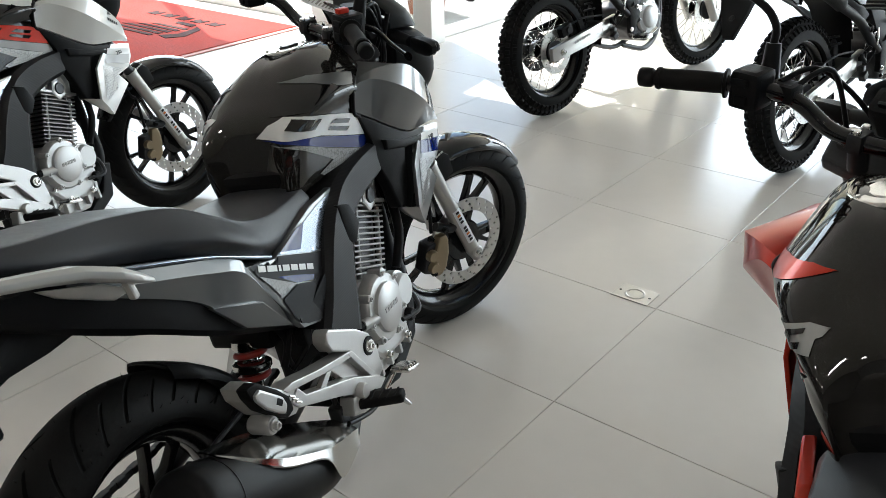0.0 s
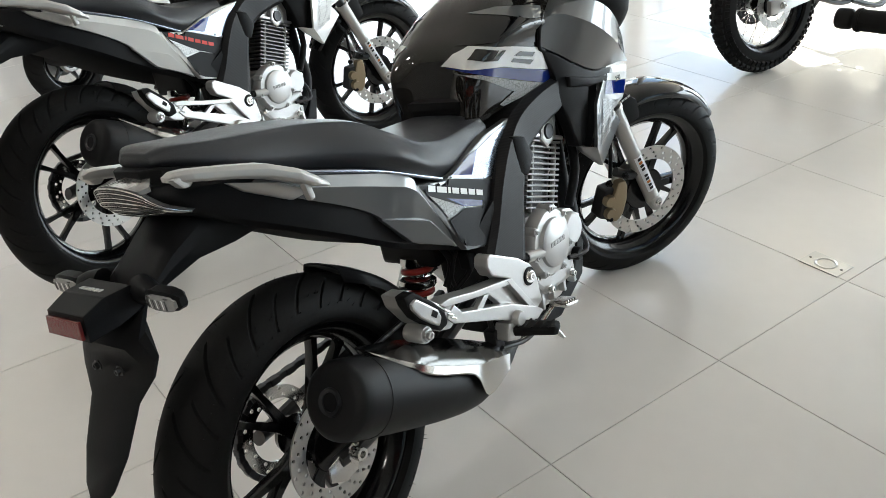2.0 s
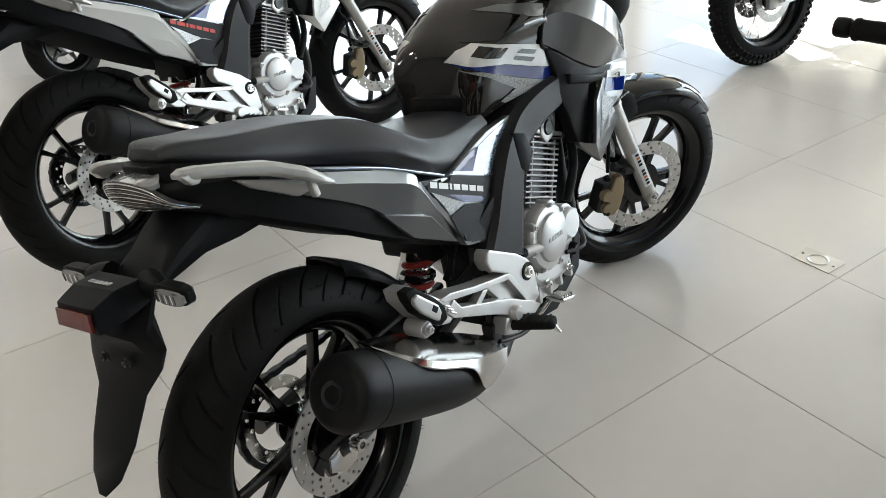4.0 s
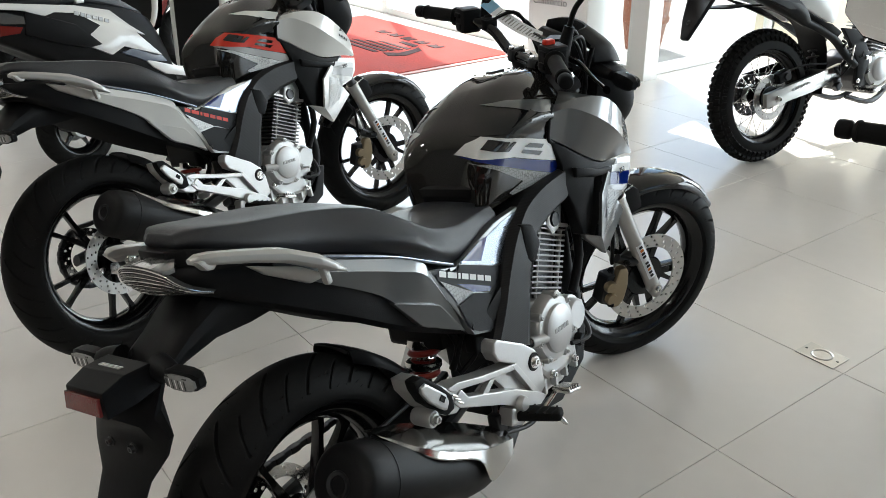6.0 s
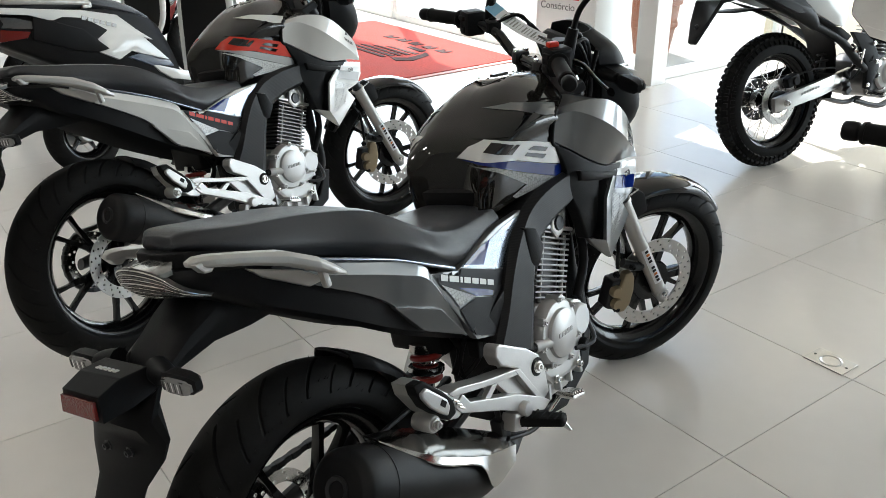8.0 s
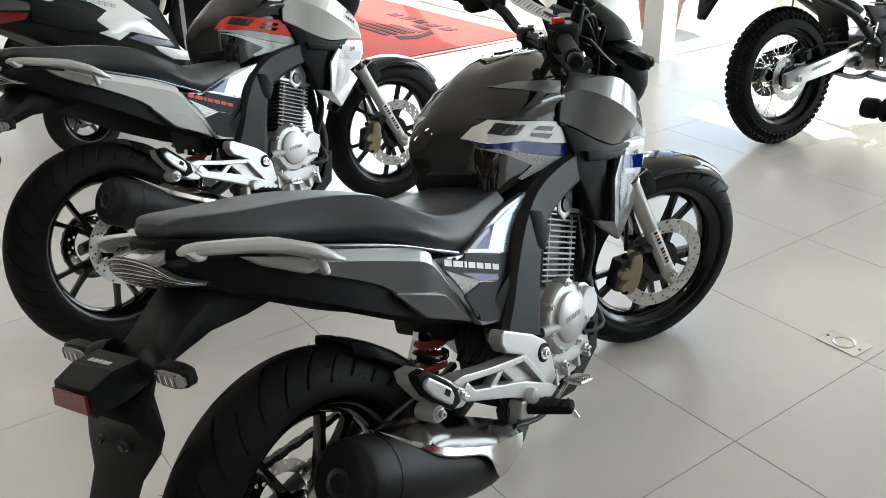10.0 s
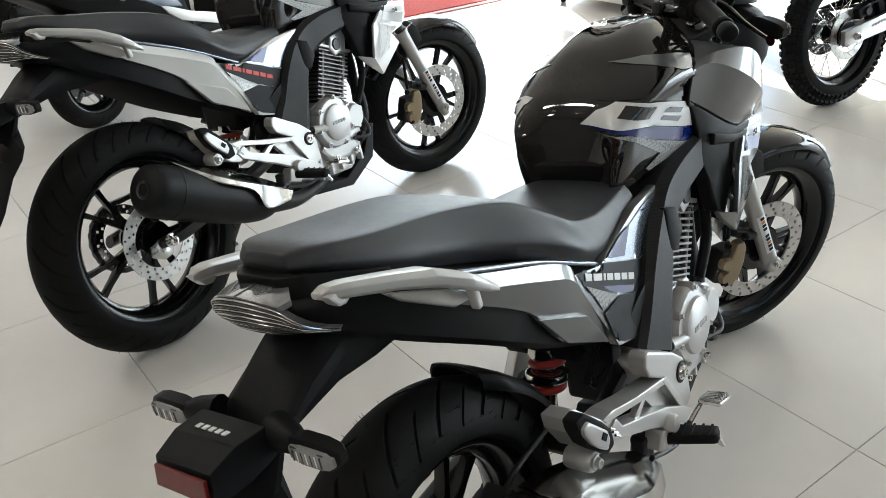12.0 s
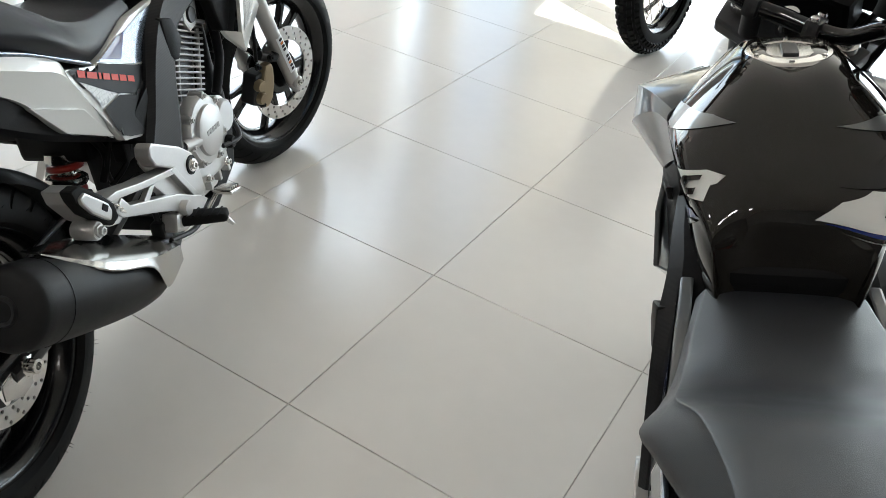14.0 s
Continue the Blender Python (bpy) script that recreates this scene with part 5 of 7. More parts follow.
def front_end(bike, turned, paint):
    """Fork, mudguard, brakes, headlamp, handlebar: all that turns with the steering."""
    def add(name, key, make, material, parent=bike, label=""):
        return part(name, cached(key, make), material, parent, label, m=turned if parent is bike else None)

    along = lambda up, ahead=0.05, y=0.0: tuple(on_axis(up, ahead, y))
    foot = 0.285
    for s in (1, -1):
        leg = add("fork_leg", f"leg{s}", lambda: join(tube([along(foot - 0.035, 0.046, s * 0.088), along(foot, 0.046, s * 0.088), along(foot + 0.03, 0.046, s * 0.088), along(0.62, 0.046, s * 0.088), along(0.64, 0.046, s * 0.088)], [0.014, 0.022, 0.021, 0.0225, 0.026], 20, 4), lathe_at([(0, -0.012), (0.015, -0.012), (0.019, -0.008), (0.019, 0.01), (0, 0.01)], along(foot, 0.046, s * 0.100), (0, s * -1.0, 0))), FORK_GREY, label="grey fork leg")
        add("fork_tube", f"ftube{s}", lambda: tube([along(0.62, 0.046, s * 0.088), along(1.045, 0.046, s * 0.088)], 0.0185, 16, 1), DARK_METAL, leg)
        add("axle_bolt", f"axb{s}", lambda: moved(bolt_bm(0.007, 0.008), Matrix.Translation(along(foot, 0.046, s * 0.111)) @ Matrix.Rotation(radians(180) if s < 0 else 0, 4, "X")), STEEL, leg)
        add("fork_cap", f"fcap{s}", lambda: lathe_at([(0, 0.02), (0.012, 0.02), (0.014, 0.012), (0.021, 0.012), (0.023, 0), (0, 0)], along(1.045, 0.046, s * 0.088), AXIS), STEEL, leg)
        # dealer sticker with lettering too small to keep, as bars
        def strip():
            a, b = Vector(along(foot + 0.05, 0.046, 0)), Vector(along(foot + 0.185, 0.046, 0))
            d = (b - a).normalized()
            bm = bmesh.new()
            rings = []
            for p in (a, b):
                rings.append([p + Vector((0, 0, 0)) + (d.cross(Vector((0, 1, 0))) * math.sin(g) + Vector((0, s, 0)) * math.cos(g)) * 0.0232 + Vector((0, s * 0.088, 0)) for g in (-0.55, -0.3, 0, 0.3, 0.55)])
            skin(bm, rings, False, False)
            return finish(bm)
        add("fork_sticker", f"fst{s}", strip, PAPER, leg, "white dealer sticker")
        for i in range(10):
            if i == 4:
                continue
            def bar():
                c = Vector(along(foot + 0.175 - 0.0125 * i, 0.046, s * 0.1118))
                return block(c, (0.011, 0.0012, 0.008), 0.0003, Matrix.Rotation(-RAKE, 4, "Y"))
            add("sticker_bar", f"fsb{s}{i}", bar, ORANGE_INK if i % 3 == 1 else BLACK_INK, leg)
    for up, ah, key in ((0.80, 0.03, "low"), (1.03, 0.03, "top")):
        add("fork_yoke", "yoke" + key, lambda: join(moved(slab([(-0.03, -0.115), (0.03, -0.125), (0.045, -0.06), (0.045, 0.06), (0.03, 0.125), (-0.03, 0.115), (-0.045, 0.04), (-0.045, -0.04)], -0.013, 0.013, 0.006), Matrix.Translation(along(up, ah)) @ Matrix.Rotation(-RAKE, 4, "Y") @ Matrix.Rotation(radians(90), 4, "X"))), DARK_METAL, label="black fork yoke")
    add("steering_stem", "stem", lambda: tube([along(0.78, 0), along(1.04, 0)], 0.028, 16, 1), DARK_METAL)
    # mudguard
    rows = []
    for k in range(9):
        a = radians(150 - 15 * k)
        r = 0.308 + 0.006 * (k / 8)
        w = 0.062 * min(1, 0.55 + 0.25 * k, 0.18 + 0.30 * (8 - k))
        c = FRONT + Vector((r * math.cos(a), 0, r * math.sin(a)))
        d = Vector((math.cos(a), 0, math.sin(a)))
        rows.append([tuple(c + Vector((0, y * w, 0)) - d * z) for y, z in ((0.97, 0.030), (1.0, 0.022), (0.72, 0.006), (0, 0), (-0.72, 0.006), (-1.0, 0.022), (-0.97, 0.030))])
    guard = add("front_mudguard", "mudg", lambda: sheet(rows, 0.004, 1, 3, 2, (0, 0, -1)), GLOSS_BLACK, label="glossy black front mudguard")
    for s in (1, -1):
        add("mudguard_stay", f"stay{s}", lambda: panel([along(0.545, 0.060, 0.072), along(0.545, 0.115, 0.070), along(0.60, 0.125, 0.070), along(0.645, 0.10, 0.070), along(0.645, 0.055, 0.072)], 0.02, s, 0.005), BLACK_PLASTIC, guard)
        for i in range(5):
            add("stay_bar", f"staybar{s}{i}", lambda: block(along(0.628, 0.067 + 0.010 * i, s * 0.0722), (0.008, 0.0015, 0.005), 0.0004, Matrix.Rotation(-RAKE, 4, "Y")), WHITE_INK, guard)
    # caliper behind the right leg
    cal = add("brake_caliper", "cal", lambda: join(moved(slab([(-0.016, -0.066), (0.010, -0.064), (0.024, -0.040), (0.026, 0.005), (0.018, 0.045), (0.008, 0.062), (-0.016, 0.058), (-0.022, 0.02), (-0.024, -0.045)], -0.030, -0.004, 0.006), Matrix.Translation(FRONT + Vector((-0.122, -0.075, 0.02))) @ Matrix.Rotation(radians(10), 4, "Y"))), BRONZE, label="bronze-coloured brake caliper")
    add("caliper_body", "calb", lambda: moved(slab([(-0.022, -0.050), (0.020, -0.060), (0.022, 0.045), (-0.018, 0.035)], -0.020, 0.028, 0.006), Matrix.Translation(FRONT + Vector((-0.150, -0.075, 0.02))) @ Matrix.Rotation(radians(10), 4, "Y")), DARK_METAL, cal)
    for i in (0, 1):
        add("caliper_piston", f"calp{i}", lambda: lathe_at([(0, -0.012), (0.015, -0.012), (0.018, -0.004), (0.018, 0.006), (0, 0.006)], FRONT + Vector((-0.150 - 0.004 * i, -0.098, -0.012 + 0.040 * i)), (0, 1, 0)), BRONZE, cal)
    for dx, dz in ((-0.158, 0.085), (-0.15, -0.03), (-0.105, 0.095)):
        add("caliper_bolt", f"calbolt{dx}", lambda: moved(bolt_bm(0.007, 0.012), Matrix.Translation(FRONT + Vector((dx, -0.098, dz))) @ Matrix.Rotation(radians(180), 4, "X")), BLACK_PLASTIC, cal)
    add("caliper_arm", "cala", lambda: tube([tuple(FRONT + Vector((-0.12, -0.075, 0.10))), tuple(FRONT + Vector((-0.07, -0.085, 0.08))), along(0.43, 0.046, -0.088)], 0.014, 10, 3), DARK_METAL, cal)
    add("brake_hose", "hose", lambda: tube([tuple(FRONT + Vector((-0.14, -0.08, 0.09))), tuple(FRONT + Vector((-0.15, -0.085, 0.20))), along(0.60, -0.01, -0.095), along(0.8, 0.0, -0.11), along(1.0, 0.06, -0.12), along(1.12, 0.10, -0.17)], 0.0055, 8, 5), BLACK_PLASTIC, cal)
    # headlamp and dash
    add("headlamp", "headl", lambda: body([[(1.14, 0, 0.80), (1.14, 0.06, 0.805), (1.15, 0.095, 0.87), (1.15, 0.10, 0.95), (1.14, 0.09, 0.985), (1.14, 0, 0.99)],
                                           [(1.20, 0, 0.785), (1.20, 0.07, 0.79), (1.215, 0.102, 0.87), (1.215, 0.102, 0.94), (1.20, 0.085, 0.972), (1.195, 0, 0.98)],
                                           [(1.262, 0, 0.785), (1.262, 0.055, 0.79), (1.275, 0.085, 0.85), (1.265, 0.085, 0.92), (1.245, 0.07, 0.955), (1.24, 0, 0.96)],
                                           [(1.282, 0, 0.80), (1.282, 0.03, 0.805), (1.297, 0.05, 0.85), (1.286, 0.05, 0.91), (1.265, 0.04, 0.94), (1.26, 0, 0.945)]], 3, 3), BLACK_PLASTIC, label="black headlamp housing")
    add("fly_screen", "visor", lambda: sheet([[(1.135, -0.112, 0.994), (1.20, -0.105, 0.985), (1.248, -0.05, 0.966), (1.258, 0, 0.96), (1.248, 0.05, 0.966), (1.20, 0.105, 0.985), (1.135, 0.112, 0.994)],
                                              [(1.13, -0.106, 1.03), (1.185, -0.095, 1.022), (1.217, -0.05, 1.015), (1.224, 0, 1.012), (1.217, 0.05, 1.015), (1.185, 0.095, 1.022), (1.13, 0.106, 1.03)],
                                              [(1.11, -0.066, 1.062), (1.142, -0.055, 1.066), (1.152, -0.025, 1.068), (1.154, 0, 1.068), (1.152, 0.025, 1.068), (1.142, 0.055, 1.066), (1.11, 0.066, 1.062)]], 0.006, 1, 4, 3, (-1, 0, -0.2)), BLACK_PLASTIC, label="black fly screen")
    add("dash", "dash", lambda: block((1.10, 0, 1.005), (0.05, 0.15, 0.08), 0.012, Matrix.Rotation(radians(-38), 4, "Y")), BLACK_PLASTIC, label="black instrument housing")
    add("dash_screen", "dscr", lambda: block((1.076, 0, 1.015), (0.006, 0.115, 0.055), 0.002, Matrix.Rotation(radians(-38), 4, "Y")), GLOSS_BLACK)
    for s in (1, -1):
        ind = add("front_turn_signal", f"find{s}", lambda: join(tube([(1.155, s * 0.09, 0.965), (1.163, s * 0.14, 0.962)], [0.018, 0.013], 10, 2), body_box((1.172, s * 0.178, 0.957), (0.03, 0.085, 0.034))), BLACK_PLASTIC, label="black front turn signal")
        add("lens", f"findl{s}", lambda: body_box((1.189, s * 0.178, 0.957), (0.012, 0.075, 0.027)), LENS_BACK, ind)
    # handlebar
    half = [(1.008, 0.0, 0.99), (1.006, 0.05, 0.99), (1.006, 0.10, 0.997), (0.993, 0.145, 1.03), (0.967, 0.185, 1.049), (0.935, 0.24, 1.056), (0.893, 0.345, 1.052)]
    bar = add("handlebar", "hbar", lambda: tube([(x, -y, z) for x, y, z in reversed(half[1:])] + half, 0.0132, 14, 5), GLOSS_BLACK, label="black tube handlebar")
    add("bar_clamp", "clamp", lambda: join(block((1.006, 0.05, 0.99), (0.042, 0.026, 0.034), 0.009), block((1.006, -0.05, 0.99), (0.042, 0.026, 0.034), 0.009), block((1.014, 0, 0.982), (0.03, 0.11, 0.012), 0.005), tube([(1.008, 0.05, 0.98), (1.02, 0.05, 0.94)], 0.016, 10, 1), tube([(1.008, -0.05, 0.98), (1.02, -0.05, 0.94)], 0.016, 10, 1)), DARK_METAL, bar)
    for s in (1, -1):
        for dx in (-0.014, 0.014):
            add("clamp_bolt", f"clb{s}{dx}", lambda: moved(lathe([(0, 0.006), (0.006, 0.006), (0.0075, 0.004), (0.0075, 0), (0, 0)], 12), Matrix.Translation((1.006 + dx, s * 0.05, 1.0065)) @ Matrix.Rotation(radians(90), 4, "X")), STEEL, bar)
        a, b = Vector((0.935, s * 0.24, 1.056)), Vector((0.893, s * 0.345, 1.052))
        grip = add("grip", f"grip{s}", lambda: tube([a + (b - a) * t for t in (0, 0.035, 0.05, 0.07, 0.10, 0.5, 0.9, 0.94, 0.96, 1.0)], [0.0235, 0.0235, 0.018, 0.0168, 0.0166, 0.0172, 0.0166, 0.0185, 0.0185, 0.0170], 18, 3), RUBBER, bar, "black rubber grip")
        add("bar_end", f"bend{s}", lambda: tube([b, b + (b - a).normalized() * 0.004, b + (b - a).normalized() * 0.008, b + (b - a).normalized() * 0.026, b + (b - a).normalized() * 0.030], [0.012, 0.012, 0.0158, 0.0158, 0.0125], 16, 2), BLACK_PLASTIC, bar)
        add("switch_box", f"switch{s}", lambda: join(block((0.952, s * 0.208, 1.052), (0.055, 0.05, 0.062), 0.010), block((0.930, s * 0.208, 1.038), (0.02, 0.022, 0.015), 0.003), block((0.926, s * 0.211, 1.066), (0.015, 0.026, 0.012), 0.003)), BLACK_PLASTIC, bar)
        lever = add("brake_lever" if s < 0 else "clutch_lever", f"lever{s}", lambda: tube([(0.995, s * 0.175, 1.042), (1.018, s * 0.212, 1.032), (1.012, s * 0.275, 1.018), (1.002, s * 0.335, 1.012), (0.998, s * 0.35, 1.012)], [0.009, 0.009, 0.0065, 0.006, 0.011], 10, 5, 0.7), GLOSS_BLACK, bike, "black hand lever")
        add("lever_perch", f"perch{s}", lambda: block((0.988, s * 0.172, 1.045), (0.04, 0.045, 0.03), 0.008), BLACK_PLASTIC, lever)
        mir = add("mirror", f"mir{s}", lambda: join(tube(MIRROR_STEM[s][:2], [0.017, 0.012], 10, 2), tube(MIRROR_STEM[s][1:], 0.0065, 10, 4), moved(body_mirror(s), Matrix())), BLACK_PLASTIC, label="black rear-view mirror on a stem")
        add("mirror_glass", f"mirg{s}", lambda: mirror_face(s), MIRROR, mir, "mirror glass")
    res = add("brake_reservoir", "resv", lambda: moved(lathe([(0, -0.02), (0.02, -0.02), (0.022, 0.01), (0, 0.01)], 20), Matrix.Translation((1.0, -0.142, 1.058)) @ Matrix.Rotation(radians(-90), 4, "X")), BLACK_PLASTIC, label="black brake fluid reservoir")
    add("start_switch", "kill", lambda: block((0.945, -0.198, 1.085), (0.026, 0.018, 0.016), 0.005), RED_INK, bar, "red switch")
    for j, (p, q) in enumerate((((0.985, 0.18, 1.06), (1.10, 0.06, 0.9)), ((0.985, -0.18, 1.06), (1.10, -0.06, 0.9)), ((0.985, 0.16, 1.05), (1.10, 0.085, 0.86)), ((0.96, -0.19, 1.045), (1.08, -0.09, 0.86)), ((0.985, -0.15, 1.05), (1.12, -0.05, 0.84)))):
        add("control_cable", f"cable{j}", lambda: tube([p, (p[0] + 0.075, p[1] * 0.85, p[2] + 0.006 * (j + 1)), (q[0] + 0.02, q[1] * 1.4, q[2] + 0.08), q], 0.0045, 8, 6), BLACK_PLASTIC)
    add("ignition_lock", "ign", lambda: lathe_at([(0, 0.02), (0.014, 0.02), (0.018, 0.014), (0.018, -0.02), (0, -0.02)], (1.035, 0.0, 0.975), AXIS), STEEL)


# the left mirrors are swung out and down, the right ones folded up
MIRROR_AT = {1: Vector((1.036, 0.435, 1.205)), -1: Vector((1.036, -0.275, 1.238))}
MIRROR_STEM = {1: [(1.000, 0.208, 1.04), (1.012, 0.215, 1.108), (1.014, 0.218, 1.138), (1.021, 0.262, 1.168), (1.034, 0.400, 1.200)],
               -1: [(0.998, -0.172, 1.04), (1.012, -0.176, 1.108), (1.018, -0.188, 1.15), (1.028, -0.22, 1.19), (1.036, -0.245, 1.212)]}


def body_mirror(s):
    """The angular mirror shell."""
    c = MIRROR_AT[s]
    out = [(-0.075, -0.036), (-0.06, 0.034), (0.02, 0.050), (0.075, 0.027), (0.078, -0.012), (0.03, -0.046), (-0.05, -0.052)]
    bm = slab(out, -0.012, 0.02, 0.008)
    return moved(bm, Matrix.Translation(c) @ Matrix.Rotation(radians(90 if s > 0 else -90), 4, "Z") @ Matrix.Scale(1 if s > 0 else -1, 4, (0, 1, 0)))


def mirror_face(s):
    c = MIRROR_AT[s]
    out = [(-0.069, -0.033), (-0.055, 0.029), (0.018, 0.044), (0.069, 0.023), (0.071, -0.010), (0.028, -0.040), (-0.046, -0.046)]
    bm = slab(out, 0.0205, 0.022, 0)
    return moved(bm, Matrix.Translation(c) @ Matrix.Rotation(radians(90 if s > 0 else -90), 4, "Z") @ Matrix.Scale(1 if s > 0 else -1, 4, (0, 1, 0)))


# ---- the showroom ----
FLOOR = mat("porcelain_tile", (0.68, 0.648, 0.605), 0.2, grain=0.05, scale=16, bump=0.10, blotch=0.06)
GROUT = mat("tile_joint", (0.53, 0.50, 0.455), 0.8, grain=0.2, scale=200, bump=0.2)
WALL = mat("wall_paint", (0.80, 0.78, 0.73), 0.7, grain=0.03, scale=200, bump=0.05, blotch=0.04)
BEIGE = mat("beige_wall_paint", (0.72, 0.62, 0.46), 0.7, grain=0.03, scale=200, bump=0.05, blotch=0.05)
# for unseen walls, set dark so that the glossy tanks mirror little light
SIDE_WALL = mat("unseen_wall_dark", (0.16, 0.155, 0.15), 0.7, grain=0.03, scale=200, bump=0.05, blotch=0.05)
CEILING = mat("ceiling_paint", (0.66, 0.62, 0.57), 0.8, grain=0.02, scale=100, blotch=0.03)
FRAME_WHITE = mat("white_aluminium", (0.78, 0.78, 0.76), 0.35, 0.1, grain=0.03, scale=100, blotch=0.03)
PANE = clear_pane("window_glass")
ASPHALT = mat("outdoor_paving", (0.42, 0.40, 0.37), 0.85, grain=0.2, scale=30, bump=0.2, blotch=0.2)
CARPET = mat("red_coir_mat", (0.34, 0.034, 0.020), 0.95, grain=2.6, scale=75, bump=1.0, blotch=0.4)
CARPET_DARK = mat("dark_mat_print", (0.045, 0.014, 0.011), 0.95, grain=2.6, scale=75, bump=1.0)
CARPET_EDGE = mat("mat_rubber_edge", (0.45, 0.20, 0.17), 0.6, grain=0.1, scale=100)
TOTEM = mat("display_white", (0.78, 0.77, 0.76), 0.4, grain=0.02, scale=80, blotch=0.02)
TOTEM_INK = mat("dark_grey_lettering", (0.09, 0.09, 0.09), 0.5, grain=0.05, scale=80)
TERRACOTTA = mat("terracotta", (0.26, 0.085, 0.04), 0.7, grain=0.15, scale=60, bump=0.15, blotch=0.15)
# glow of the unseen fill lights added at the ceiling
FILL_GLOW = mat("fill_light_glow", (0.9, 0.87, 0.82), 0.5)
FILL_GLOW.node_tree.nodes["Principled BSDF"].inputs["Emission Color"].default_value = (1.0, 0.94, 0.87, 1)
FILL_GLOW.node_tree.nodes["Principled BSDF"].inputs["Emission Strength"].default_value = 32.0

T = 0.6
X0, X1, Y0, Y1, H = -6.0, 8.4, -6.6, 7.2, 3.3
GLASS_X, GLASS_Y = 3.50, 1.64


def box_part(name, lo, hi, material, bevel=0.0, label="", kind="structure"):
    c = [(a + b) / 2 for a, b in zip(lo, hi)]
    ob = part(name, block(c, [b - a for a, b in zip(lo, hi)], bevel), material)
    return tagged(ob, label, "", "", kind)


ground = tagged(part("ground", block((0, 0, -0.09), (240, 240, 0.1), 0), ASPHALT), "sunlit pale paving outside the glass", "paving", kind="structure")
floor = tagged(part("floor", join(block(((X0 + GLASS_X + 0.12) / 2, (Y0 + Y1) / 2, -0.02675), (GLASS_X + 0.12 - X0, Y1 - Y0, 0.0465), 0), block(((X1 + GLASS_X + 0.12) / 2, (Y0 + GLASS_Y + 0.12) / 2, -0.02675), (X1 - GLASS_X - 0.12, GLASS_Y + 0.12 - Y0, 0.0465), 0)), GROUT), "beige porcelain tile floor with thin dark joints", kind="structure")


def tile_bm(w, h):
    """One floor tile: a thin plate with eased edges, top at z = 0."""
    bm = bmesh.new()
    a, b, e, z = w / 2, h / 2, 0.0012, -0.012
    lo = [bm.verts.new((x, y, z)) for x, y in ((-a, -b), (a, -b), (a, b), (-a, b))]
    mid = [bm.verts.new((x, y, -e)) for x, y in ((-a, -b), (a, -b), (a, b), (-a, b))]
    top = [bm.verts.new((x, y, 0)) for x, y in ((-a + e, -b + e), (a - e, -b + e), (a - e, b - e), (-a + e, b - e))]
    for p, q in ((lo, mid), (mid, top)):
        for i in range(4):
            bm.faces.new((p[i], p[(i + 1) % 4], q[(i + 1) % 4], q[i]))
    bm.faces.new(top)
    return bm


# walls and glazing
def wall_run(name, a, b, y_or_x, axis, material, z0=0.0, z1=H, thick=0.15, label=""):
    lo, hi = ((a, y_or_x, z0), (b, y_or_x + thick, z1)) if axis == "x" else ((y_or_x, a, z0), (y_or_x + thick, b, z1))
    return box_part(name, lo, hi, material, 0, label)


ceiling = tagged(part("ceiling", join(block(((X0 + GLASS_X + 0.12) / 2, (Y0 + Y1) / 2, H + 0.06), (GLASS_X + 0.12 - X0, Y1 - Y0, 0.12), 0), block(((X1 + GLASS_X + 0.12) / 2, (Y0 + GLASS_Y + 0.12) / 2, H + 0.06), (X1 - GLASS_X - 0.12, GLASS_Y + 0.12 - Y0, 0.12), 0)), CEILING), "plain warm white ceiling", kind="structure")
wall_run("wall_west", Y0, Y1, X0 - 0.15, "y", SIDE_WALL, label="plain wall out of view, dark to keep reflections low")
wall_run("wall_north", X0, GLASS_X, Y1, "x", WALL, label="plain white wall")
wall_run("wall_beige", 4.95, X1, GLASS_Y, "x", BEIGE, label="plain beige painted wall")
for n, (a, b) in enumerate(((X0, 0.25), (1.55, 2.65), (3.95, X1))):
    wall_run(f"wall_south_{n + 1}", a, b, Y0 - 0.15, "x", SIDE_WALL, label="plain wall beside the windows, out of view, dark to keep reflections low")
for n, (a, b) in enumerate(((0.25, 1.55), (2.65, 3.95))):
    wall_run(f"wall_lintel_{n + 1}", a, b, Y0 - 0.15, "x", SIDE_WALL, 2.75, H, label="plain wall over a window, out of view, dark to keep reflections low")
wall_run("wall_lintel_side", GLASS_Y, Y1, GLASS_X, "y", WALL, 2.75, H, 0.12, "white wall over the entrance glass")
wall_run("wall_lintel_back", GLASS_X, 4.95, GLASS_Y, "x", WALL, 2.75, H, 0.12, "white wall over the glass")
wall_run("wall_lintel_east", Y0, GLASS_Y, X1, "y", WALL, 2.75, H, label="white wall over the shop windows")


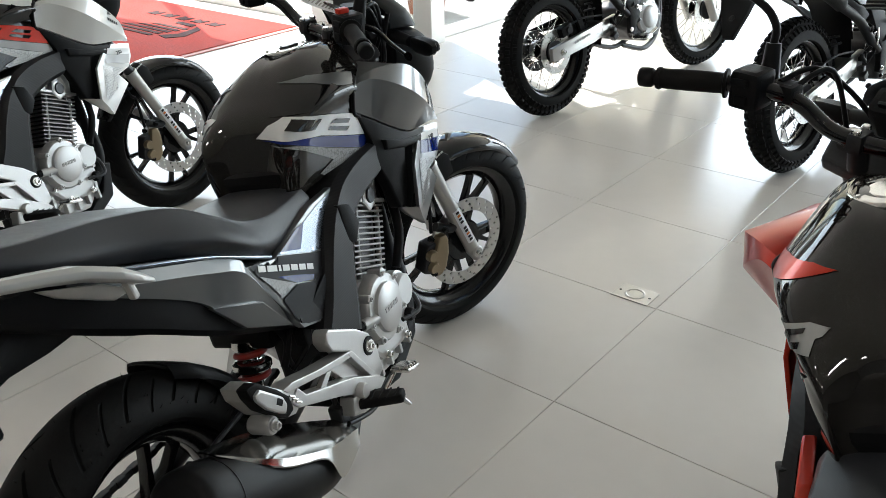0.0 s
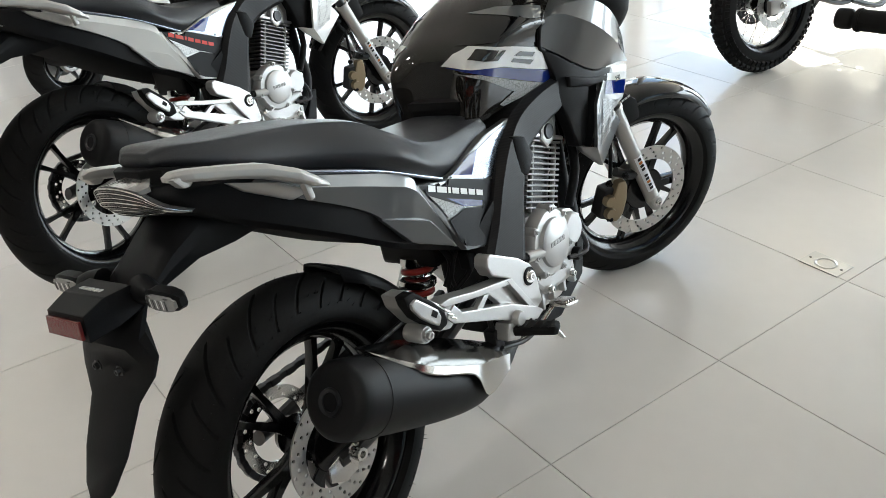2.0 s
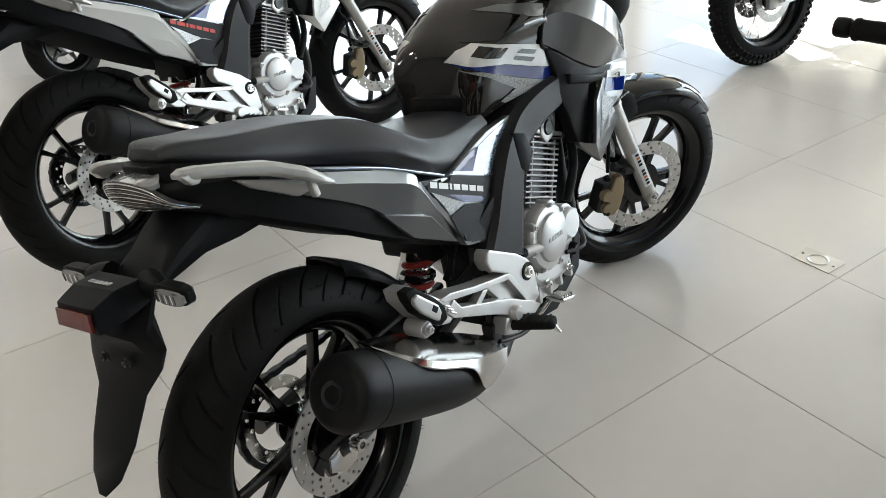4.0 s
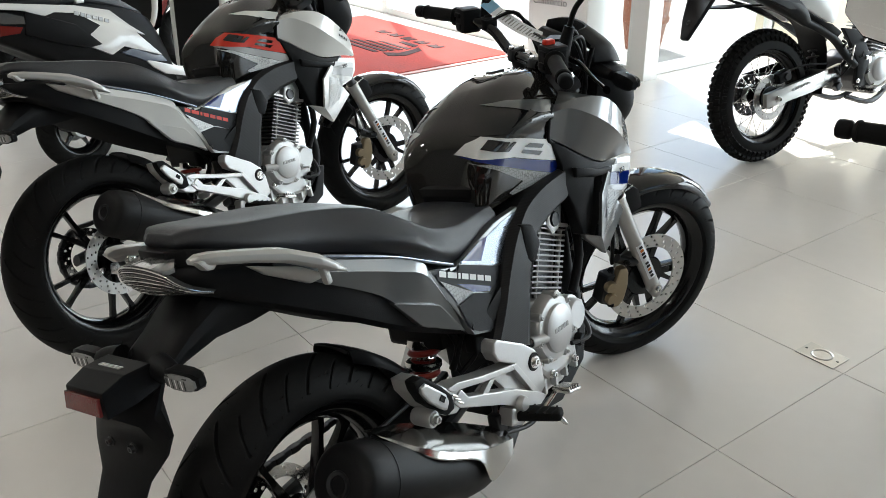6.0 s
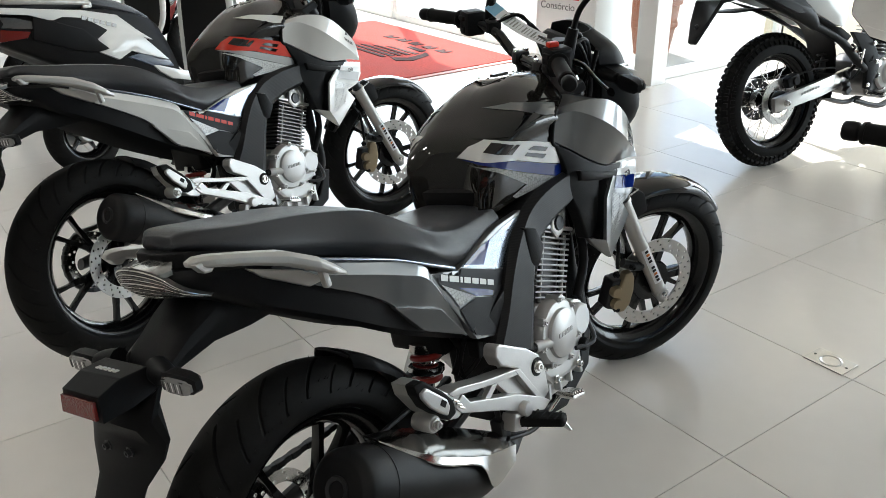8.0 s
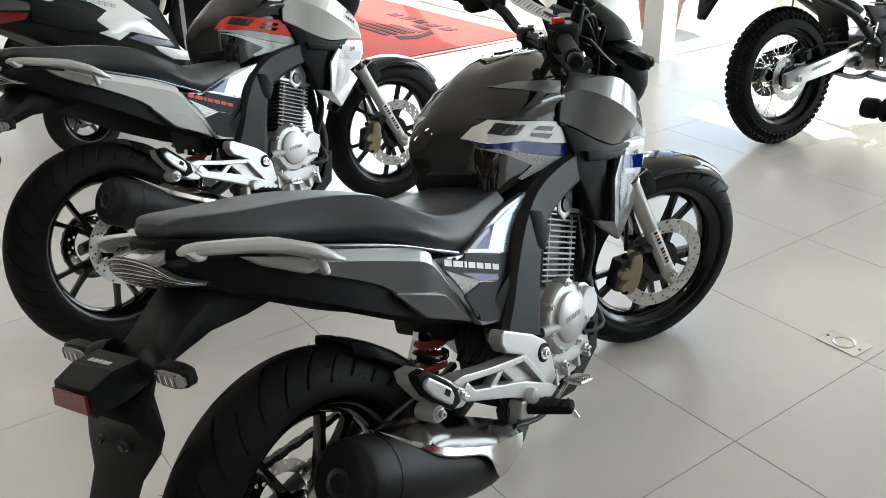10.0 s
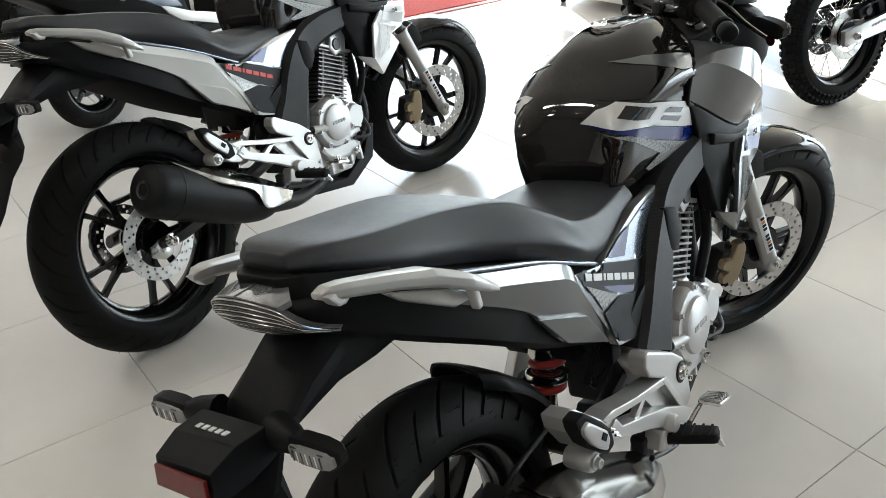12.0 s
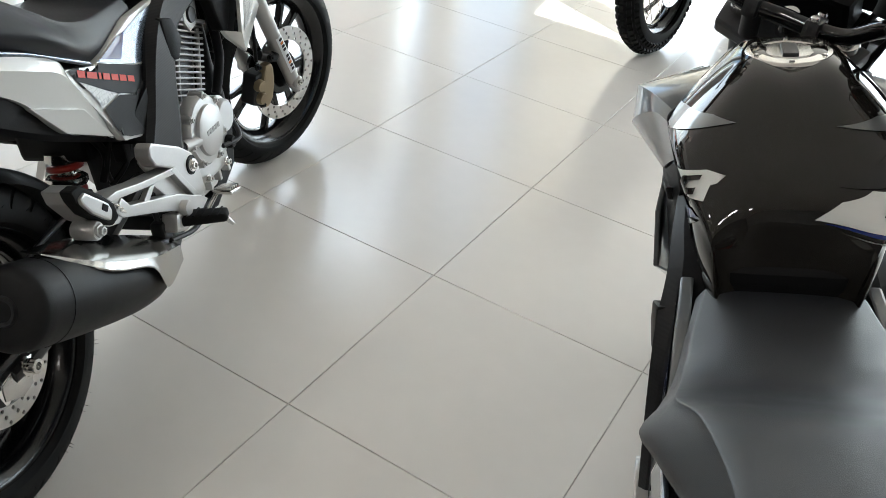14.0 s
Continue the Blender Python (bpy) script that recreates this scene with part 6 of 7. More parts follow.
def glazing(name, a, b, at_line, axis, n, label, z1=2.75):
    """A run of floor-to-lintel window: frame members and panes as parts."""
    win = new(name)
    tagged(win, label, "window", kind="structure")
    def member(lo, hi, nm="window_frame"):
        if axis == "y":
            lo, hi = (lo[1], lo[0], lo[2]), (hi[1], hi[0], hi[2])
        lo2, hi2 = [min(p, q) for p, q in zip(lo, hi)], [max(p, q) for p, q in zip(lo, hi)]
        part(nm, block([(p + q) / 2 for p, q in zip(lo2, hi2)], [q - p for p, q in zip(lo2, hi2)], 0.004), FRAME_WHITE, win)
    w = 0.03
    member((a, at_line, 0), (b, at_line + 0.06, 0.06), "window_sill")
    member((a, at_line, z1 - 0.06), (b, at_line + 0.06, z1))
    for i in range(n + 1):
        x = a + (b - a) * i / n
        member((x - w, at_line, 0.06), (x + w, at_line + 0.06, z1 - 0.06))
    for i in range(n):
        p, q = a + (b - a) * i / n + w, a + (b - a) * (i + 1) / n - w
        lo, hi = (p, at_line + 0.026, 0.06), (q, at_line + 0.034, z1 - 0.06)
        if axis == "y":
            lo, hi = (lo[1], lo[0], lo[2]), (hi[1], hi[0], hi[2])
        ob = part("pane", block([(s + e) / 2 for s, e in zip(lo, hi)], [e - s for s, e in zip(lo, hi)], 0), PANE, win)
        ob.visible_shadow = False
    return win


glazing("window_1", GLASS_Y + 0.12, 4.83, GLASS_X, "y", 1, "white-framed glass by the entrance", 2.75)
glazing("window_2", 4.895, Y1, GLASS_X, "y", 2, "white-framed glass beside the door")
glazing("window_3", GLASS_X + 0.12, 4.95, GLASS_Y, "x", 1, "white-framed shop window to the sunny pavement")
glazing("window_4", 0.25, 1.55, Y0 - 0.1, "x", 1, "tall white-framed window")
glazing("window_6", 2.65, 3.95, Y0 - 0.1, "x", 1, "tall white-framed window")
glazing("window_5", Y0, GLASS_Y, X1, "y", 5, "row of shop windows")
pillar = box_part("pillar", (3.42, 1.56, 0), (3.56, 1.70, H), FRAME_WHITE, 0.004, "white aluminium corner pillar")
box_part("trim", (2.2, 1.55, 0.0005), (3.42, 1.58, 0.003), FRAME_WHITE, 0.0, "thin pale metal strip in the floor")

# round fill lights over the aisle behind the row, added unseen to brighten it
for x in (-4.2, -2.2):
    for y in (-3.4, 1.0):
        light = new("fill_light")
        light.location = (x, y, H)
        tagged(light, "large round fill light added at the ceiling, out of view", "ceiling light", "ceiling lights")
        part("ring", moved(lathe([(0.160, 0.0), (0.190, 0.0), (0.187, 0.012), (0.165, 0.018)], 40, True), Matrix.Rotation(radians(-90), 4, "X")), FRAME_WHITE, light)
        part("diffuser", moved(lathe([(0, 0.014), (0.156, 0.011), (0.163, 0.002), (0, 0.002)], 40), Matrix.Rotation(radians(-90), 4, "X")), FILL_GLOW, light, "glowing white disc of the fill light")

# red mat with a dark print
rug = new("door_mat")
rug.location = (0, 0, 0)
tagged(rug, "red coir door mat with a dark printed emblem", "mat")
part("carpet", block((2.27, 3.80, 0.007), (2.0, 2.1, 0.012), 0.003), CARPET, rug)
for lo, hi in (((1.24, 2.70), (3.30, 2.75)), ((1.24, 4.85), (3.30, 4.90)), ((3.27, 2.75), (3.30, 4.85)), ((1.24, 2.75), (1.27, 4.85))):
    part("edge_strip", block(((lo[0] + hi[0]) / 2, (lo[1] + hi[1]) / 2, 0.004), (hi[0] - lo[0], hi[1] - lo[1], 0.008), 0.002), CARPET_EDGE, rug, "faded pink rubber edge")
def mat_print(pts):
    return panel([(x, y, 0.0165) for x, y in pts], 0.003, 1, 0, (0, 0, -1))
for i in range(5):
    d = 0.062 * i
    part("print_feather", mat_print([(2.46 + d, 3.42 - 0.02 * i), (2.50 + d, 3.42 - 0.02 * i), (2.49 + d, 4.10 - 0.10 * i), (2.46 + d, 4.16 - 0.10 * i)]), CARPET_DARK, rug)
part("print_feather", mat_print([(2.47, 3.24), (2.58, 3.16), (2.78, 3.24), (2.82, 3.34), (2.74, 3.30), (2.60, 3.27), (2.50, 3.36)]), CARPET_DARK, rug)
part("print_feather", mat_print([(2.80, 3.38), (2.86, 3.40), (2.86, 3.62), (2.81, 3.60)]), CARPET_DARK, rug)
for i in range(5):
    y = 4.12 - 0.19 * i
    part("print_bar", mat_print([(2.91, y), (3.00, y - 0.01), (3.00, y - 0.045), (2.955, y - 0.07), (3.00, y - 0.095), (3.00, y - 0.13), (2.91, y - 0.12)]), CARPET_DARK, rug)

# display totem on castors
totem = new("display_totem")
tagged(totem, "white display totem on castors with grey and red lettering", "display stand")
TM = Matrix.Translation((3.378, 2.185, 0)) @ Matrix.Rotation(radians(10), 4, "Z")
totem.matrix_world = TM
part("body", block((0, 0, 0.90), (0.45, 0.50, 1.6), 0.012), TOTEM, totem)
part("base", block((0, 0, 0.085), (0.5, 0.58, 0.05), 0.012), TOTEM, totem)
for x in (-0.2, 0.2):
    for y in (-0.24, 0.24):
        part("castor", moved(lathe([(0, -0.012), (0.026, -0.012), (0.03, -0.008), (0.03, 0.008), (0.026, 0.012), (0, 0.012)], 20), at(x, y, 0.03)), RUBBER, totem, "small black castor")
        part("castor_fork", block((x, y, 0.052), (0.02, 0.034, 0.02), 0.003), DARK_METAL, totem)

for j in range(5):
    part("brand_bar", block((-0.2265, 0.185 - 0.068 * j, 0.565), (0.003, 0.052, 0.075), 0.0008), RED_INK, totem)
word = text_at("word", "Consórcio", 0.068, TOTEM_INK, totem, Vector((0, 0, 0)), -1)
word.matrix_local = Matrix.Translation((-0.2262, 0.212, 0.455)) @ Matrix.Rotation(radians(-90), 4, "Z") @ Matrix.Rotation(radians(90), 4, "X")
# floor socket cover
socket = new("floor_socket")
socket.matrix_world = Matrix.Translation((1.24, -1.105, 0)) @ Matrix.Rotation(0, 4, "Z")
tagged(socket, "small steel floor socket cover set in a tile", "floor socket")
part("plate", block((0, 0, 0.0015), (0.09, 0.13, 0.004), 0.001), BRUSHED, socket)
part("lid", moved(lathe([(0.026, 0.0045), (0.030, 0.006), (0.034, 0.0045), (0.034, 0.002), (0.026, 0.002)], 32, True), Matrix.Rotation(radians(90), 4, "X")), BRUSHED, socket)
for s in (1, -1):
    part("screw", moved(lathe([(0, 0.0048), (0.004, 0.0045), (0.005, 0.003), (0, 0.003)], 10), at(0, s * 0.052, 0) @ Matrix.Rotation(radians(90), 4, "X")), DARK_METAL, socket)

# terracotta planters outside
def planter(x, y, s):
    p = new("plant_pot")
    p.matrix_world = Matrix.Translation((x, y, -0.04)) @ Matrix.Scale(s, 4)
    tagged(p, "tall terracotta pot standing outside the glass", "plant pot", "")
    part("pot", moved(lathe([(0, 0), (0.15, 0), (0.19, 0.25), (0.21, 0.42), (0.23, 0.43), (0.235, 0.5), (0.21, 0.5), (0.19, 0.44), (0, 0.43)], 40), Matrix.Rotation(radians(90), 4, "X")), TERRACOTTA, p)
    part("band", moved(lathe([(0.195, 0.23), (0.205, 0.24), (0.208, 0.27), (0.2, 0.29), (0.19, 0.26)], 40, True), Matrix.Rotation(radians(90), 4, "X")), TERRACOTTA, p)
    return p


planter(4.38, 2.41, 0.92)


# ---- the motorcycles ----
def stand_at(x, y, heading, lean):
    return Matrix.Translation((x, y, 0.001)) @ Matrix.Rotation(radians(heading), 4, "Z") @ Matrix.Rotation(radians(-lean), 4, "X")


GREY_SCHEME = (WHITE_INK, BLUE_INK, WHITE_INK, PAINT_GREY, HEX_GREY, PAINT_GREY)
WHITE_SCHEME = (RED_INK, GREY_INK, RED_INK, PAINT_WHITE, HEX_WHITE, PAINT_WHITE)
RED_SCHEME = (GREY_INK, RED_INK, RED_INK, PAINT_RED, HEX_GREY, PAINT_RED)
motorcycle(stand_at(-0.535, -1.163, 17.3, 12.5), 32, PAINT_GREY, GREY_SCHEME, "graphite grey and black street motorcycle leaning on its side stand")
motorcycle(stand_at(-0.492, 0.230, 20.0, 11.8), 20, PAINT_WHITE, WHITE_SCHEME, "white and black street motorcycle leaning on its side stand")
red_bike = motorcycle(stand_at(-0.579, -2.436, 16.7, 13.9), 31.5, PAINT_RED, RED_SCHEME, "red and black street motorcycle leaning on its side stand")


# ---- paper tag on the grey motorcycle's handlebar ----
tag = new("paper_tag")
tag.matrix_world = stand_at(-0.535, -1.163, 17.3, 12.5) @ steer(32)
tagged(tag, "white printed paper tag taped along the handlebar", "tag")
TAG_A, TAG_B = Vector((0.985, 0.205, 1.083)), Vector((1.060, 0.0, 1.018))


def tag_piece(t0, t1, w0, w1, lift=0.0):
    """A length of the tag between two shares of its run and of its width."""
    along, wide = TAG_B - TAG_A, Vector((0.032, 0.006, 0.014))
    up = along.cross(wide).normalized() * (0.0012 + lift)
    up = -up if up.z < 0 else up
    sag = lambda t: Vector((0, 0, -0.012 * math.sin(math.pi * t)))
    rows = [[TAG_A + along * t + wide * w + up + sag(t) for w in (w0, w1)] for t in [t0 + (t1 - t0) * k / 6 for k in range(7)]]
    bm = bmesh.new()
    skin(bm, [r + [q - up * 0.5 for q in reversed(r)] for r in rows], True)
    return finish(bm)


part("paper", tag_piece(0.12, 1.0, 0, 1), PAPER, tag)
part("tape", tag_piece(0.0, 0.16, 0.02, 1.02, 0.0008), PAPER_BLUE, tag, "light blue tape")
tag_rng = random.Random(3)
for k in range(16):
    t = 0.22 + 0.045 * k
    part("print_bar", tag_piece(t, t + tag_rng.uniform(0.008, 0.026), 0.2, 0.8 if k < 11 else 0.5, 0.0006), GREY_INK, tag)


# ---- trail motorcycles ----
def knobby_bm(R, w, rim, n, rows):
    """A trail tyre: a round carcass with separate tread blocks."""
    prof = []
    for j in range(17):
        u = -1 + j / 8
        a = u * radians(98)
        prof.append((R - 0.009 - (R - 0.009 - rim) * (1 - math.cos(min(abs(a), radians(90)))) * (0.92 if abs(u) < 0.93 else 1.0), w * 0.93 * math.sin(a)))
    bms = [lathe(prof, 96, True)]
    for k in range(n):
        for i, u in enumerate(rows):
            ang = u * radians(62)
            a = 2 * math.pi * (k + (0.5 if i % 2 else 0.0)) / n
            rr = R - 0.0085 - (R - rim) * (1 - math.cos(ang)) * 0.75
            size = (0.015, w * 0.43, 2 * math.pi * R / n * (0.56 if abs(u) > 0.6 else 0.66))
            b = bmesh.new()
            bmesh.ops.create_cube(b, size=1)
            bmesh.ops.scale(b, vec=size, verts=b.verts)
            for v in b.verts:
                if v.co.x > 0:
                    v.co.y *= 0.82
                    v.co.z *= 0.84
            bmesh.ops.transform(b, matrix=Matrix.Rotation(-a, 4, "Y") @ Matrix.Translation((rr, w * 0.90 * math.sin(ang), 0)) @ Matrix.Rotation(ang * 0.9, 4, "Z"), verts=b.verts)
            bms.append(b)
    return join(*bms)


def wire_wheel(bike, name, c, R, w, rim, disc, m):
    hub = part(name, cached(name + "_t_hub", lambda: lathe([(0, -0.055), (0.022, -0.055), (0.045, -0.045), (0.048, -0.036), (0.028, -0.028), (0.026, 0.028), (0.048, 0.036), (0.045, 0.045), (0.022, 0.055), (0, 0.055)], 28)), RIM_BLACK, bike, "wire-spoked trail wheel", m=m @ Matrix.Translation(c))
    part("tyre", cached(name + "_t_tyre", lambda: knobby_bm(R, w, rim + 0.004, 58, (-1, -0.5, 0.0, 0.5, 1))), RUBBER, hub, "knobbly black trail tyre")
    part("rim", cached(name + "_t_rim", lambda: rim_bm(rim, w * 0.62)), RIM_BLACK, hub)
    for k in range(36):
        s, lean = (1 if k % 2 else -1), (1 if (k // 2) % 2 else -1)
        a = 2 * math.pi * k / 36
        def one():
            return tube([(0.044 * math.cos(lean * 0.75), s * 0.038, 0.044 * math.sin(lean * 0.75)), ((rim - 0.022), s * 0.006, 0)], 0.0017, 6, 1)
        part("spoke", cached(f"{name}_t_spoke{s}{lean}", one), STEEL, hub, m=Matrix.Rotation(a, 4, "Y"))
    part("brake_disc", cached(name + "_t_disc", lambda: disc_bm(disc * 0.68, disc, 0.002, 48, 3)), BRUSHED, hub, "drilled steel brake disc", m=at(0, -0.066, 0))
    part("disc_carrier", cached(name + "_t_car", lambda: lathe([(0.02, -0.004), (disc * 0.50, -0.004), (disc * 0.50, 0.002), (0.02, 0.004)], 30, True)), DARK_METAL, hub, m=at(0, -0.062, 0))
    return hub


T_REAR, T_FRONT = Vector((0, 0, 0.325)), Vector((1.36, 0, 0.335))


def trail_bike(pose_m, turn, label, panel_paint):
    """A tall trail motorcycle on its stand."""
    bike = new("trail_motorcycle")
    bike.matrix_world = pose_m
    tagged(bike, label, "motorcycle", "trail motorcycles")
    foot, rake = Vector((1.36 + 0.11, 0, 0)), radians(27)
    axis = Vector((-math.sin(rake), 0, math.cos(rake)))
    st = Matrix.Translation(foot) @ Matrix.Rotation(radians(-turn), 4, axis) @ Matrix.Translation(-foot)
    P = lambda up, ah, y: tuple(foot + axis * up + Vector((math.cos(rake), 0, math.sin(rake))) * ah + Vector((0, y, 0)))
    rear = wire_wheel(bike, "rear_wheel", T_REAR, 0.325, 0.056, 0.226, 0.11, Matrix())
    wire_wheel(bike, "front_wheel", T_FRONT, 0.335, 0.046, 0.25, 0.12, st)
    part("sprocket", cached("t_spr", lambda: disc_bm(0.055, 0.092, 0.003, 40, 2)), DARK_METAL, rear, m=at(0, 0.07, 0))
    arm = part("swing_arm", cached("t_arm", lambda: join(*[panel([(-0.075, s * 0.112, 0.352), (-0.07, s * 0.112, 0.284), (-0.02, s * 0.112, 0.288), (0.25, s * 0.10, 0.322), (0.46, s * 0.085, 0.368), (0.47, s * 0.085, 0.44), (0.25, s * 0.10, 0.404)], 0.026, 1, 0.006, (0, -s, 0)) for s in (1, -1)], block((0.36, 0, 0.39), (0.06, 0.19, 0.06), 0.01))), BRUSHED, bike, "bare aluminium swing arm")
    for i in range(7):
        part("arm_bar", cached(f"t_armb{i}", lambda: block((0.105 + 0.019 * i, -0.1085 + 0.0003 * i, 0.353 + 0.0035 * i), (0.013, 0.0015, 0.012), 0.0004, Matrix.Rotation(-0.2, 4, "Y"))), GREY_INK, arm)
    part("axle_nut", cached("t_nut", lambda: moved(bolt_bm(0.012, 0.018), Matrix.Rotation(radians(180), 4, "X"))), STEEL, arm, m=at(0, -0.112, 0.322))
    part("chain", cached("t_chain", lambda: chain_bm()), DARK_METAL, rear, "dark chain", m=at(0, 0.07, 0))
    part("chain_guard", cached("t_guard", lambda: panel([(-0.05, 0.085, 0.43), (0.2, 0.085, 0.465), (0.40, 0.085, 0.47), (0.40, 0.085, 0.43), (0.1, 0.085, 0.42)], 0.012, 1, 0.003)), BLACK_PLASTIC, bike)
    part("rear_caliper", cached("t_cal", lambda: join(block((0.06, -0.075, 0.42), (0.08, 0.05, 0.05), 0.01, Matrix.Rotation(-0.3, 4, "Y")), lathe_at([(0, -0.01), (0.018, -0.01), (0.02, 0), (0, 0)], (0.07, -0.1, 0.42), (0, 1, 0)), tube([(0.09, -0.08, 0.44), (0.2, -0.09, 0.46), (0.35, -0.09, 0.45)], 0.005, 8))), BLACK_PLASTIC, bike)
    part("mud_flap", cached("t_mud", lambda: sheet([[(0.335 + 0.02, y, 0.52), (0.365, y, 0.44), (0.355, y, 0.36), (0.34, y, 0.30)] for y in (-0.075, -0.04, 0.04, 0.075)], 0.006, 1, 2, 2, (1, 0, 0))), BLACK_PLASTIC, bike)
    part("inner_fender", cached("t_inner", lambda: sheet([[(0.355, y, 0.50), (0.32, y, 0.60), (0.24, y, 0.68), (0.05, y, 0.745), (-0.15, y, 0.765), (-0.32, y, 0.765)] for y in (-0.085, -0.05, 0.05, 0.085)], 0.008, 1, 2, 3, (0, 0, 1))), BLACK_PLASTIC, bike, "black rear mudguard")
    flap = part("plate_holder", cached("t_flap", lambda: panel([(-0.32, -0.075, 0.83), (-0.40, -0.08, 0.83), (-0.455, -0.055, 0.735), (-0.50, -0.02, 0.648), (-0.50, 0.02, 0.648), (-0.455, 0.055, 0.735), (-0.40, 0.08, 0.83), (-0.32, 0.075, 0.83)], 0.022, 1, 0.006, (0.85, 0, -0.5))), BLACK_PLASTIC, bike, "black plate holder flap")
    part("plate_bolt", cached("t_fb", lambda: moved(bolt_bm(0.009, 0.012), Matrix.Rotation(radians(90), 4, "Z"))), DARK_METAL, flap, m=at(-0.462, 0, 0.715))
    part("tail_lamp", cached("t_lamp", lambda: block((-0.37, 0, 0.87), (0.07, 0.12, 0.05), 0.015)), RED_LENS, bike, "red tail lamp")
    part("muffler", cached("t_muf", lambda: tube([(-0.27, -0.135, 0.872), (-0.255, -0.135, 0.866), (-0.15, -0.135, 0.825), (0.06, -0.13, 0.735), (0.15, -0.12, 0.67)], [0.03, 0.042, 0.048, 0.045, 0.026], 20, 3)), MUFFLER_BLACK, bike, "matt black muffler")
    part("muffler_shield", cached("t_msh", lambda: panel([(-0.28, -0.180, 0.915), (0.02, -0.178, 0.795), (0.10, -0.165, 0.735), (-0.03, -0.184, 0.742), (-0.19, -0.186, 0.808), (-0.26, -0.184, 0.850)], 0.012, 1, 0.004, (0, 1, 0))), BLACK_PLASTIC, bike)
    part("exhaust_pipe", cached("t_pipe", lambda: tube([(0.14, -0.12, 0.675), (0.35, -0.11, 0.58), (0.5, -0.12, 0.44), (0.72, -0.1, 0.36), (0.86, -0.06, 0.42), (0.86, -0.03, 0.52)], 0.02, 12, 4)), MUFFLER_BLACK, bike)
    for s in (1, -1):
        part("side_panel", cached(f"t_side{s}", lambda: panel([(-0.28, 0.10, 0.87), (0.10, 0.125, 0.86), (0.36, 0.13, 0.83), (0.345, 0.145, 0.70), (0.315, 0.147, 0.650), (0.27, 0.147, 0.66), (0.10, 0.14, 0.745), (-0.1, 0.12, 0.80)], 0.02, s, 0.006)), panel_paint, bike, "white side panel")
        part("lower_panel", cached(f"t_low{s}", lambda: panel([(-0.18, 0.112, 0.81), (0.10, 0.137, 0.742), (0.27, 0.143, 0.657), (0.31, 0.143, 0.648), (0.40, 0.13, 0.60), (0.37, 0.12, 0.565), (0.22, 0.12, 0.655), (0.02, 0.115, 0.735)], 0.02, s, 0.006)), BLACK_PLASTIC, bike, "black lower side panel")
        part("frame_plate", cached(f"t_fr{s}", lambda: panel([(0.40, 0.135, 0.62), (0.52, 0.14, 0.60), (0.585, 0.142, 0.50), (0.60, 0.142, 0.43), (0.545, 0.14, 0.32), (0.515, 0.138, 0.33), (0.515, 0.138, 0.44), (0.47, 0.13, 0.54)], 0.025, s, 0.006)), BLACK_PLASTIC, bike, "dark frame plate")
        part("footpeg", cached(f"t_peg{s}", lambda: join(block((0.53, s * 0.20, 0.315), (0.05, 0.10, 0.022), 0.005), tube([(0.50, s * 0.15, 0.32), (0.62, s * 0.165, 0.30), (0.70, s * 0.17, 0.33)], 0.009, 8))), STEEL, bike, "steel footpeg")
        part("tank_shroud", cached(f"t_shr{s}", lambda: panel([(0.62, 0.15, 0.84), (0.70, 0.2, 0.90), (0.95, 0.21, 0.90), (1.08, 0.19, 0.84), (1.0, 0.2, 0.72), (0.86, 0.19, 0.60), (0.80, 0.17, 0.70)], 0.025, s, 0.008)), panel_paint, bike, "white tank shroud")
        part("fork_leg", cached(f"t_leg{s}", lambda: tube([P(0.28, 0.05, s * 0.095), P(0.31, 0.05, s * 0.095), P(0.62, 0.05, s * 0.095), P(0.64, 0.05, s * 0.095)], [0.02, 0.026, 0.026, 0.03], 16, 3)), FORK_GREY, bike, "grey fork leg", m=st)
        part("fork_gaiter", cached(f"t_gai{s}", lambda: join(tube([P(0.64, 0.05, s * 0.095), P(1.02, 0.05, s * 0.095)], 0.022, 14, 1), *[lathe_at([(0.02, -0.006), (0.034, 0), (0.02, 0.006)], P(0.66 + 0.016 * i, 0.05, s * 0.095), axis, True) for i in range(12)])), RUBBER, bike, m=st)
    part("shock_absorber", cached("t_shock", lambda: join(tube([(0.36, 0, 0.42), (0.42, 0, 0.70)], 0.02, 12, 1), tube([(0.365 + 0.05 * t / 6 + 0.035 * math.cos(2 * math.pi * t), 0.035 * math.sin(2 * math.pi * t), 0.46 + 0.2 * t / 6) for t in [i / 8 for i in range(49)]], 0.006, 8, 1))), DARK_METAL, bike)
    case = part("crankcase", cached("t_case", lambda: slab([(0.52, 0.36), (0.56, 0.29), (0.68, 0.26), (0.80, 0.28), (0.84, 0.38), (0.78, 0.46), (0.62, 0.49), (0.54, 0.45)], -0.115, 0.12, 0.02)), DARK_METAL, bike, "dark engine case")
    for s in (1, -1):
        turn_s = Matrix.Translation((0.69, s * 0.115, 0.39)) @ Matrix.Rotation(0 if s < 0 else math.pi, 4, "X")
        part("side_case_cover", cached("t_cover", lambda: lathe([(0, -0.034), (0.05, -0.034), (0.058, -0.028), (0.06, -0.02), (0.084, -0.016), (0.09, -0.006), (0.09, 0.01), (0, 0.01)], 40)), COVER_ALU, case, "silver round engine cover", m=turn_s)
        for d in range(6):
            part("case_bolt", cached("t_cbolt", lambda: moved(bolt_bm(0.006, 0.010), Matrix.Rotation(radians(180), 4, "X"))), STEEL, case, m=turn_s @ at(0.082 * math.cos(d * 1.047), -0.012, 0.082 * math.sin(d * 1.047)))
    link_rng = random.Random(11)
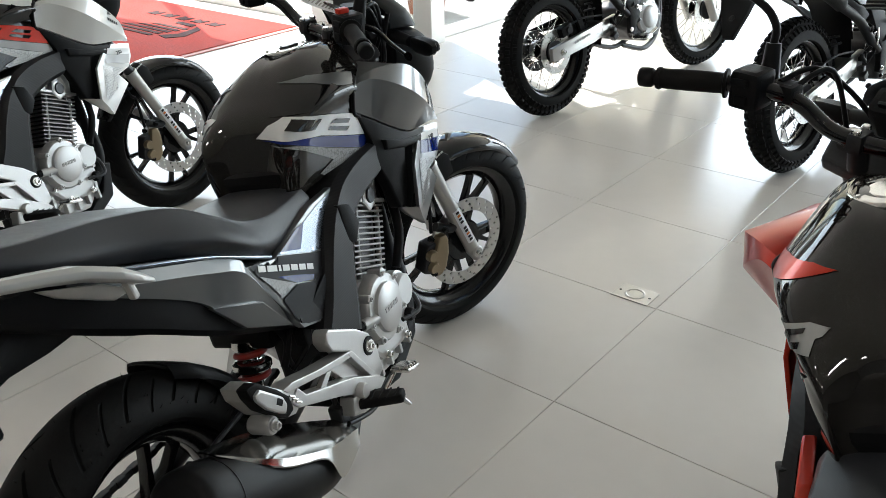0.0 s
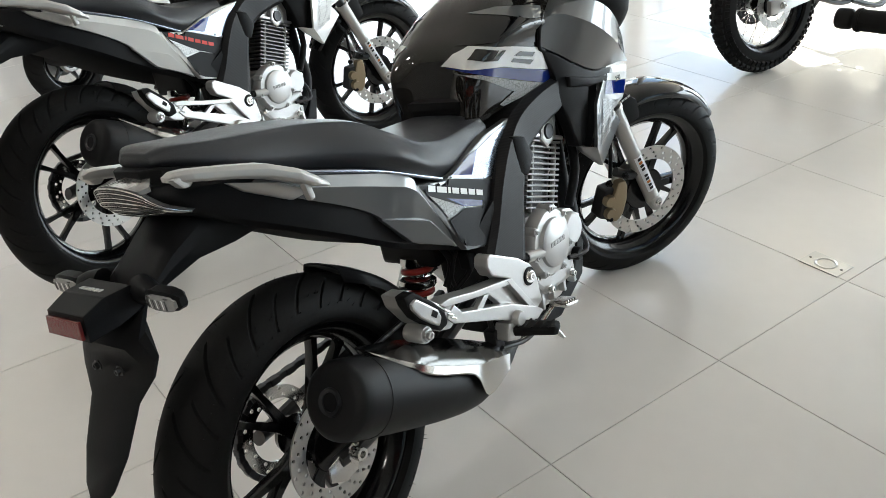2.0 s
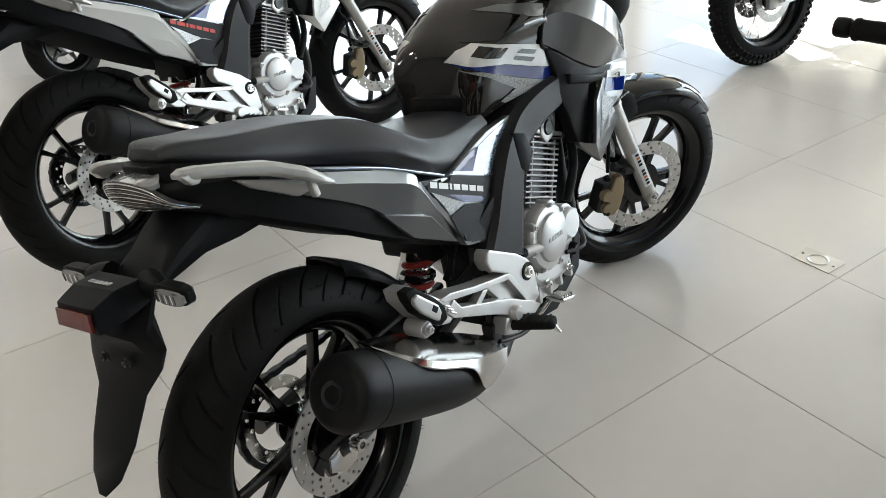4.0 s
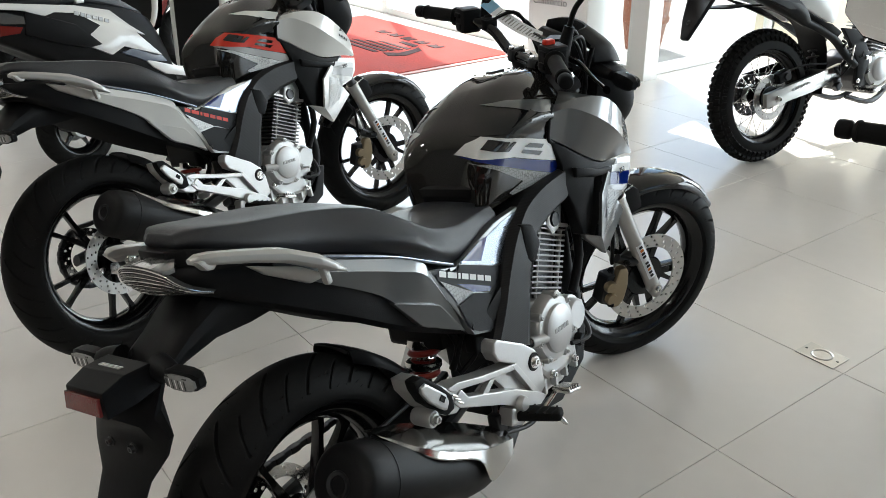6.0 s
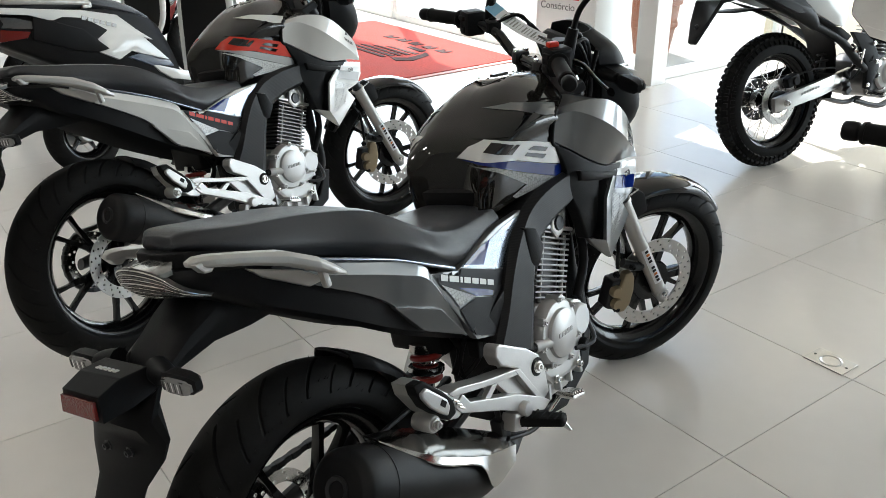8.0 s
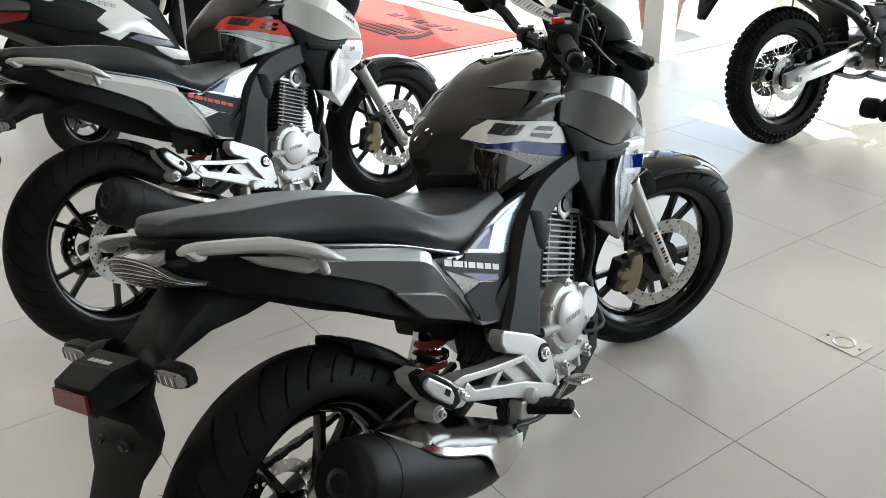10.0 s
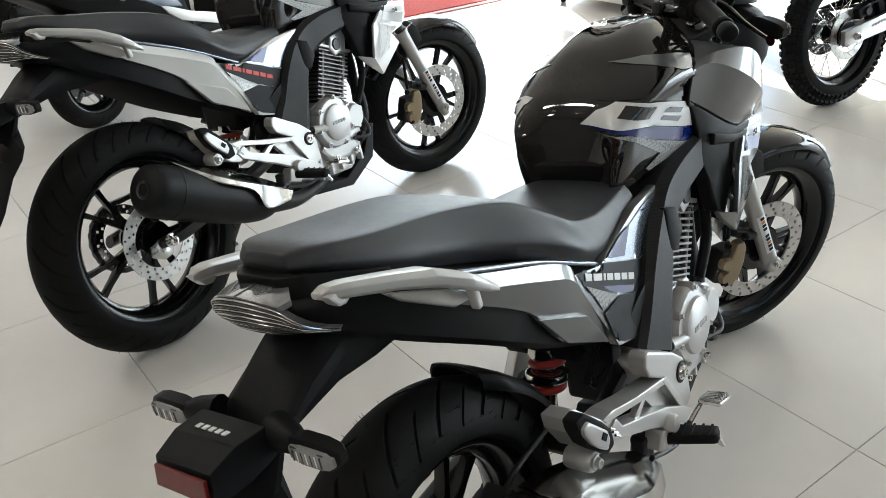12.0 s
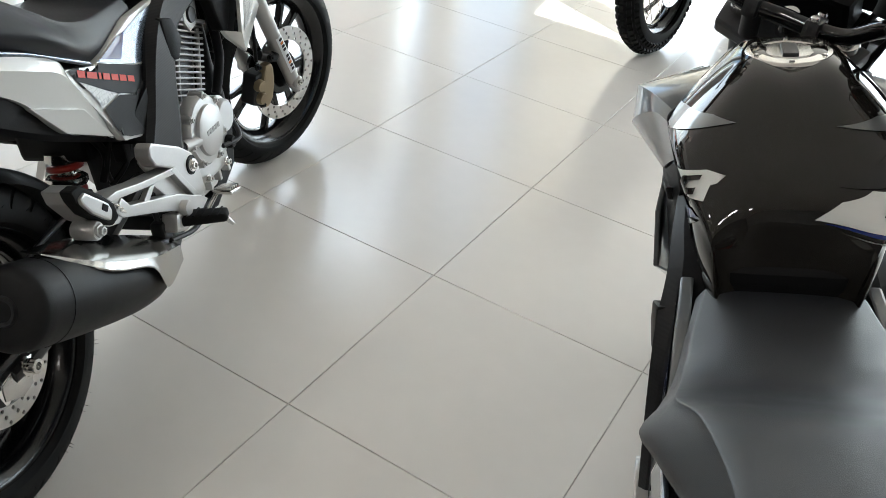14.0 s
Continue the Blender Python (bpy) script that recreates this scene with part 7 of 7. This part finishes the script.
    for k in range(12):
        def hose():
            x, z = link_rng.uniform(0.40, 0.60), link_rng.uniform(0.40, 0.62)
            q = [(x, -0.11 - 0.02 * link_rng.random(), z)]
            for _ in range(3):
                x, z = x + link_rng.uniform(-0.05, 0.06), z + link_rng.uniform(-0.07, 0.05)
                q.append((x, -0.10 - 0.045 * link_rng.random(), max(z, 0.30)))
            return tube(q, link_rng.choice((0.004, 0.006, 0.009)), 8, 4)
        part("hose", cached(f"t_hose{k}", hose), BLACK_PLASTIC if k % 4 else STEEL, bike)
    for k in range(7):
        def lump():
            c = (link_rng.uniform(0.40, 0.62), -0.10 - 0.03 * link_rng.random(), link_rng.uniform(0.33, 0.58))
            return block(c, (link_rng.uniform(0.02, 0.05), 0.03, link_rng.uniform(0.02, 0.05)), 0.005, Matrix.Rotation(link_rng.uniform(-0.6, 0.6), 4, "Y"))
        part("linkage", cached(f"t_lump{k}", lump), DARK_METAL if k % 3 else STEEL, bike)
    for dx, dz in ((0.55, 0.55), (0.575, 0.46), (0.52, 0.35)):
        part("frame_bolt", cached("t_fbolt", lambda: moved(bolt_bm(0.008, 0.008), Matrix.Rotation(radians(180), 4, "X"))), STEEL, bike, m=at(dx, -0.143, dz))
    for i in range(8):
        part("cooling_fin", cached("t_fin", lambda: block((0, 0, 0), (0.14, 0.18, 0.005), 0.002, Matrix.Rotation(radians(15), 4, "Y"))), CAST_ALU, case, m=at(0.735 + 0.005 * i, 0, 0.48 + 0.017 * i))
    part("cylinder", cached("t_cyl", lambda: block((0.755, 0, 0.55), (0.11, 0.14, 0.26), 0.02, Matrix.Rotation(radians(15), 4, "Y"))), DARK_METAL, bike, "dark cylinder and head")
    part("skid_guard", cached("t_skid", lambda: join(tube([(0.5, -0.1, 0.27), (0.7, -0.1, 0.225), (0.88, -0.06, 0.34), (0.93, -0.02, 0.6)], 0.014, 10, 4), tube([(0.5, 0.1, 0.27), (0.7, 0.1, 0.225), (0.88, 0.06, 0.34), (0.93, 0.02, 0.6)], 0.014, 10, 4), tube([(0.45, -0.13, 0.28), (0.6, -0.14, 0.24), (0.74, -0.13, 0.27)], 0.008, 8, 4))), DARK_METAL, bike, "steel tubes under the engine")
    part("side_stand", cached("t_stand", lambda: tube([(0.52, 0.12, 0.28), (0.50, 0.20, 0.15), (0.47, 0.285, 0.048)], [0.012, 0.011, 0.014], 10, 3)), DARK_METAL, bike, "black side stand")
    part("seat", cached("t_seat", lambda: body([[(-0.30, 0.06, 0.86), (-0.30, 0.07, 0.875), (-0.30, 0.05, 0.89), (-0.30, 0, 0.892)], [(-0.1, 0.10, 0.85), (-0.1, 0.12, 0.875), (-0.1, 0.09, 0.90), (-0.1, 0, 0.905)], [(0.2, 0.11, 0.82), (0.2, 0.13, 0.85), (0.2, 0.10, 0.88), (0.2, 0, 0.885)], [(0.45, 0.09, 0.80), (0.45, 0.11, 0.83), (0.45, 0.09, 0.855), (0.45, 0, 0.86)], [(0.66, 0.07, 0.84), (0.66, 0.08, 0.87), (0.66, 0.06, 0.895), (0.66, 0, 0.90)]], 3, 3)), VINYL, bike, "long black vinyl seat")
    part("fuel_tank", cached("t_tank", lambda: body([[(0.60, 0.10, 0.80), (0.60, 0.11, 0.83), (0.60, 0.08, 0.86), (0.60, 0, 0.87)], [(0.75, 0.14, 0.74), (0.75, 0.17, 0.86), (0.75, 0.12, 0.98), (0.75, 0, 1.0)], [(0.92, 0.14, 0.76), (0.92, 0.17, 0.88), (0.92, 0.12, 0.99), (0.92, 0, 1.01)], [(1.0, 0.08, 0.82), (1.0, 0.1, 0.9), (1.0, 0.08, 0.96), (1.0, 0, 0.98)]], 4, 4)), panel_paint, bike, "white fuel tank")
    part("front_mudguard", cached("t_fg", lambda: sheet([[(1.02, y, 0.74), (1.15, y, 0.78), (1.36, y * 1.1, 0.775), (1.55, y, 0.72), (1.68, y * 0.5, 0.66)] for y in (-0.08, -0.05, 0, 0.05, 0.08)], 0.006, 1, 2, 3, (0, 0, -1))), panel_paint, bike, "white high mudguard", m=st)
    part("headlamp", cached("t_head", lambda: body([[(1.05, 0, 0.86), (1.05, 0.09, 0.87), (1.03, 0.11, 0.96), (1.0, 0.09, 1.08), (0.99, 0, 1.10)], [(1.14, 0, 0.86), (1.14, 0.08, 0.87), (1.13, 0.1, 0.95), (1.06, 0.08, 1.08), (1.05, 0, 1.10)], [(1.19, 0, 0.88), (1.19, 0.05, 0.89), (1.17, 0.06, 0.95), (1.10, 0.04, 1.05), (1.09, 0, 1.06)]], 3, 3)), BLACK_PLASTIC, bike, "black headlamp cowl", m=st)
    part("handlebar", cached("t_bar", lambda: tube([(0.84, -0.40, 1.15), (0.88, -0.25, 1.15), (0.93, -0.12, 1.10), (0.94, 0, 1.08), (0.93, 0.12, 1.10), (0.88, 0.25, 1.15), (0.84, 0.40, 1.15)], 0.012, 12, 4)), GLOSS_BLACK, bike, "black wide handlebar", m=st)
    part("fork_yoke", cached("t_yoke", lambda: join(block(P(0.86, 0.03, 0), (0.08, 0.25, 0.03), 0.01, Matrix.Rotation(-rake, 4, "Y")), block(P(1.04, 0.03, 0), (0.08, 0.25, 0.03), 0.01, Matrix.Rotation(-rake, 4, "Y")), tube([P(0.85, 0, 0), P(1.06, 0, 0)], 0.028, 12, 1), tube([(0.94, 0, 1.08), P(1.05, 0.02, 0)], 0.02, 10, 1))), DARK_METAL, bike, m=st)
    for s in (1, -1):
        part("grip", cached(f"t_grip{s}", lambda: tube([(0.873, s * 0.28, 1.15), (0.842, s * 0.405, 1.15)], 0.017, 14, 2)), RUBBER, bike, m=st)
    return bike


trail_bike(Matrix.Translation((2.650, 0.122, 0.0)) @ Matrix.Rotation(radians(-9), 4, "Z") @ Matrix.Rotation(radians(-8), 4, "X"), 6, "white and black trail motorcycle with wire wheels, on its stand", PAINT_WHITE)
trail_bike(Matrix.Translation((2.60, -1.13, 0.0)) @ Matrix.Rotation(radians(-9), 4, "Z") @ Matrix.Rotation(radians(-8), 4, "X"), 6, "black trail motorcycle with wire wheels, on its stand", GLOSS_BLACK)


# ---- scooter ----
def scooter(pose_m, paint, label):
    sc = new("scooter")
    sc.matrix_world = pose_m
    tagged(sc, label, "scooter", "scooters behind the motorcycles")
    for name, c, R, w in (("rear_wheel", Vector((-0.02, 0, 0.205)), 0.205, 0.05), ("front_wheel", Vector((1.22, 0, 0.215)), 0.215, 0.045)):
        hub = part(name, lathe([(0, -0.05), (0.03, -0.05), (0.04, -0.03), (0.03, 0), (0.04, 0.03), (0.03, 0.05), (0, 0.05)], 24), RIM_BLACK, sc, "black cast scooter wheel", m=Matrix.Translation(c))
        part("tyre", tyre_bm(R, w, R * 0.66, 14, 288, 26), RUBBER, hub, "black scooter tyre")
        part("rim", rim_bm(R * 0.65, w * 0.8), RIM_BLACK, hub)
        sp = spoke_bm(0.03, R * 0.55, 0.01, 0)
        me = bpy.data.meshes.new("spoke")
        sp.to_mesh(me)
        sp.free()
        for k in range(5):
            part("spoke", me, RIM_BLACK, hub, m=Matrix.Rotation(2 * math.pi * k / 5, 4, "Y"))
        part("brake_drum", lathe([(0, -0.012), (0.045, -0.012), (0.05, 0), (0.05, 0.01), (0, 0.01)], 28), CAST_ALU, hub, m=at(0, -0.035, 0))
    part("engine_unit", join(slab([(-0.10, 0.16), (-0.08, 0.28), (0.10, 0.33), (0.40, 0.30), (0.42, 0.20), (0.2, 0.15), (0.0, 0.13)], 0.06, 0.14, 0.02), block((0.30, 0, 0.27), (0.26, 0.16, 0.16), 0.03)), COVER_ALU, sc, "silver engine and drive case")
    part("muffler", tube([(-0.16, -0.13, 0.27), (-0.14, -0.13, 0.265), (0.1, -0.12, 0.22), (0.2, -0.11, 0.2)], [0.03, 0.05, 0.052, 0.03], 18, 3), MUFFLER_BLACK, sc, "black muffler")
    part("rear_fender", sheet([[(-0.30, y, 0.36), (-0.24, y, 0.47), (-0.10, y, 0.50), (0.10, y, 0.47), (0.22, y, 0.38)] for y in (-0.075, -0.05, 0.05, 0.075)], 0.008, 1, 2, 3, (0, 0, -1)), BLACK_PLASTIC, sc, "black rear mudguard")
    part("under_seat_body", body([[(-0.33, 0, 0.68), (-0.33, 0.06, 0.68), (-0.34, 0.09, 0.75), (-0.34, 0.07, 0.80), (-0.34, 0, 0.80)], [(-0.15, 0, 0.58), (-0.15, 0.11, 0.58), (-0.15, 0.15, 0.70), (-0.15, 0.12, 0.79), (-0.15, 0, 0.79)], [(0.15, 0, 0.42), (0.15, 0.13, 0.42), (0.15, 0.175, 0.60), (0.15, 0.14, 0.765), (0.15, 0, 0.77)], [(0.42, 0, 0.34), (0.42, 0.14, 0.34), (0.42, 0.165, 0.50), (0.42, 0.13, 0.68), (0.42, 0, 0.69)], [(0.54, 0, 0.32), (0.54, 0.13, 0.32), (0.52, 0.14, 0.45), (0.50, 0.10, 0.60), (0.50, 0, 0.62)]], 3, 3), BLACK_PLASTIC, sc, "black scooter body")
    for s in (1, -1):
        part("side_panel", panel([(-0.346, 0.1239, 0.840), (0.050, 0.1564, 0.772), (0.215, 0.1717, 0.726), (0.300, 0.1854, 0.640), (0.372, 0.1958, 0.580), (0.325, 0.1908, 0.600), (0.432, 0.2104, 0.468), (0.237, 0.1900, 0.547), (0.162, 0.1877, 0.519), (0.068, 0.1763, 0.574), (0.123, 0.1793, 0.581), (0.019, 0.1621, 0.690), (-0.201, 0.1387, 0.784), (-0.349, 0.1263, 0.812)], 0.03, s, 0.007), paint, sc, "painted side panel with pointed ends")
        part("black_panel", panel([(-0.195, 0.1498, 0.780), (0.019, 0.1809, 0.688), (0.123, 0.1925, 0.578), (0.060, 0.1816, 0.572), (-0.053, 0.1643, 0.604), (-0.216, 0.1409, 0.678)], 0.025, s, 0.008), BLACK_PLASTIC, sc, "black lower side panel")
        part("side_insert", panel([(0.213, 0.186, 0.522), (0.30, 0.188, 0.530), (0.455, 0.178, 0.462), (0.481, 0.172, 0.429), (0.347, 0.18, 0.455)], 0.02, s, 0.006), mat("blue_grey_panel", (0.06, 0.08, 0.12), 0.3, coat=0.5, grain=0.1, scale=80), sc, "dark blue-grey panel")
        part("floor_panel", panel([(0.34, 0.18, 0.468), (0.518, 0.172, 0.402), (0.80, 0.16, 0.33), (0.80, 0.16, 0.27), (0.454, 0.172, 0.370), (0.387, 0.176, 0.416)], 0.03, s, 0.006), paint, sc)
        for i in range(6):
            x = 0.045 + 0.028 * i
            part("name_bar", block((x, s * (0.2270 + 0.0661 * x + -0.0944 * (0.735 - 0.011 * i)), 0.735 - 0.011 * i), (0.024, 0.004, 0.018), 0.0008, Matrix.Rotation(0.35, 4, "Y")), GREY_INK, sc)
        part("grab_rail", join(tube([(-0.28, s * 0.03, 0.86), (-0.27, s * 0.10, 0.855), (-0.10, s * 0.135, 0.83), (0.10, s * 0.14, 0.80)], 0.013, 10, 4), block((0.09, s * 0.135, 0.79), (0.05, 0.025, 0.03), 0.008)), GRAB_SILVER, sc, "silver grab rail")
        part("turn_lamp", panel([(-0.34, 0.07, 0.80), (-0.27, 0.125, 0.785), (-0.12, 0.155, 0.725), (-0.20, 0.145, 0.725), (-0.33, 0.095, 0.745)], 0.02, s, 0.004), LENS_BACK, sc, "clear turn signal lens")
        part("brake_lamp", panel([(-0.345, 0.04, 0.745), (-0.33, 0.1, 0.742), (-0.22, 0.145, 0.715), (-0.24, 0.14, 0.69), (-0.34, 0.09, 0.69)], 0.02, s, 0.004), RED_LENS, sc, "red brake lamp lens")
        part("mirror_stem", tube([(0.92, s * 0.2, 1.0), (0.93, s * 0.25, 1.12), (0.95, s * 0.28, 1.18)], 0.006, 8, 3), BLACK_PLASTIC, sc)
    part("seat", body([[(-0.32, 0.06, 0.80), (-0.32, 0.08, 0.83), (-0.31, 0.05, 0.855), (-0.31, 0, 0.86)], [(-0.1, 0.12, 0.79), (-0.1, 0.14, 0.82), (-0.1, 0.10, 0.855), (-0.1, 0, 0.862)], [(0.12, 0.12, 0.77), (0.12, 0.145, 0.79), (0.12, 0.11, 0.83), (0.12, 0, 0.838)], [(0.32, 0.10, 0.70), (0.32, 0.13, 0.73), (0.32, 0.10, 0.77), (0.32, 0, 0.78)], [(0.46, 0.06, 0.66), (0.46, 0.08, 0.68), (0.46, 0.05, 0.70), (0.46, 0, 0.705)]], 3, 3), VINYL, sc, "black vinyl scooter seat")
    part("leg_shield", sheet([[(0.80, y * 0.8, 0.30), (0.86, y, 0.45), (0.90, y, 0.70), (0.92, y * 0.8, 0.92)] for y in (-0.2, -0.1, 0.0, 0.1, 0.2)], 0.03, 1, 3, 3, (1, 0, 0)), BLACK_PLASTIC, sc, "black inner leg shield")
    for s in (1, -1):
        part("shield_edge", tube([(0.93, s * 0.165, 0.93), (0.905, s * 0.205, 0.70), (0.865, s * 0.205, 0.45), (0.81, s * 0.165, 0.31)], [0.012, 0.02, 0.02, 0.014], 8, 4, 0.6), PAINT_WHITE, sc, "white leg shield edge")
    part("front_cowl", body([[(0.92, 0, 0.33), (0.92, 0.15, 0.33), (0.95, 0.21, 0.6), (0.95, 0.17, 0.92), (0.95, 0, 0.95)], [(1.0, 0, 0.40), (1.02, 0.12, 0.42), (1.08, 0.16, 0.65), (1.0, 0.12, 0.92), (1.0, 0, 0.94)], [(1.08, 0, 0.48), (1.10, 0.06, 0.5), (1.14, 0.07, 0.65), (1.05, 0.06, 0.85), (1.04, 0, 0.88)]], 3, 3), paint, sc, "painted front cowl")
    part("front_fender", sheet([[(1.02, y, 0.38), (1.12, y, 0.455), (1.25, y, 0.465), (1.38, y * 0.8, 0.38)] for y in (-0.06, -0.03, 0.03, 0.06)], 0.006, 1, 2, 3, (0, 0, -1)), paint, sc)
    part("fork", join(*[tube([(1.22, s * 0.07, 0.215), (1.05, s * 0.06, 0.62)], 0.018, 12, 2) for s in (1, -1)]), DARK_METAL, sc)
    part("floor_board", block((0.66, 0, 0.30), (0.36, 0.30, 0.05), 0.015), BLACK_PLASTIC, sc)
    part("handlebar_cover", body([[(0.88, 0.0, 0.93), (0.88, 0.30, 0.98), (0.88, 0.30, 1.0), (0.88, 0.1, 1.03), (0.88, 0, 1.03)], [(0.98, 0.0, 0.94), (0.98, 0.16, 0.97), (0.98, 0.16, 1.0), (0.98, 0.1, 1.05), (0.98, 0, 1.05)], [(1.04, 0.0, 0.95), (1.04, 0.08, 0.97), (1.04, 0.08, 1.0), (1.03, 0.05, 1.03), (1.03, 0, 1.03)]], 3, 2), paint, sc, "painted handlebar cover")
    part("side_stand", tube([(0.35, 0.13, 0.24), (0.33, 0.19, 0.14), (0.31, 0.245, 0.045)], 0.011, 10, 2), DARK_METAL, sc)
    return sc


scooter(Matrix.Translation((-0.06, 2.10, 0.0)) @ Matrix.Rotation(radians(20), 4, "Z") @ Matrix.Rotation(radians(-9), 4, "X"), PAINT_WHITE, "white and black scooter leaning on its side stand")
scooter(Matrix.Translation((0.02, 3.45, 0.0)) @ Matrix.Rotation(radians(20), 4, "Z") @ Matrix.Rotation(radians(-9), 4, "X"), GLOSS_BLACK, "black scooter with a white leg shield edge")


# ---- floor tiles ----
tiles = []
for i in range(-9, 14):
    for j in range(-11, 12):
        x, y = (i + 0.5) * T, (j + 0.5) * T
        if X0 < x - T / 2 and x + T / 2 < X1 and Y0 < y - T / 2 and y + T / 2 < Y1:
            if x > GLASS_X and y > GLASS_Y + 0.3:
                continue
            tiles.append((x, y))
near = sorted(tiles, key=lambda p: (p[0] - 1.2) ** 2 + (p[1] + 0.3) ** 2)
tile_mesh = cached("tile", lambda: tile_bm(T - 0.0018, T - 0.0018))
for x, y in near[:280]:
    part("tile", tile_mesh, FLOOR, floor, m=at(x, y, 0))
rest = bmesh.new()
for x, y in near[280:]:
    one = tile_bm(T - 0.0018, T - 0.0018)
    tmp = bpy.data.meshes.new("tmp")
    bmesh.ops.translate(one, vec=(x, y, 0), verts=one.verts)
    one.to_mesh(tmp)
    one.free()
    rest.from_mesh(tmp)
    bpy.data.meshes.remove(tmp)
tagged(part("far_tiles", rest, FLOOR, floor), kind="stuff")
